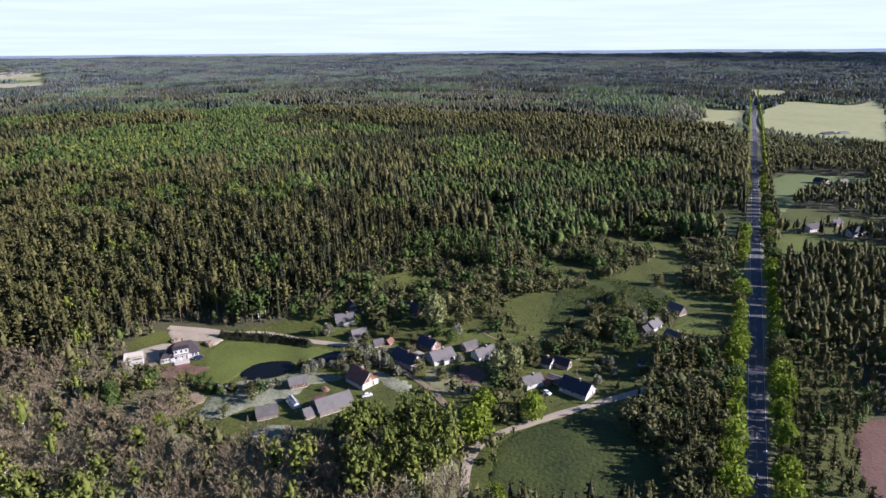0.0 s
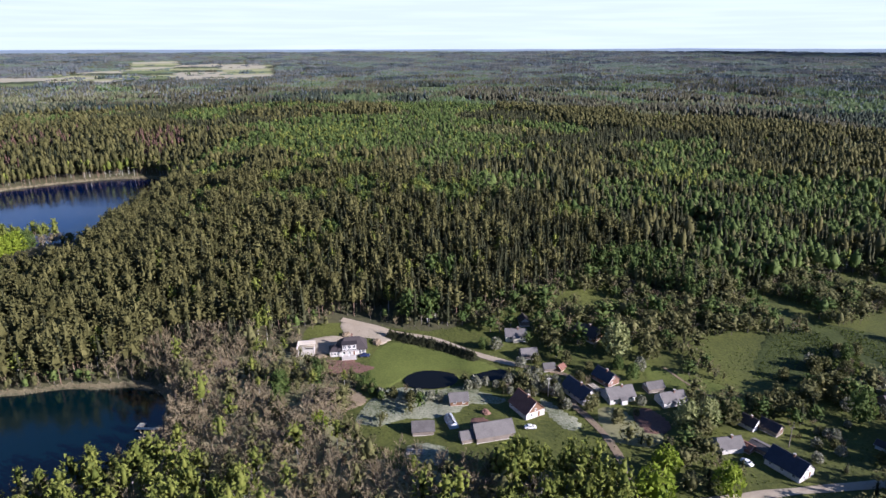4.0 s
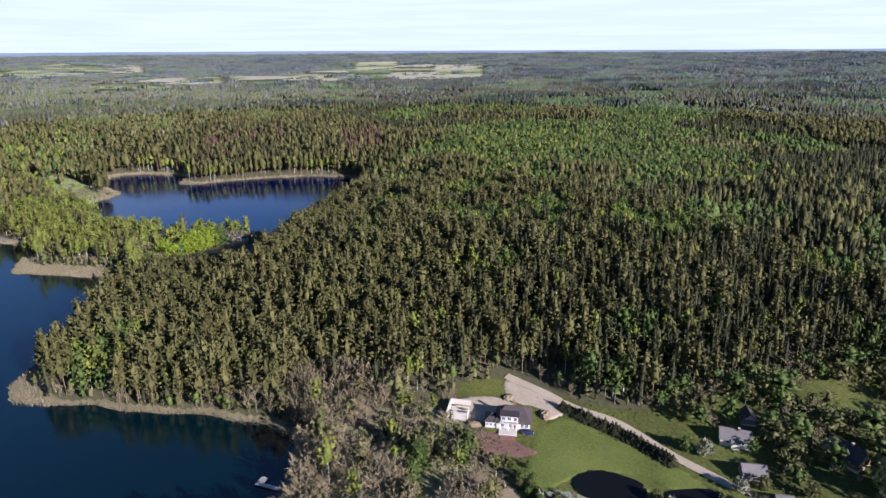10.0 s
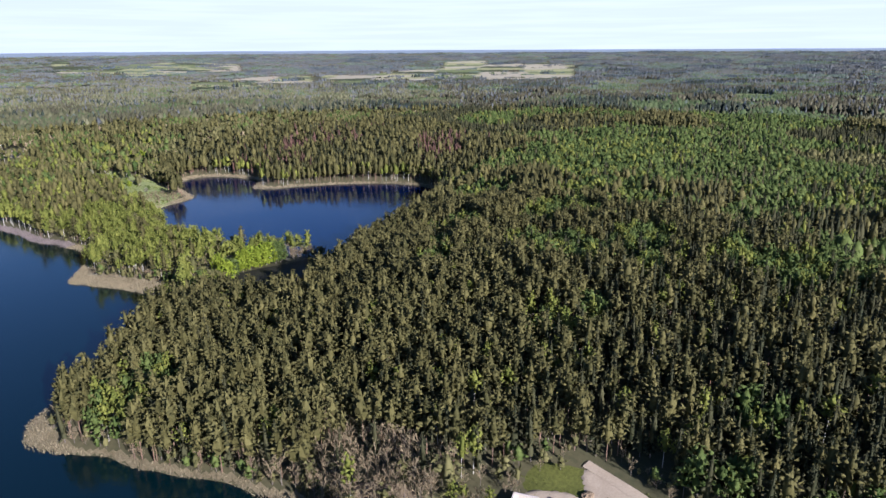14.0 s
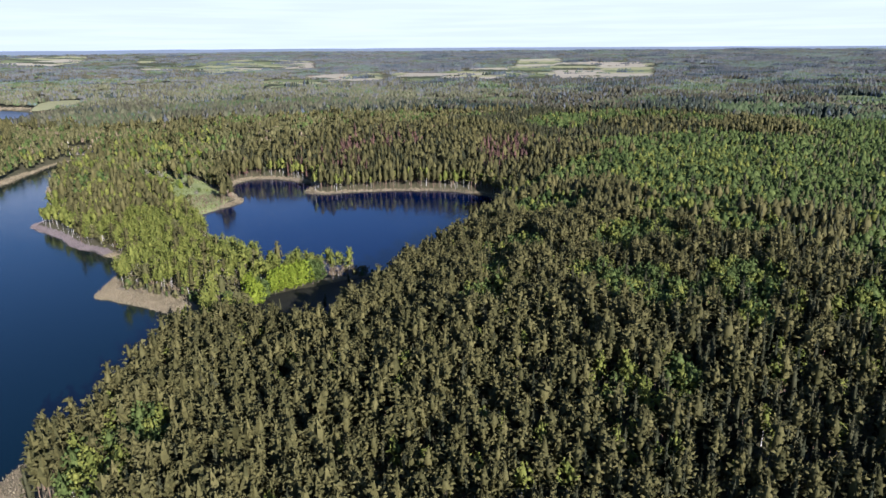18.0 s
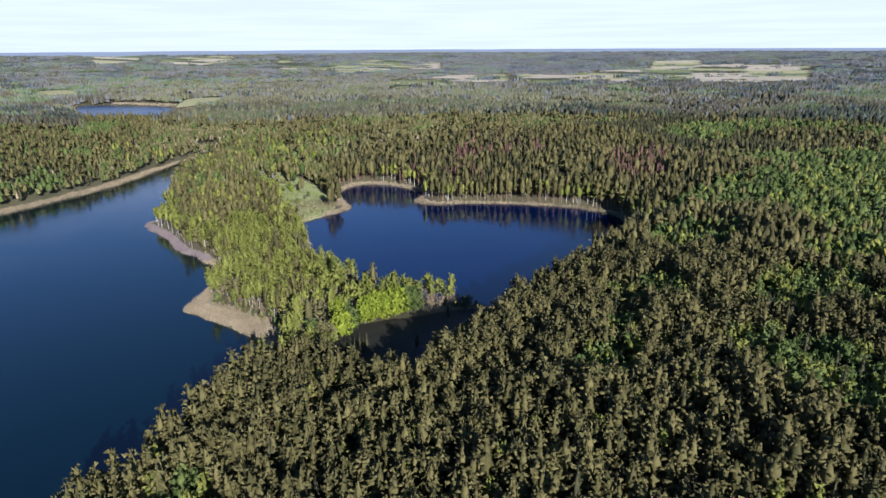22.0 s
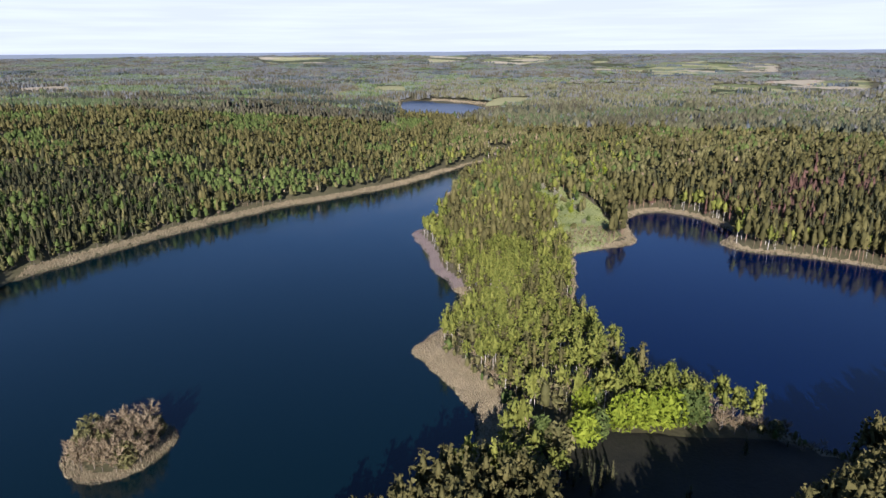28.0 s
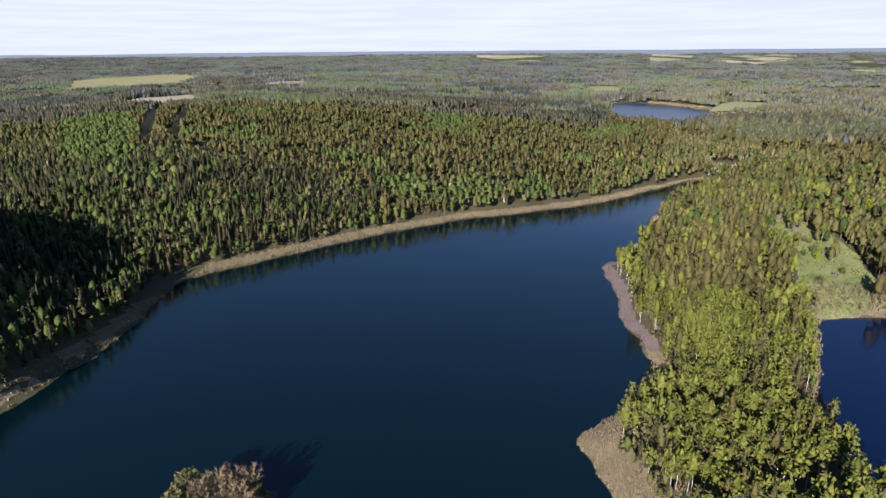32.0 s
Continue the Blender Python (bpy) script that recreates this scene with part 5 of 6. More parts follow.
def solid(points, faces):
    bm = bmesh.new()
    vs = [bm.verts.new(p) for p in points]
    for f in faces:
        bm.faces.new([vs[i] for i in f])
    bmesh.ops.recalc_face_normals(bm, faces=bm.faces)
    return bm


def slab(a, b, c, d, t):
    """A sloping sheet of thickness t under the four corners."""
    n = (Vector(b) - Vector(a)).cross(Vector(d) - Vector(a)).normalized() * t
    if n.z < 0:
        n = -n
    lo = [Vector(q) for q in (a, b, c, d)]
    return solid(lo + [q + n for q in lo], [(0, 1, 2, 3), (7, 6, 5, 4), (0, 1, 5, 4), (1, 2, 6, 5), (2, 3, 7, 6), (3, 0, 4, 7)])


def window(parent, x, y, z, w, h, axis_x, out):
    """A framed window on a wall that faces along x or y."""
    def b(u0, u1, d0, d1, z0, z1, bm=None):
        d0, d1 = sorted((d0 * out, d1 * out))
        return box(x + u0, x + u1, y + d0, y + d1, z0, z1, bm) if axis_x else box(x + d0, x + d1, y + u0, y + u1, z0, z1, bm)
    fr = b(-w / 2, -w / 2 + 0.1, -0.02, 0.07, z, z + h)
    b(w / 2 - 0.1, w / 2, -0.02, 0.07, z, z + h, fr)
    b(-w / 2, w / 2, -0.02, 0.07, z, z + 0.1, fr)
    b(-w / 2, w / 2, -0.02, 0.07, z + h - 0.1, z + h, fr)
    b(-0.04, 0.04, -0.02, 0.06, z, z + h, fr)
    f = part("window", fr, M["white_frame"], parent, "white window frame")
    part("pane", b(-w / 2 + 0.08, w / 2 - 0.08, -0.02, 0.03, z + 0.08, z + h - 0.08), M["glass"], f)


def house(x, y, turn, long, wide, eaves, rise, wall, roof, label, name="cottage", category="house", gable=None, chimney=True, windows=True, porch=False, group="village houses", over=0.45):
    """A gabled building with its ridge along its length."""
    ob = new(name)
    ob.matrix_basis = pose(x, y, hz(x, y) - 0.15, 0, 0, turn)
    tagged(ob, label, category, group)
    l, w = long / 2, wide / 2
    part("foundation", box(-l - 0.08, l + 0.08, -w - 0.08, w + 0.08, -0.6, 0.45), M["concrete"], ob)
    part("wall", box(-l, l, -w, w, 0.4, eaves), M[wall], ob)
    for s in (-1, 1):
        part("gable", solid([(s * l, -w, eaves), (s * l, w, eaves), (s * l, 0, eaves + rise), (s * (l - 0.2), -w, eaves), (s * (l - 0.2), w, eaves), (s * (l - 0.2), 0, eaves + rise)],
                            [(0, 1, 2), (3, 4, 5), (0, 1, 4, 3), (1, 2, 5, 4), (2, 0, 3, 5)]), M[gable or wall], ob)
        k = rise / w
        part("roof", slab((-l - over, 0, eaves + rise + 0.02), (l + over, 0, eaves + rise + 0.02), (l + over, s * (w + over), eaves - over * k + 0.02), (-l - over, s * (w + over), eaves - over * k + 0.02), 0.12), M[roof], ob)
        part("bargeboard", slab((s * (l + over - 0.12), -w - over, eaves - over * k - 0.1), (s * (l + over + 0.03), -w - over, eaves - over * k - 0.1), (s * (l + over + 0.03), 0, eaves + rise - 0.1), (s * (l + over - 0.12), 0, eaves + rise - 0.1), 0.16), M["white_frame" if wall != "planks" else "planks"], ob)
    part("ridge", box(-l - over, l + over, -0.16, 0.16, eaves + rise + 0.05, eaves + rise + 0.2), M[roof], ob)
    if chimney:
        c = part("chimney", box(l * 0.2 - 0.32, l * 0.2 + 0.32, -0.7, -0.06, eaves + rise * 0.4, eaves + rise + 0.9), M["brick"], ob)
        part("cap", box(l * 0.2 - 0.4, l * 0.2 + 0.4, -0.78, 0.02, eaves + rise + 0.9, eaves + rise + 1.02), M["concrete"], c)
    if windows:
        n = max(1, int(long / 3.2))
        for s in (-1, 1):
            for i in range(n):
                window(ob, -l + (i + 0.5) * long / n, s * w, 1.15, 1.1, 1.2, True, s)
            window(ob, s * l, -w * 0.4, 1.15, 1.0, 1.2, False, s)
            if rise > 2.3:
                window(ob, s * l, 0, eaves + 0.35, 0.9, 1.0, False, s)
    d = part("door", box(l - 0.02, l + 0.06, w * 0.25, w * 0.25 + 0.95, 0.4, 2.4), M["brown_wall"], ob, "brown plank door")
    part("handle", box(l + 0.06, l + 0.12, w * 0.25 + 0.8, w * 0.25 + 0.86, 1.3, 1.42), M["metal"], d)
    if porch:
        part("porch", box(-1.3, 1.3, -w - 1.6, -w + 0.05, 0, 2.2), M[wall], ob)
        part("porch_roof", slab((-1.6, -w + 0.05, 2.9), (1.6, -w + 0.05, 2.9), (1.6, -w - 1.9, 2.25), (-1.6, -w - 1.9, 2.25), 0.1), M[roof], ob)
    return ob


# centre, turn, length, width, eaves, rise, wall, roof, gable
house(-40, 299, 14, 9.5, 7, 2.7, 2.3, "cream", "slate", "cream cottage with a grey slate roof on the hillside lawn", porch=True)
house(-38, 312, 110, 6, 4.6, 2.3, 2.0, "planks", "dark_roof", "small dark-roofed shed with pale gable behind the cottage", "shed", "shed", "plaster", False, False)
house(-32, 285, 24, 7, 5.6, 2.3, 2.0, "planks", "slate", "grey wooden outbuilding with a slate roof", "shed", "shed", None, False, False)
house(-22, 276, 22, 4.6, 3.8, 2.1, 1.4, "planks", "slate", "tiny plank shed with a pale roof", "shed", "shed", None, False, False)
house(-17, 277, 60, 3.4, 2.6, 2.0, 1.0, "brown_wall", "rust_roof", "little brown woodshed beside the lane", "shed", "shed", None, False, False)
house(-7, 308, -28, 11, 8, 2.8, 3.4, "brown_wall", "dark_roof", "large dark-roofed house in deep tree shade", gable="plaster")
house(-8, 259, -46, 13, 7.5, 2.8, 3.2, "plaster", "blue_roof", "long white cottage under a dark blue-grey roof", gable="plaster")
house(2, 273, -42, 9, 6.4, 2.6, 2.8, "brick", "blue_roof", "red brick cottage with a dark blue roof", gable="brick")
house(7, 261, 30, 11, 7.6, 2.7, 2.8, "plaster", "slate", "white cottage with broad grey slate roof", porch=True)
house(21, 271, 30, 7, 5, 2.3, 1.7, "planks", "slate", "striped weathered shed behind the cottage", "shed", "shed", "plaster", False, False)
house(27, 263, 30, 10, 6.6, 2.6, 2.4, "plaster", "slate", "white cottage with pale grey patched roof")
house(-27, 243, -46, 11, 8.6, 2.8, 4.2, "plaster", "rust_roof", "tall brown-roofed house with a boarded gable over white walls", gable="brown_wall")
house(-54, 242, 22, 7, 5.8, 2.4, 2.0, "brown_wall", "slate", "brown shed with grey roof by the pond", "shed", "shed", None, False, True)
house(-62, 220, 20, 7.6, 6, 2.3, 2.2, "planks", "slate", "weathered grey barn standing in the dry orchard", "shed", "shed", None, False, False)
house(-37, 224, 30, 14, 8, 2.8, 3.0, "planks", "slate", "long grey plank barn with slate roof", "barn", "barn", None, False, False)
house(-45, 219, 30, 5.4, 5, 2.2, 1.6, "planks", "slate", "low lean-to joined to the long barn", "shed", "shed", None, False, False)
house(54, 253, -42, 5.6, 4.6, 2.4, 2.2, "plaster", "dark_roof", "small white bath-house with dark roof", gable="plaster")
house(61, 252, -38, 6.6, 4.8, 2.4, 2.0, "planks", "dark_roof", "dark shed with a white gable end", "shed", "shed", "plaster", False, False)
house(44, 237, 24, 8.6, 6.4, 2.6, 2.3, "plaster", "slate", "white cottage with faded brown-grey roof")
house(50, 238, -40, 5, 3.6, 2.1, 0.9, "brick", "rust_roof", "red-roofed annexe against the cottage", "shed", "shed", None, False, False)
house(55, 239, -40, 6, 4.4, 2.1, 0.8, "planks", "slate", "low woodshed with a nearly flat pale roof", "shed", "shed", None, False, False)
house(62, 230, -44, 12, 8.4, 2.8, 3.4, "plaster", "blue_roof", "white house under a steep dark blue roof", gable="plaster")
house(114, 287, 40, 8, 6, 2.5, 2.4, "plaster", "slate", "white cottage with slate roof near the main road")
house(109, 283, 40, 6, 4.6, 2.3, 1.8, "planks", "dark_roof", "dark plank outbuilding beside the cottage", "shed", "shed", None, False, False)
house(120, 273, -52, 9, 6.6, 2.6, 2.6, "plaster", "slate", "pinkish white cottage with grey roof", gable="plaster")
house(133, 304, -60, 8.4, 5.6, 2.5, 2.8, "planks", "slate", "grey plank barn with a steep roof", "barn", "barn", None, False, False)
house(96, 250, -40, 3.2, 2.6, 2.1, 1.2, "plaster", "dark_roof", "tiny white shed in the shade", "shed", "shed", None, False, False)
for hx, hy, turn, l, w, roof, wall in ((293, 445, 20, 14, 8, "dark_roof", "plaster"), (318, 456, 25, 9, 7, "dark_roof", "brown_wall"), (316, 432, 20, 14, 8, "blue_roof", "plaster"), (336, 428, 30, 10, 7, "slate", "planks"),
                                       (262, 462, 40, 8, 6, "slate", "plaster"), (413, 592, 30, 16, 9, "slate", "plaster"), (398, 600, 120, 12, 8, "blue_roof", "planks"), (613, 925, 20, 22, 12, "dark_roof", "plaster"), (640, 930, 20, 18, 10, "slate", "plaster"),
                                       (521, 1185, 20, 20, 10, "slate", "plaster"), (505, 1192, 30, 14, 9, "dark_roof", "brown_wall")):
    house(hx, hy, turn, l, w, 3, 3, wall, roof, "farm building beyond the main road", "farmhouse", "house", "plaster", group="farm buildings")
for k, (hx, hy) in enumerate(((-1441, -880), (-1465, -850), (-1480, -820), (-1500, -790), (-1420, -840), (-2342, 1544), (-2353, 1605), (-2189, 1560), (-2224, 1424), (-2260, 1490), (-2300, 1500), (-2210, 1640), (-2480, 1600), (-2300, 1650),
                              (-2160, 1660), (-1607, 1750), (-1620, 1800), (-1580, 1780), (-2850, 1260), (-2800, 1250), (-2760, 1290), (1300, 1900), (1217, 1862), (1400, 2000), (1250, 1930), (1450, 2080), (-390, 1420), (-370, 1400))):
    house(hx, hy, k * 37, 11 + k % 3 * 4, 7 + k % 2 * 2, 3.2, 2.6, ("plaster", "plaster", "cream")[k % 3], ("slate", "rust_roof", "dark_roof")[k % 3], "small pale farmhouse of a distant hamlet", "farmhouse", "house", None, False, False, group="distant hamlets")
house(-331, 330, 30, 5, 4, 2.2, 1.6, "planks", "dark_roof", "dark wooden hut in the shaded hollow", "hut", "hut", None, False, False)
house(-1025, 384, 30, 6, 5, 2.4, 1.4, "planks", "slate", "small hut at the sandy landing", "hut", "hut", None, False, False)


def white_house():
    """Two-storey white house with a dark hipped roof, a lower wing, a terrace and a balcony."""
    ob = new("white_house")
    ob.matrix_basis = pose(-110.5, 269.5, hz(-110.5, 269.5) - 0.1, 0, 0, 24)
    tagged(ob, "white two-storey house with a dark hipped roof", "house", "village houses")
    part("foundation", box(-6.1, 6.1, -4.6, 4.6, -1.2, 0.4), M["concrete"], ob)
    part("wall", box(-6, 6, -4.5, 4.5, 0.3, 3.3), M["plaster"], ob)
    part("roof", solid([(-6.8, -5.3, 3.2), (6.8, -5.3, 3.2), (6.8, 5.3, 3.2), (-6.8, 5.3, 3.2), (-3.2, 0.4, 7.2), (3.2, 0.4, 7.2), (-6.8, -5.3, 3.0), (6.8, -5.3, 3.0), (6.8, 5.3, 3.0), (-6.8, 5.3, 3.0)],
                       [(0, 1, 5, 4), (1, 2, 5), (2, 3, 4, 5), (3, 0, 4), (6, 7, 8, 9), (0, 1, 7, 6), (1, 2, 8, 7), (2, 3, 9, 8), (3, 0, 6, 9)]), M["dark_roof"], ob)
    up = part("upper_storey", box(-4.4, 1.8, -4.9, -1.0, 3.2, 5.7), M["plaster"], ob, "white upper storey with three windows")
    part("upper_roof", box(-4.8, 2.2, -5.3, 0.5, 5.7, 5.95), M["dark_roof"], ob)
    for i in range(3):
        window(up, -3.4 + i * 2.1, -4.9, 3.9, 1.3, 1.5, True, -1)
    b = part("balcony", box(-4.6, 2.0, -6.0, -4.9, 3.0, 3.2), M["concrete"], ob)
    for i in range(12):
        part("baluster", box(-4.5 + i * 0.58, -4.44 + i * 0.58, -5.97, -5.91, 3.2, 4.0), M["white_frame"], b)
    part("rail", box(-4.6, 2.0, -6.0, -5.88, 4.0, 4.08), M["white_frame"], b)
    for wx in (-3.8, -1.4, 3.4, 4.9):
        window(ob, wx, -4.5, 1.0, 1.2, 1.7, True, -1)
    for wy in (-2.5, 1.5):
        window(ob, 6, wy, 1.0, 1.2, 1.5, False, 1)
    w = part("wing", box(-10, -5.9, -4.8, 1.0, 0.2, 2.8), M["plaster"], ob)
    part("wing_roof", solid([(-10.5, -5.3, 2.8), (-5.6, -5.3, 2.8), (-5.6, 1.5, 2.8), (-10.5, 1.5, 2.8), (-7.6, -1.9, 5.0)], [(0, 1, 4), (1, 2, 4), (2, 3, 4), (3, 0, 4), (0, 1, 2, 3)]), M["dark_roof"], ob)
    for wx in (-9.2, -7.8, -6.6):
        window(w, wx, -4.8, 1.0, 0.9, 1.3, True, -1)
    part("terrace", box(-4.8, 1.6, -8.2, -4.5, -0.6, 0.3), M["concrete"], ob)
    part("steps", box(-4.2, 1.0, -10.4, -8.2, -0.8, -0.1), M["brick"], ob, "reddish brick terrace steps")
    for px in (-4.5, -1.6, 1.3):
        part("post", box(px - 0.12, px + 0.12, -6.0, -5.76, 0.3, 3.0), M["white_frame"], ob)
    part("chimney", box(-0.4, 0.4, 1.4, 2.1, 5.4, 8.0), M["brick"], ob)
    part("door", box(0.4, 1.4, -4.56, -4.48, 0.3, 2.4), M["brown_wall"], ob)


white_house()


def foundation():
    """Unfinished concrete shell of an outbuilding."""
    ob = new("unfinished_building")
    ob.matrix_basis = pose(-131, 264, hz(-131, 264), 0, 0, 22)
    tagged(ob, "roofless pale concrete shell of an unfinished outbuilding", "building")
    for q in ((-4, 4, -5, -4.6), (-4, 4, 4.6, 5), (-4, -3.6, -5, 5), (3.6, 4, -5, 1)):
        part("wall", box(*q, -0.5, 2.2 + 0.5 * (q[0] < 0)), M["concrete"], ob)
    part("slab", box(-4, 4, -5, 5, -0.5, 0.3), M["concrete"], ob)
    for i in range(5):
        part("beam", box(-4, 4, -4 + i * 2, -3.85 + i * 2, 2.3, 2.5), M["cream"], ob, "raw timber beam")


foundation()


def heap(x, y, r, h, m, label, name, category):
    """A loose pile of rubble or soil."""
    bm = bmesh.new()
    bmesh.ops.create_icosphere(bm, subdivisions=3, radius=1)
    g = random.Random(int(x * 7 + y))
    for v in bm.verts:
        k = 1 + 0.35 * noise.noise(v.co * 2.3 + Vector((x, y, 0))) + 0.08 * g.random()
        v.co = Vector((v.co.x * r * k, v.co.y * r * 0.75 * k, max(v.co.z, -0.2) * h * k))
    me = bpy.data.meshes.new(name)
    bm.to_mesh(me)
    bm.free()
    me.materials.append(M[m])
    ob = tagged(new(name, me), label, category)
    ob.matrix_basis = pose(x, y, hz(x, y) + 0.15, 0, 0, x * 13)


heap(-102, 279, 2.6, 1.5, "dirt", "low tan heap of gravel beside the drive", "gravel_mound", "heap")
heap(-119, 281.5, 2.2, 1.1, "dirt", "mound of tan sand in the yard", "sand_mound", "heap")
heap(-122, 261, 2.8, 1.0, "dirt", "spread heap of broken concrete rubble", "rubble_mound", "heap")
heap(-96, 287, 1.6, 0.8, "dirt", "low sand pile by the hedge", "sand_mound", "heap")
heap(-42, 237, 1.8, 1.6, "brick", "red-brown pile of bricks and boards", "brick_mound", "heap")
heap(-9, 275, 1.8, 1.1, "dirt", "tan rubble heap by the lane", "rubble_mound", "heap")


def car(x, y, turn, paint, label):
    ob = new("car")
    ob.matrix_basis = pose(x, y, hz(x, y) + 0.35, 0, 0, turn)
    tagged(ob, label, "car")
    prof = [(-2.1, 0.35), (-2.15, 0.8), (-2.0, 0.98), (-1.45, 1.02), (-0.9, 1.48), (0.55, 1.5), (1.15, 1.02), (1.95, 0.9), (2.15, 0.65), (2.1, 0.35)]
    n = len(prof)
    part("body", solid([(a, s * 0.85 * (0.86 if b > 1.1 else 1), b) for s in (-1, 1) for a, b in prof], [tuple(range(n)), tuple(range(n, 2 * n))] + [(i, (i + 1) % n, n + (i + 1) % n, n + i) for i in range(n)]), M[paint], ob)
    part("windscreen", slab((1.1, -0.7, 1.07), (1.1, 0.7, 1.07), (0.62, 0.64, 1.47), (0.62, -0.64, 1.47), 0.03), M["glass"], ob)
    part("rear_window", slab((-1.42, -0.7, 1.06), (-1.42, 0.7, 1.06), (-0.95, 0.64, 1.45), (-0.95, -0.64, 1.45), 0.03), M["glass"], ob)
    for s in (-1, 1):
        part("side_window", box(-0.85, 0.55, s * 0.79 - 0.03, s * 0.79 + 0.03, 1.1, 1.42), M["glass"], ob)
        for wx in (-1.3, 1.35):
            bm = bmesh.new()
            bmesh.ops.create_cone(bm, cap_ends=True, segments=14, radius1=0.33, radius2=0.33, depth=0.22, matrix=Matrix.Translation((wx, s * 0.8, 0.33)) @ Matrix.Rotation(radians(90), 4, "X"))
            w = part("wheel", bm, M["rubber"], ob)
            bm = bmesh.new()
            bmesh.ops.create_cone(bm, cap_ends=True, segments=12, radius1=0.2, radius2=0.18, depth=0.25, matrix=Matrix.Translation((wx, s * 0.81, 0.33)) @ Matrix.Rotation(radians(90), 4, "X"))
            part("rim", bm, M["metal"], w)
        part("headlight", box(2.02, 2.16, s * 0.6 - 0.15, s * 0.6 + 0.15, 0.66, 0.8), M["film"], ob)


car(-24, 231, 15, "car_white", "white estate car parked on the grass")
car(-103, 266, 20, "car_blue", "dark blue car beside the white house")
car(49, 229, -50, "car_white", "pale car in the shade by the lane")


def greenhouse():
    ob = new("greenhouse")
    ob.matrix_basis = pose(-53, 227, hz(-53, 227), 0, 0, -58)
    tagged(ob, "arched white film greenhouse with blue tint", "greenhouse")
    n = 9
    arc = [(1.8 * math.cos(math.pi * i / n), 2.4 * math.sin(math.pi * i / n)) for i in range(n + 1)]
    bm = bmesh.new()
    rows = [[bm.verts.new((x, a, b)) for a, b in arc] for x in (-3.6, 3.6)]
    for i in range(n):
        bm.faces.new((rows[0][i], rows[0][i + 1], rows[1][i + 1], rows[1][i]))
    bmesh.ops.solidify(bm, geom=bm.faces[:], thickness=0.04)
    part("cover", bm, M["film"], ob)
    for s in (-3.6, 3.6):
        part("end_wall", solid([(s, a, b) for a, b in arc] + [(s * 0.99, a, b) for a, b in arc], [tuple(range(n + 1)), tuple(range(n + 1, 2 * n + 2))]), M["film"], ob)
    for i in range(5):
        x = -3.6 + i * 1.8
        bm = bmesh.new()
        for (a, b), (c, d) in zip(arc, arc[1:]):
            box(x - 0.03, x + 0.03, min(a, c) - 0.02, max(a, c) + 0.02, min(b, d) + 0.02, max(b, d) + 0.06, bm)
        part("hoop", bm, M["metal"], ob)


greenhouse()


def board_stack(x, y, turn):
    ob = new("board_stack")
    ob.matrix_basis = pose(x, y, hz(x, y) + 0.1, 0, 0, turn)
    tagged(ob, "stack of pale weathered boards on the grass", "boards")
    for k in range(4):
        for i in range(6):
            part("board", box(-3 + 0.2 * (i % 3), 3 - 0.3 * (k % 2), -1.5 + i * 0.5, -1.08 + i * 0.5, k * 0.22, k * 0.22 + 0.16), M["cream" if (i + k) % 2 else "planks"], ob)


board_stack(-61, 207, 14)
board_stack(-2, 266, -46)


def pole(x, y, h, m, label, arms=1):
    ob = new("utility_pole")
    ob.matrix_basis = pose(x, y, hz(x, y) - 0.3, 0, 0, 30)
    tagged(ob, label, "pole", "utility poles")
    bm = bmesh.new()
    bmesh.ops.create_cone(bm, cap_ends=True, segments=8, radius1=0.2, radius2=0.13, depth=h, matrix=Matrix.Translation((0, 0, h / 2)))
    part("post", bm, M[m], ob)
    for k in range(arms):
        a = part("crossarm", box(-0.9, 0.9, -0.07, 0.07, h - 0.7 - k * 0.9, h - 0.56 - k * 0.9), M[m], ob)
        for q in (-0.8, 0, 0.8):
            part("insulator", box(q - 0.06, q + 0.06, -0.06, 0.06, h - 0.56 - k * 0.9, h - 0.36 - k * 0.9), M["white_frame"], a)


pole(-20, 255, 9, "concrete", "grey concrete utility pole in the village")
pole(65, 243, 9, "planks", "wooden utility pole by the blue-roofed house")
pole(-715, 429, 13, "concrete", "pale power pole on the peninsula")
pole(-745, 478, 13, "concrete", "pale power pole in the woods")
pole(-998, 360, 22, "concrete", "tall pale mast at the head of the lake", 2)
pole(-680, 420, 13, "concrete", "pale power pole beside the glade")


def jetty():
    ob = new("jetty")
    ob.matrix_basis = pose(-165, 199.5, 0, 0, 0, 14)
    tagged(ob, "low grey plank jetty on the lake", "jetty")
    for i in range(16):
        part("plank", box(-4.5 + i * 0.56, -4.0 + i * 0.56, -0.75, 0.75, 0.45, 0.52), M["cream"], ob)
    for i in range(5):
        part("plank", box(-4.5, -1.9, 0.8 + i * 0.56, 1.3 + i * 0.56, 0.45, 0.52), M["cream"], ob)
    for px, py in ((-4.3, -0.6), (-4.3, 3.2), (-2.1, 3.2), (0, -0.6), (0, 0.6), (3.8, -0.6), (3.8, 0.6)):
        part("pile", box(px - 0.08, px + 0.08, py - 0.08, py + 0.08, -2.5, 0.6), M["planks"], ob)


jetty()

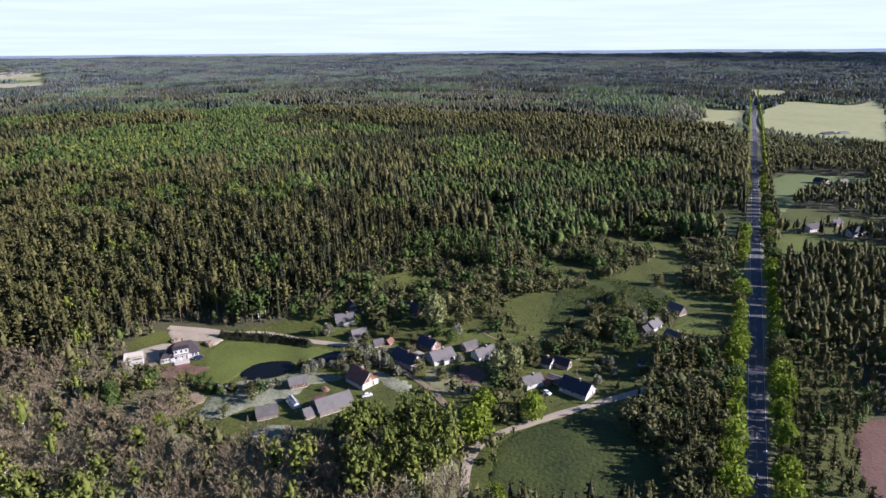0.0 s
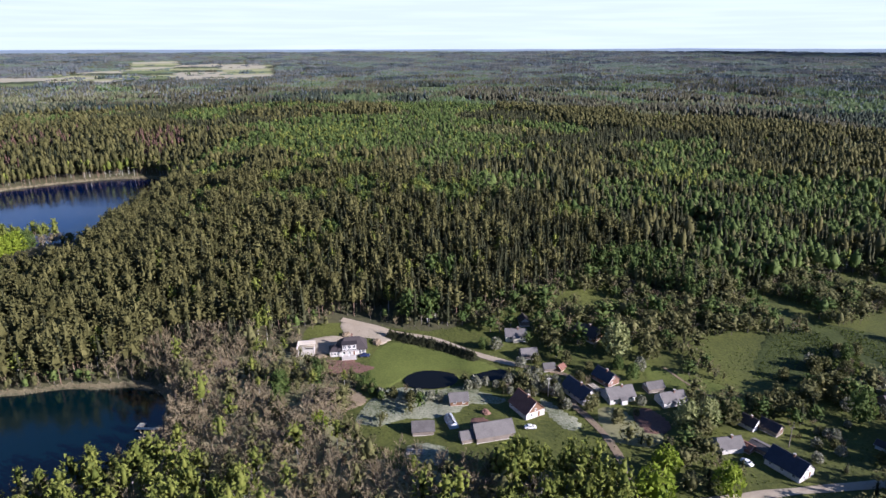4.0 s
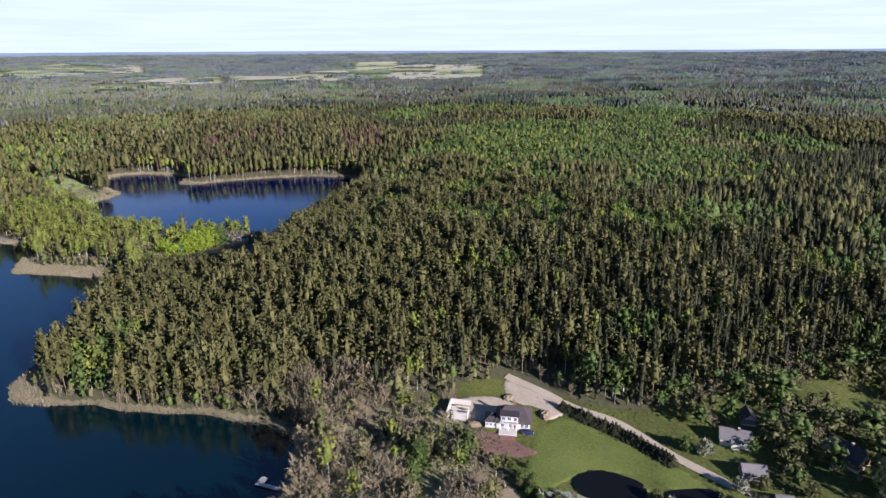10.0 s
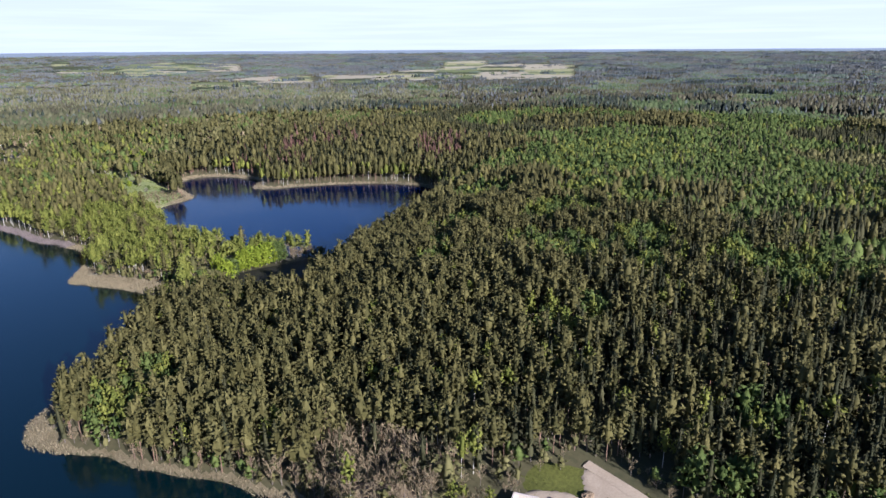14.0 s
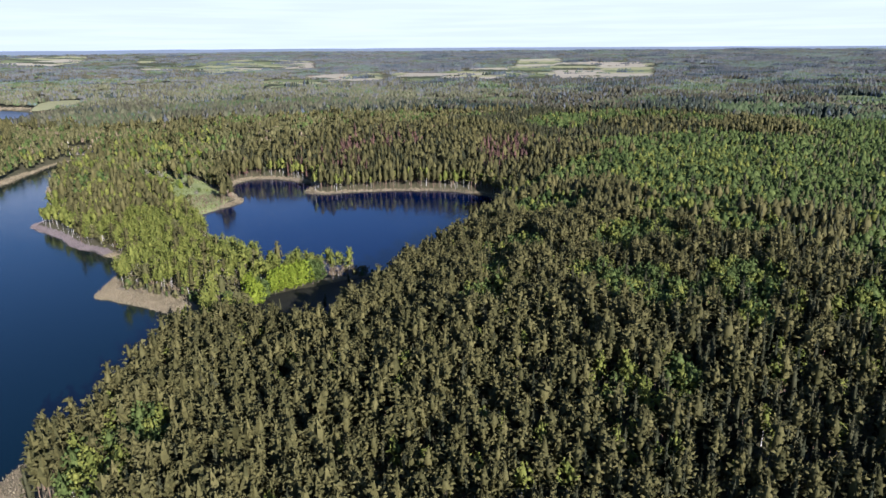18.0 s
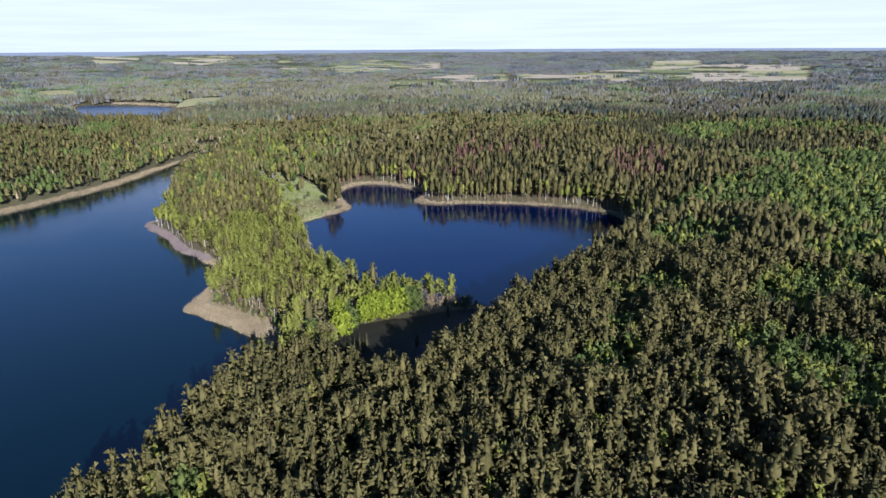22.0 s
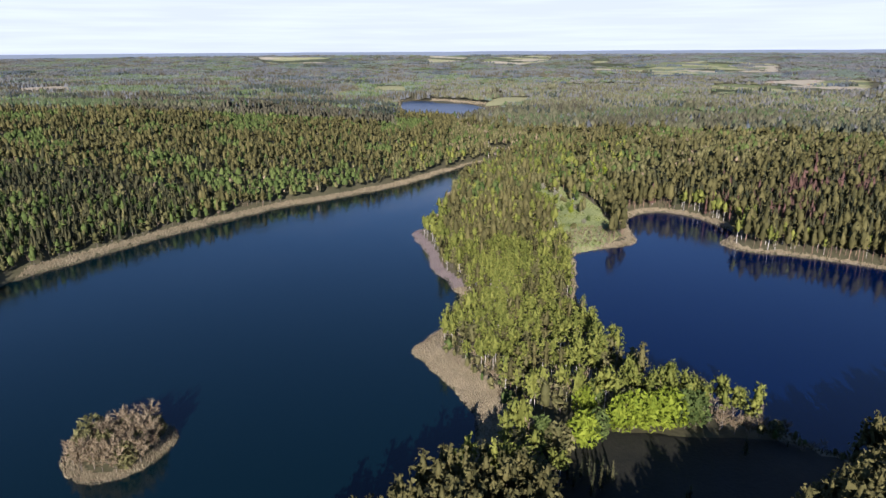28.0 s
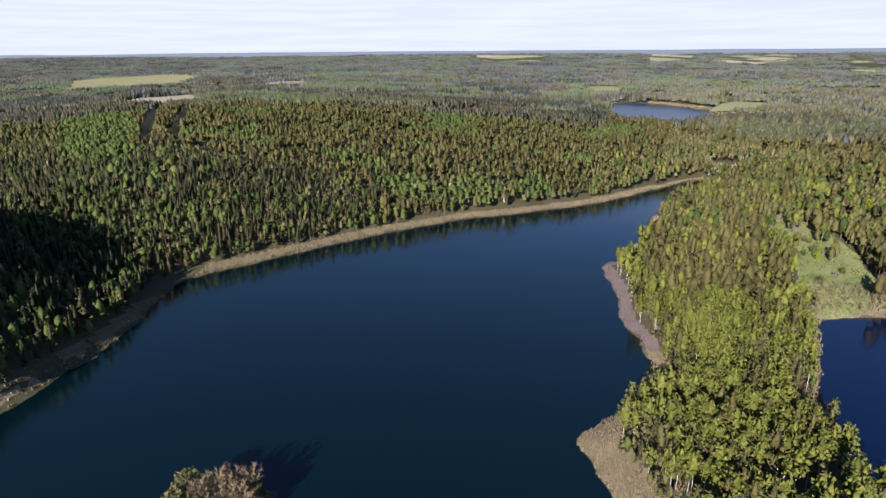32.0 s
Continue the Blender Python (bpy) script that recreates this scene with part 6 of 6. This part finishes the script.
# ---- single trees in the village and along the road ----
tg2 = np.random.default_rng(9)
RICH = dict(
    maple=("maple", "grey_bark", [leafy(tg2, 30, 34, 0.14, 0.33, 0.034, 0.022) for _ in range(3)], "linden_tree", "broad linden in bright yellow-green leaf"),
    willow=("willow", "grey_bark", [leafy(tg2, 34, 34, 0.1, 0.3, 0.03, 0.022) for _ in range(2)], "willow_tree", "tall pale green willow with billowing crown"),
    olive=("olive", "grey_bark", [leafy(tg2, 26, 34, 0.12, 0.34, 0.048, 0.02) for _ in range(3)], "orchard_tree", "rounded budding fruit tree, olive green"),
    blossom=("blossom_tree", "grey_bark", [leafy(tg2, 26, 34, 0.14, 0.36, 0.05, 0.02) for _ in range(3)], "blossoming_tree", "small fruit tree in pale blossom"),
    spruce=("spruce", "grey_bark", [conifer(tg2, 14, 8, 0.05, 0.2, 0.35, 0.3, 0.95) for _ in range(2)], "spruce_tree", "dark pointed spruce among the cottages"),
    aspen=("aspen", "grey_bark", [leafy(tg2, 30, 34, 0.12, 0.27, 0.032, 0.018) for _ in range(3)], "aspen_tree", "fresh green aspen in full leaf"),
    twig=("twig", "grey_bark", [bare(tg2, 26, 14, 0.22, 0.3) for _ in range(2)], "bare_tree", "leafless brown tree beside the gardens"))
RICH_MODELS = {}


def plant_one(kind, x, y, h, group="village trees"):
    leaf_m, bark_m, shapes, name, label = RICH[kind]
    if (kind, group) not in RICH_MODELS:
        RICH_MODELS[kind, group] = [[model(kind, s, M[leaf_m], M[bark_m], name, label, "tree", group), True] for s in shapes]
    pick = RICH_MODELS[kind, group][int(rng.integers(0, len(shapes)))]
    m = pose(x, y, hz(x, y), 0, 0, rng.uniform(0, 360)) @ Matrix.Diagonal((h * rng.uniform(0.88, 1.12), h * rng.uniform(0.88, 1.12), h, 1))
    if pick[1]:
        pick[1], pick[0].matrix_basis = False, m
    else:
        copy_thing(pick[0], Matrix()).matrix_basis = m


GARDEN = dict(
    maple=[(-99, 211, 8), (17, 198, 15), (40, 211, 11.5), (22, 216, 11), (20, 164, 9)],
    willow=[(6, 293, 17), (31, 246, 12), (39, 249, 12)],
    olive=[(20, 295, 11), (-55, 257, 4), (-72, 237, 5), (-80, 239, 4.5), (-28, 280, 5), (-15, 283, 6), (-20, 291, 5), (-3, 249, 7), (7, 243, 6), (47, 253, 9), (44, 295, 5), (58, 264, 8), (63, 268, 7), (67, 272, 7), (74, 293, 5),
           (79, 277, 9), (86, 284, 9), (91, 287, 9), (88, 303, 7)],
    aspen=[(-53, 286, 6), (13, 276, 8), (7, 283, 7), (50, 259, 8), (94, 266, 15), (104, 316, 8), (103, 248, 9), (-84, 236, 4), (-88, 240, 4), (-94, 243, 5)],
    twig=[(100, 298, 6), (105, 296, 6), (110, 294, 6), (-68, 188, 6), (-76, 243, 4)],
    spruce=[(-14, 248, 9), (-15, 253, 8), (-1, 255, 7), (80, 233, 5)])
BLOSSOM = [(-34, 275, 5), (-30, 267, 5), (-26, 268, 5), (-26, 262, 5), (-37, 260, 5), (-46, 257, 4), (-50, 255, 5), (-65, 240, 4.5), (-61, 241, 4), (-21, 258, 5), (-47, 287, 6), (16, 285, 6), (16, 258, 4), (104, 272, 5),
           (108, 272, 6), (74, 245, 4), (81, 242, 4), (72, 236, 4), (-70, 241, 4)]
GARDEN["blossom"] = BLOSSOM
GARDEN["olive"] += [(93, 305, 6), (93, 242, 4), (37, 243, 7), (137, 340, 7), (100, 303, 6), (-5, 280, 4), (-12, 262, 4), (34, 256, 4), (14, 250, 3)]
for kind, rows in GARDEN.items():
    for x, y, h in rows:
        plant_one(kind, x, y, h)

# alders crowding the little island
for k in range(46):
    az, rr = k * 2.399, 15 * math.sqrt((k + 0.5) / 46)
    x, y = -392 + math.cos(az) * rr * 0.85 - math.sin(az) * rr * 0.15, 145.5 + math.sin(az) * rr
    if shore(np.array([x]), np.array([y]))[0] > 2.5:
        plant_one("twig" if k % 6 < 5 else "olive", x, y, rng.uniform(8, 12.5), "island alders")

# avenue on both sides of the road
for side in (-1, 1):
    s = 30.0
    while s < 640:
        q = ROAD_A + road_dir * s + road_left * side * (8.3 + rng.uniform(-0.8, 0.8))
        gap = vnoise(np.array([s]), np.array([side * 50.0]), 60, 51)[0]
        if gap > 0.3:
            plant_one("maple" if rng.random() < 0.6 else ("olive" if rng.random() < 0.4 else "aspen"), q[0], q[1], rng.uniform(8.5, 13.5), "roadside avenue")
        s += rng.uniform(9, 17) + (14 if gap < 0.3 else 0)
s_line = np.arange(640, 1900, 9.0)
for side in (-1, 1):
    q = ROAD_A + road_dir * s_line[:, None] + road_left * side * 9
    grove("avenue_trees", MIDDLE["birch"], q[:, 0], q[:, 1], height(q[:, 0], q[:, 1]), rng.uniform(10, 15, len(q)), [M["maple"], M["grey_bark"]], "roadside trees in the far avenue", 1.3)

# clipped spruce hedge along the drive
hedge = new("hedge")
hedge.matrix_basis = pose(-76, 284, hz(-76, 284))
tagged(hedge, "dense dark spruce hedge along the drive", "hedge")
line = curve_through([(-98, 286), (-86, 284), (-72, 282), (-55, 276.5)], 1.3, closed=False)
for k, (x, y) in enumerate(line):
    t = np.array(RICH["spruce"][2][k % 2][0]) * np.array((12.0, 12.0, 4.4 * rng.uniform(0.85, 1.15))) * rng.uniform(0.9, 1.1)
    c, s = math.cos(k * 2.1), math.sin(k * 2.1)
    t = np.stack([t[:, 0] * c - t[:, 1] * s + x + 76, t[:, 0] * s + t[:, 1] * c + y - 284, t[:, 2] + hz(x, y) - hz(-76, 284)], 1)
    ob = new("hedge_plant", mesh_from("hedge_plant", t, np.arange(len(t)).reshape(-1, 3), [M["spruce"]]))
    ob.parent = hedge

# bushes and young growth between the gardens
bx, by = scatter(-100, 150, 235, 440, 4.2)
ok = inside(bx, by, VILLAGE) & (np.abs(from_road(bx, by)) > 11)
bare_spots = ((-100, 236, -40, 292), (-66, 214, -30, 236), (-6, 232, 30, 268))
for x0, y0, x1, y1 in bare_spots:
    ok &= ~((bx > x0) & (bx < x1) & (by > y0) & (by < y1))
ok &= ~inside(bx, by, [(19, 160), (24, 193), (36, 205), (53, 212), (66, 213), (74, 200), (80, 190), (74, 158), (40, 140)])
ok &= ~inside(bx, by, [(16, 292), (56, 280), (124, 348), (140, 320), (118, 300), (90, 292), (60, 268), (18, 278)])
ok &= ~inside(bx, by, [(118, 280), (140, 296), (150, 280), (135, 262), (112, 264)])
ok &= (to_line(bx, by, LANE, False) > 3.5) & (to_line(bx, by, DRIVE, False) > 5)
for ob in list(scene.collection.objects):
    if ob.get("category") in ("house", "shed", "barn", "car", "heap") and ob.parent is None:
        ok &= np.hypot(bx - ob.location.x, by - ob.location.y) > 7.5
ok &= vnoise(bx, by, 24, 61) > np.where((bx > 60) | (by > 300), 0.46, 0.52)
bx, by = bx[ok], by[ok]
u = rng.random(len(bx))
for kind, pick, lo, hi, label in (("olive", u < 0.5, 3, 8, "budding bushes between the gardens"), ("twig", (u >= 0.5) & (u < 0.72), 2.5, 6, "bare brown bushes between the gardens"),
                                  ("aspen", (u >= 0.72) & (u < 0.88), 4, 9, "young green trees between the gardens"), ("spruce", u >= 0.88, 3, 8, "young spruces between the gardens")):
    tall = rng.uniform(lo, hi, pick.sum()) * np.where((bx[pick] > 60) | (by[pick] > 300), 1.35, 1.0)
    grove("bushes", NEAR[kind], bx[pick], by[pick], height(bx[pick], by[pick]), tall, [M[kind], M["grey_bark"]], label, 1.6)

# undergrowth that closes the woods towards the water and the gardens
bx, by = scatter(-560, 150, 20, 420, 3.4)
sd = shore(bx, by)
rim = reed_width(bx, by)
water_edge = (sd > rim * 0.8) & (sd < rim + 8) & (to_line(bx, by, PATH_LINE, False) < 330)
garden_edge = ~inside(bx, by, VILLAGE) & (to_line(bx, by, VILLAGE) < 9) & (by > 265)
ok = (water_edge | garden_edge) & (np.hypot(bx + 392, by - 145) > 28) & (np.hypot(bx + 110, by - 270) > 24) & (to_line(bx, by, DRIVE, False) > 5) & (vnoise(bx, by, 10, 62) > 0.25)
bx, by = bx[ok], by[ok]
u = rng.random(len(bx))
for kind, pick, lo, hi, label in (("olive", u < 0.42, 3, 7, "budding bushes at the edge of the wood"), ("twig", (u >= 0.42) & (u < 0.78), 3, 7, "bare brown bushes at the edge of the wood"),
                                  ("aspen", (u >= 0.78) & (u < 0.92), 4, 9, "young green trees at the edge of the wood"), ("spruce", u >= 0.92, 3, 7, "young spruces at the edge of the wood")):
    grove("bushes", NEAR[kind] if kind == "twig" else HALF[kind], bx[pick], by[pick], height(bx[pick], by[pick]), rng.uniform(lo, hi, pick.sum()), [M[kind], M["grey_bark"]], label, 1.35)

# belt of young conifers between the lane and the road, and the dense edge of the pine hill above the hollow
BELT = [(82, 150), (84, 212), (104, 262), (126, 266), (133, 236), (112, 190), (100, 150)]
bx, by = scatter(80, 148, 135, 268, 3.9)
ok = inside(bx, by, BELT) & (to_line(bx, by, LANE, False) > 4) & (np.abs(from_road(bx, by)) > 11) & (np.hypot(bx - 96, by - 250) > 6) & (np.hypot(bx - 120, by - 273) > 9)
bx, by = bx[ok], by[ok]
u = rng.random(len(bx))
for kind, pick, lo, hi, label in (("pine", u < 0.55, 8, 13, "belt of young pines along the main road"), ("spruce", (u >= 0.55) & (u < 0.8), 7, 13, "young dark spruces along the main road"), ("olive", u >= 0.8, 6, 10, "budding trees along the main road")):
    grove("tree_belt", NEAR[kind], bx[pick], by[pick], height(bx[pick], by[pick]), rng.uniform(lo, hi, pick.sum()), [M[kind], M[BARKS[kind]]], label, 1.25)
# extra pines, packed tall and close to throw shade into the hollow
bx, by = scatter(-350, 285, -275, 405, 3.8)
ok = inside(bx, by, [(-318, 294), (-298, 303), (-307, 330), (-324, 362), (-347, 400), (-322, 402), (-298, 360), (-282, 320), (-288, 290)])
bx, by = bx[ok], by[ok]
grove("pine_forest", NEAR["pine"], bx, by, height(bx, by), rng.uniform(17, 25, len(bx)), [M["pine"], M["bark"]], "crowded tall pines above the hollow", 1.0)

# low scrub between the glade and the side lake, and a few trees standing in the glade
bx, by = scatter(-670, 350, -595, 425, 3.0)
ok = inside(bx, by, [(-640, 366), (-655, 408), (-632, 418), (-606, 378), (-602, 358), (-620, 352)]) & (shore(bx, by) > 5)
bx, by = bx[ok], by[ok]
grove("bare_scrub", NEAR["twig"], bx, by, height(bx, by), rng.uniform(2.5, 4.5, len(bx)), [M["twig"], M["grey_bark"]], "low leafless scrub beside the lake", 1.5)
for k, (x, y) in enumerate(((-761, 375), (-775, 421), (-804, 440), (-773, 439), (-762, 446), (-741, 427), (-727, 430), (-788, 420), (-744, 435), (-798, 417), (-779, 368), (-786, 392), (-790, 384),
                            (-756, 424), (-735, 440), (-718, 436), (-705, 432), (-690, 430), (-782, 432), (-750, 450), (-766, 358), (-748, 366))):
    plant_one("maple" if k % 3 else "aspen", x, y, rng.uniform(9, 13), "glade trees")
for x, y, h, kind in ((-700, 372, 5, "olive"), (-690, 378, 4, "twig"), (-664, 392, 4, "blossom"), (-672, 398, 5, "aspen"), (-720, 366, 6, "olive"), (-650, 380, 5, "olive"), (-725, 392, 4, "olive"), (-738, 380, 4, "aspen"), (-705, 400, 3, "blossom")):
    plant_one(kind, x, y, h, "glade trees")
# birches and aspens that rise out of the shaded hollow into the sun, and bare trees beside them
for x, y, h, kind in ((-379, 296, 13, "aspen"), (-374, 301, 12, "olive"), (-376, 310, 14, "maple"), (-379, 316, 13, "aspen"), (-384, 326, 14, "maple"), (-386, 332, 15, "maple"), (-385, 338, 15, "maple"), (-387, 345, 16, "maple"),
                      (-388, 352, 15, "aspen"), (-389, 357, 14, "aspen"), (-390, 331, 13, "olive"), (-386, 365, 9, "twig"), (-383, 369, 9, "twig"), (-382, 374, 8, "twig"), (-383, 379, 8, "twig"), (-382, 384, 7, "olive"), (-384, 389, 7, "twig"),
                      (-361, 278, 12, "maple"), (-357, 274, 10, "aspen"), (-358, 287, 9, "olive"), (-366, 285, 8, "twig"), (-368, 291, 9, "twig"), (-402, 322, 12, "aspen"), (-396, 316, 12, "maple")):
    plant_one(kind, x, y, h, "trees at the hollow's edge")
# young growth closing in on the house and the gardens
for x, y, h, kind in ((-118, 247, 8, "aspen"), (-114, 241, 9, "aspen"), (-121, 238, 7, "olive"), (-99, 247, 3.5, "aspen"), (-95, 250, 3, "aspen"), (-91, 245, 3.5, "aspen"), (-89, 238, 3.5, "aspen"), (-93, 240, 3, "olive"), (-112, 252, 5, "twig"),
                      (-104, 244, 3.5, "spruce"), (-100, 241, 3.5, "spruce"), (-107, 242, 3, "spruce"), (-125, 230, 11, "aspen"), (-122, 222, 10, "aspen"), (-118, 215, 9, "olive"), (-128, 236, 9, "olive"), (-108, 256, 2, "twig")):
    plant_one(kind, x, y, h, "young trees below the house")

MAPLES = [(-965, 386), (-879, 425), (-814, 455), (-739, 452), (-700, 436), (-735, 424), (-780, 410), (-800, 380), (-876, 380)]
for k in range(150):
    x, y = rng.uniform(-965, -700), rng.uniform(376, 458)
    if inside(np.array([x]), np.array([y]), MAPLES)[0]:
        plant_one(("maple", "maple", "aspen", "olive")[k % 4], x, y, rng.uniform(7, 12.5), "glade trees")
for k in range(34):
    x, y = rng.uniform(-785, -690), rng.uniform(358, 420)
    if inside(np.array([x]), np.array([y]), PEN_GLADE)[0]:
        plant_one(("olive", "maple", "aspen", "blossom")[k % 4], x, y, rng.uniform(2.5, 6.5), "glade trees")

# silvery bushes round the ponds and in the orchard
for outline, count, kinds, lo, hi in (([(-60, 249), (-46, 257), (-30, 268), (-20, 264), (-25, 250), (-40, 252)], 26, ("blossom", "olive", "blossom"), 2.6, 4.6),
                                      ([(-92, 243), (-72, 246), (-60, 248), (-58, 243), (-72, 238), (-86, 236)], 16, ("olive", "blossom", "aspen"), 2.0, 3.6),
                                      ([(-20, 262), (-6, 276), (4, 268), (-6, 250), (-14, 246)], 14, ("olive", "blossom", "twig"), 2.4, 5.0),
                                      ([(100, 262), (128, 300), (104, 330), (84, 312), (84, 280)], 30, ("blossom", "twig", "olive"), 3.0, 6.0),
                                      ([(70, 236), (98, 256), (92, 264), (66, 250)], 12, ("blossom", "olive", "twig"), 2.0, 4.0)):
    q, made = np.array(outline, float), 0
    for _ in range(400):
        x, y = rng.uniform(q[:, 0].min(), q[:, 0].max()), rng.uniform(q[:, 1].min(), q[:, 1].max())
        free = all(math.hypot(x - ob.location.x, y - ob.location.y) > 7 for ob in scene.collection.objects if ob.parent is None and ob.get("category") in ("house", "shed", "barn", "car"))
        dry = not inside(np.array([x]), np.array([y]), POND_A)[0] and not inside(np.array([x]), np.array([y]), POND_B)[0]
        if made < count and free and dry and inside(np.array([x]), np.array([y]), outline)[0]:
            plant_one(kinds[made % len(kinds)], x, y, rng.uniform(lo, hi), "garden bushes")
            made += 1


def tufts(name, outline, step, lo, hi, m, label, thin=0.35):
    """Tussocks of grass: three crossed blades each."""
    q = np.array(outline, float)
    x, y = scatter(q[:, 0].min(), q[:, 1].min(), q[:, 0].max(), q[:, 1].max(), step)
    ok = inside(x, y, outline) & (vnoise(x, y, 9, 91) > thin) & (to_line(x, y, LANE, False) > 2.4) & (to_line(x, y, DRIVE, False) > 2.6) & (np.abs(from_road(x, y)) > 7) & ~inside(x, y, POND_A) & ~inside(x, y, POND_B)
    ok &= (shore(x, y) > 1) & ~inside(x, y, [(-101, 262), (-95, 282), (-42, 271), (-52, 265), (-71, 262), (-84, 246), (-92, 240)])
    x, y = x[ok], y[ok]
    n, z = len(x), height(x, y) + 0.05
    h, az = rng.uniform(lo, hi, n) * (0.5 + vnoise(x, y, 14, 92)), rng.random(n) * 6.283
    v = np.empty((n, 9, 3), np.float32)
    for k in range(3):
        c, s = np.cos(az + k * 1.05) * h * 1.1, np.sin(az + k * 1.05) * h * 1.1
        v[:, 3 * k] = np.stack([x - c, y - s, z], 1)
        v[:, 3 * k + 1] = np.stack([x + c, y + s, z], 1)
        v[:, 3 * k + 2] = np.stack([x + rng.normal(0, 0.3, n) * h, y + rng.normal(0, 0.3, n) * h, z + h], 1)
    tagged(new(name, mesh_from(name, v.reshape(-1, 3), np.arange(n * 9).reshape(-1, 3), [m])), label, "grass", kind="stuff")


tufts("grass_tufts", VILLAGE, 1.9, 0.12, 0.4, M["tuft"], "uneven grass tussocks round the cottages", 0.4)
tufts("grass_tufts", [(62, 290), (84, 345), (124, 348), (140, 320), (118, 300), (90, 292)], 1.2, 0.3, 0.8, M["tuft"], "coarse tussocks in the damp meadow", 0.3)
tufts("dry_tufts", [(-178, 234), (-140, 262), (-98, 246), (-92, 212), (-40, 200), (0, 200), (8, 160), (-60, 150), (-130, 150), (-158, 176)], 2.0, 0.4, 1.1, M["straw"], "straw-coloured tussocks in the thicket", 0.35)
tufts("dry_tufts", [(-120, 238), (-106, 242), (-92, 238), (-92, 228), (-106, 220)], 1.0, 0.3, 0.7, M["straw"], "dry stalks on the bare slope", 0.3)
tufts("grass_tufts", PEN_GLADE, 2.2, 0.4, 1.0, M["tuft"], "tussocks in the peninsula glade", 0.35)
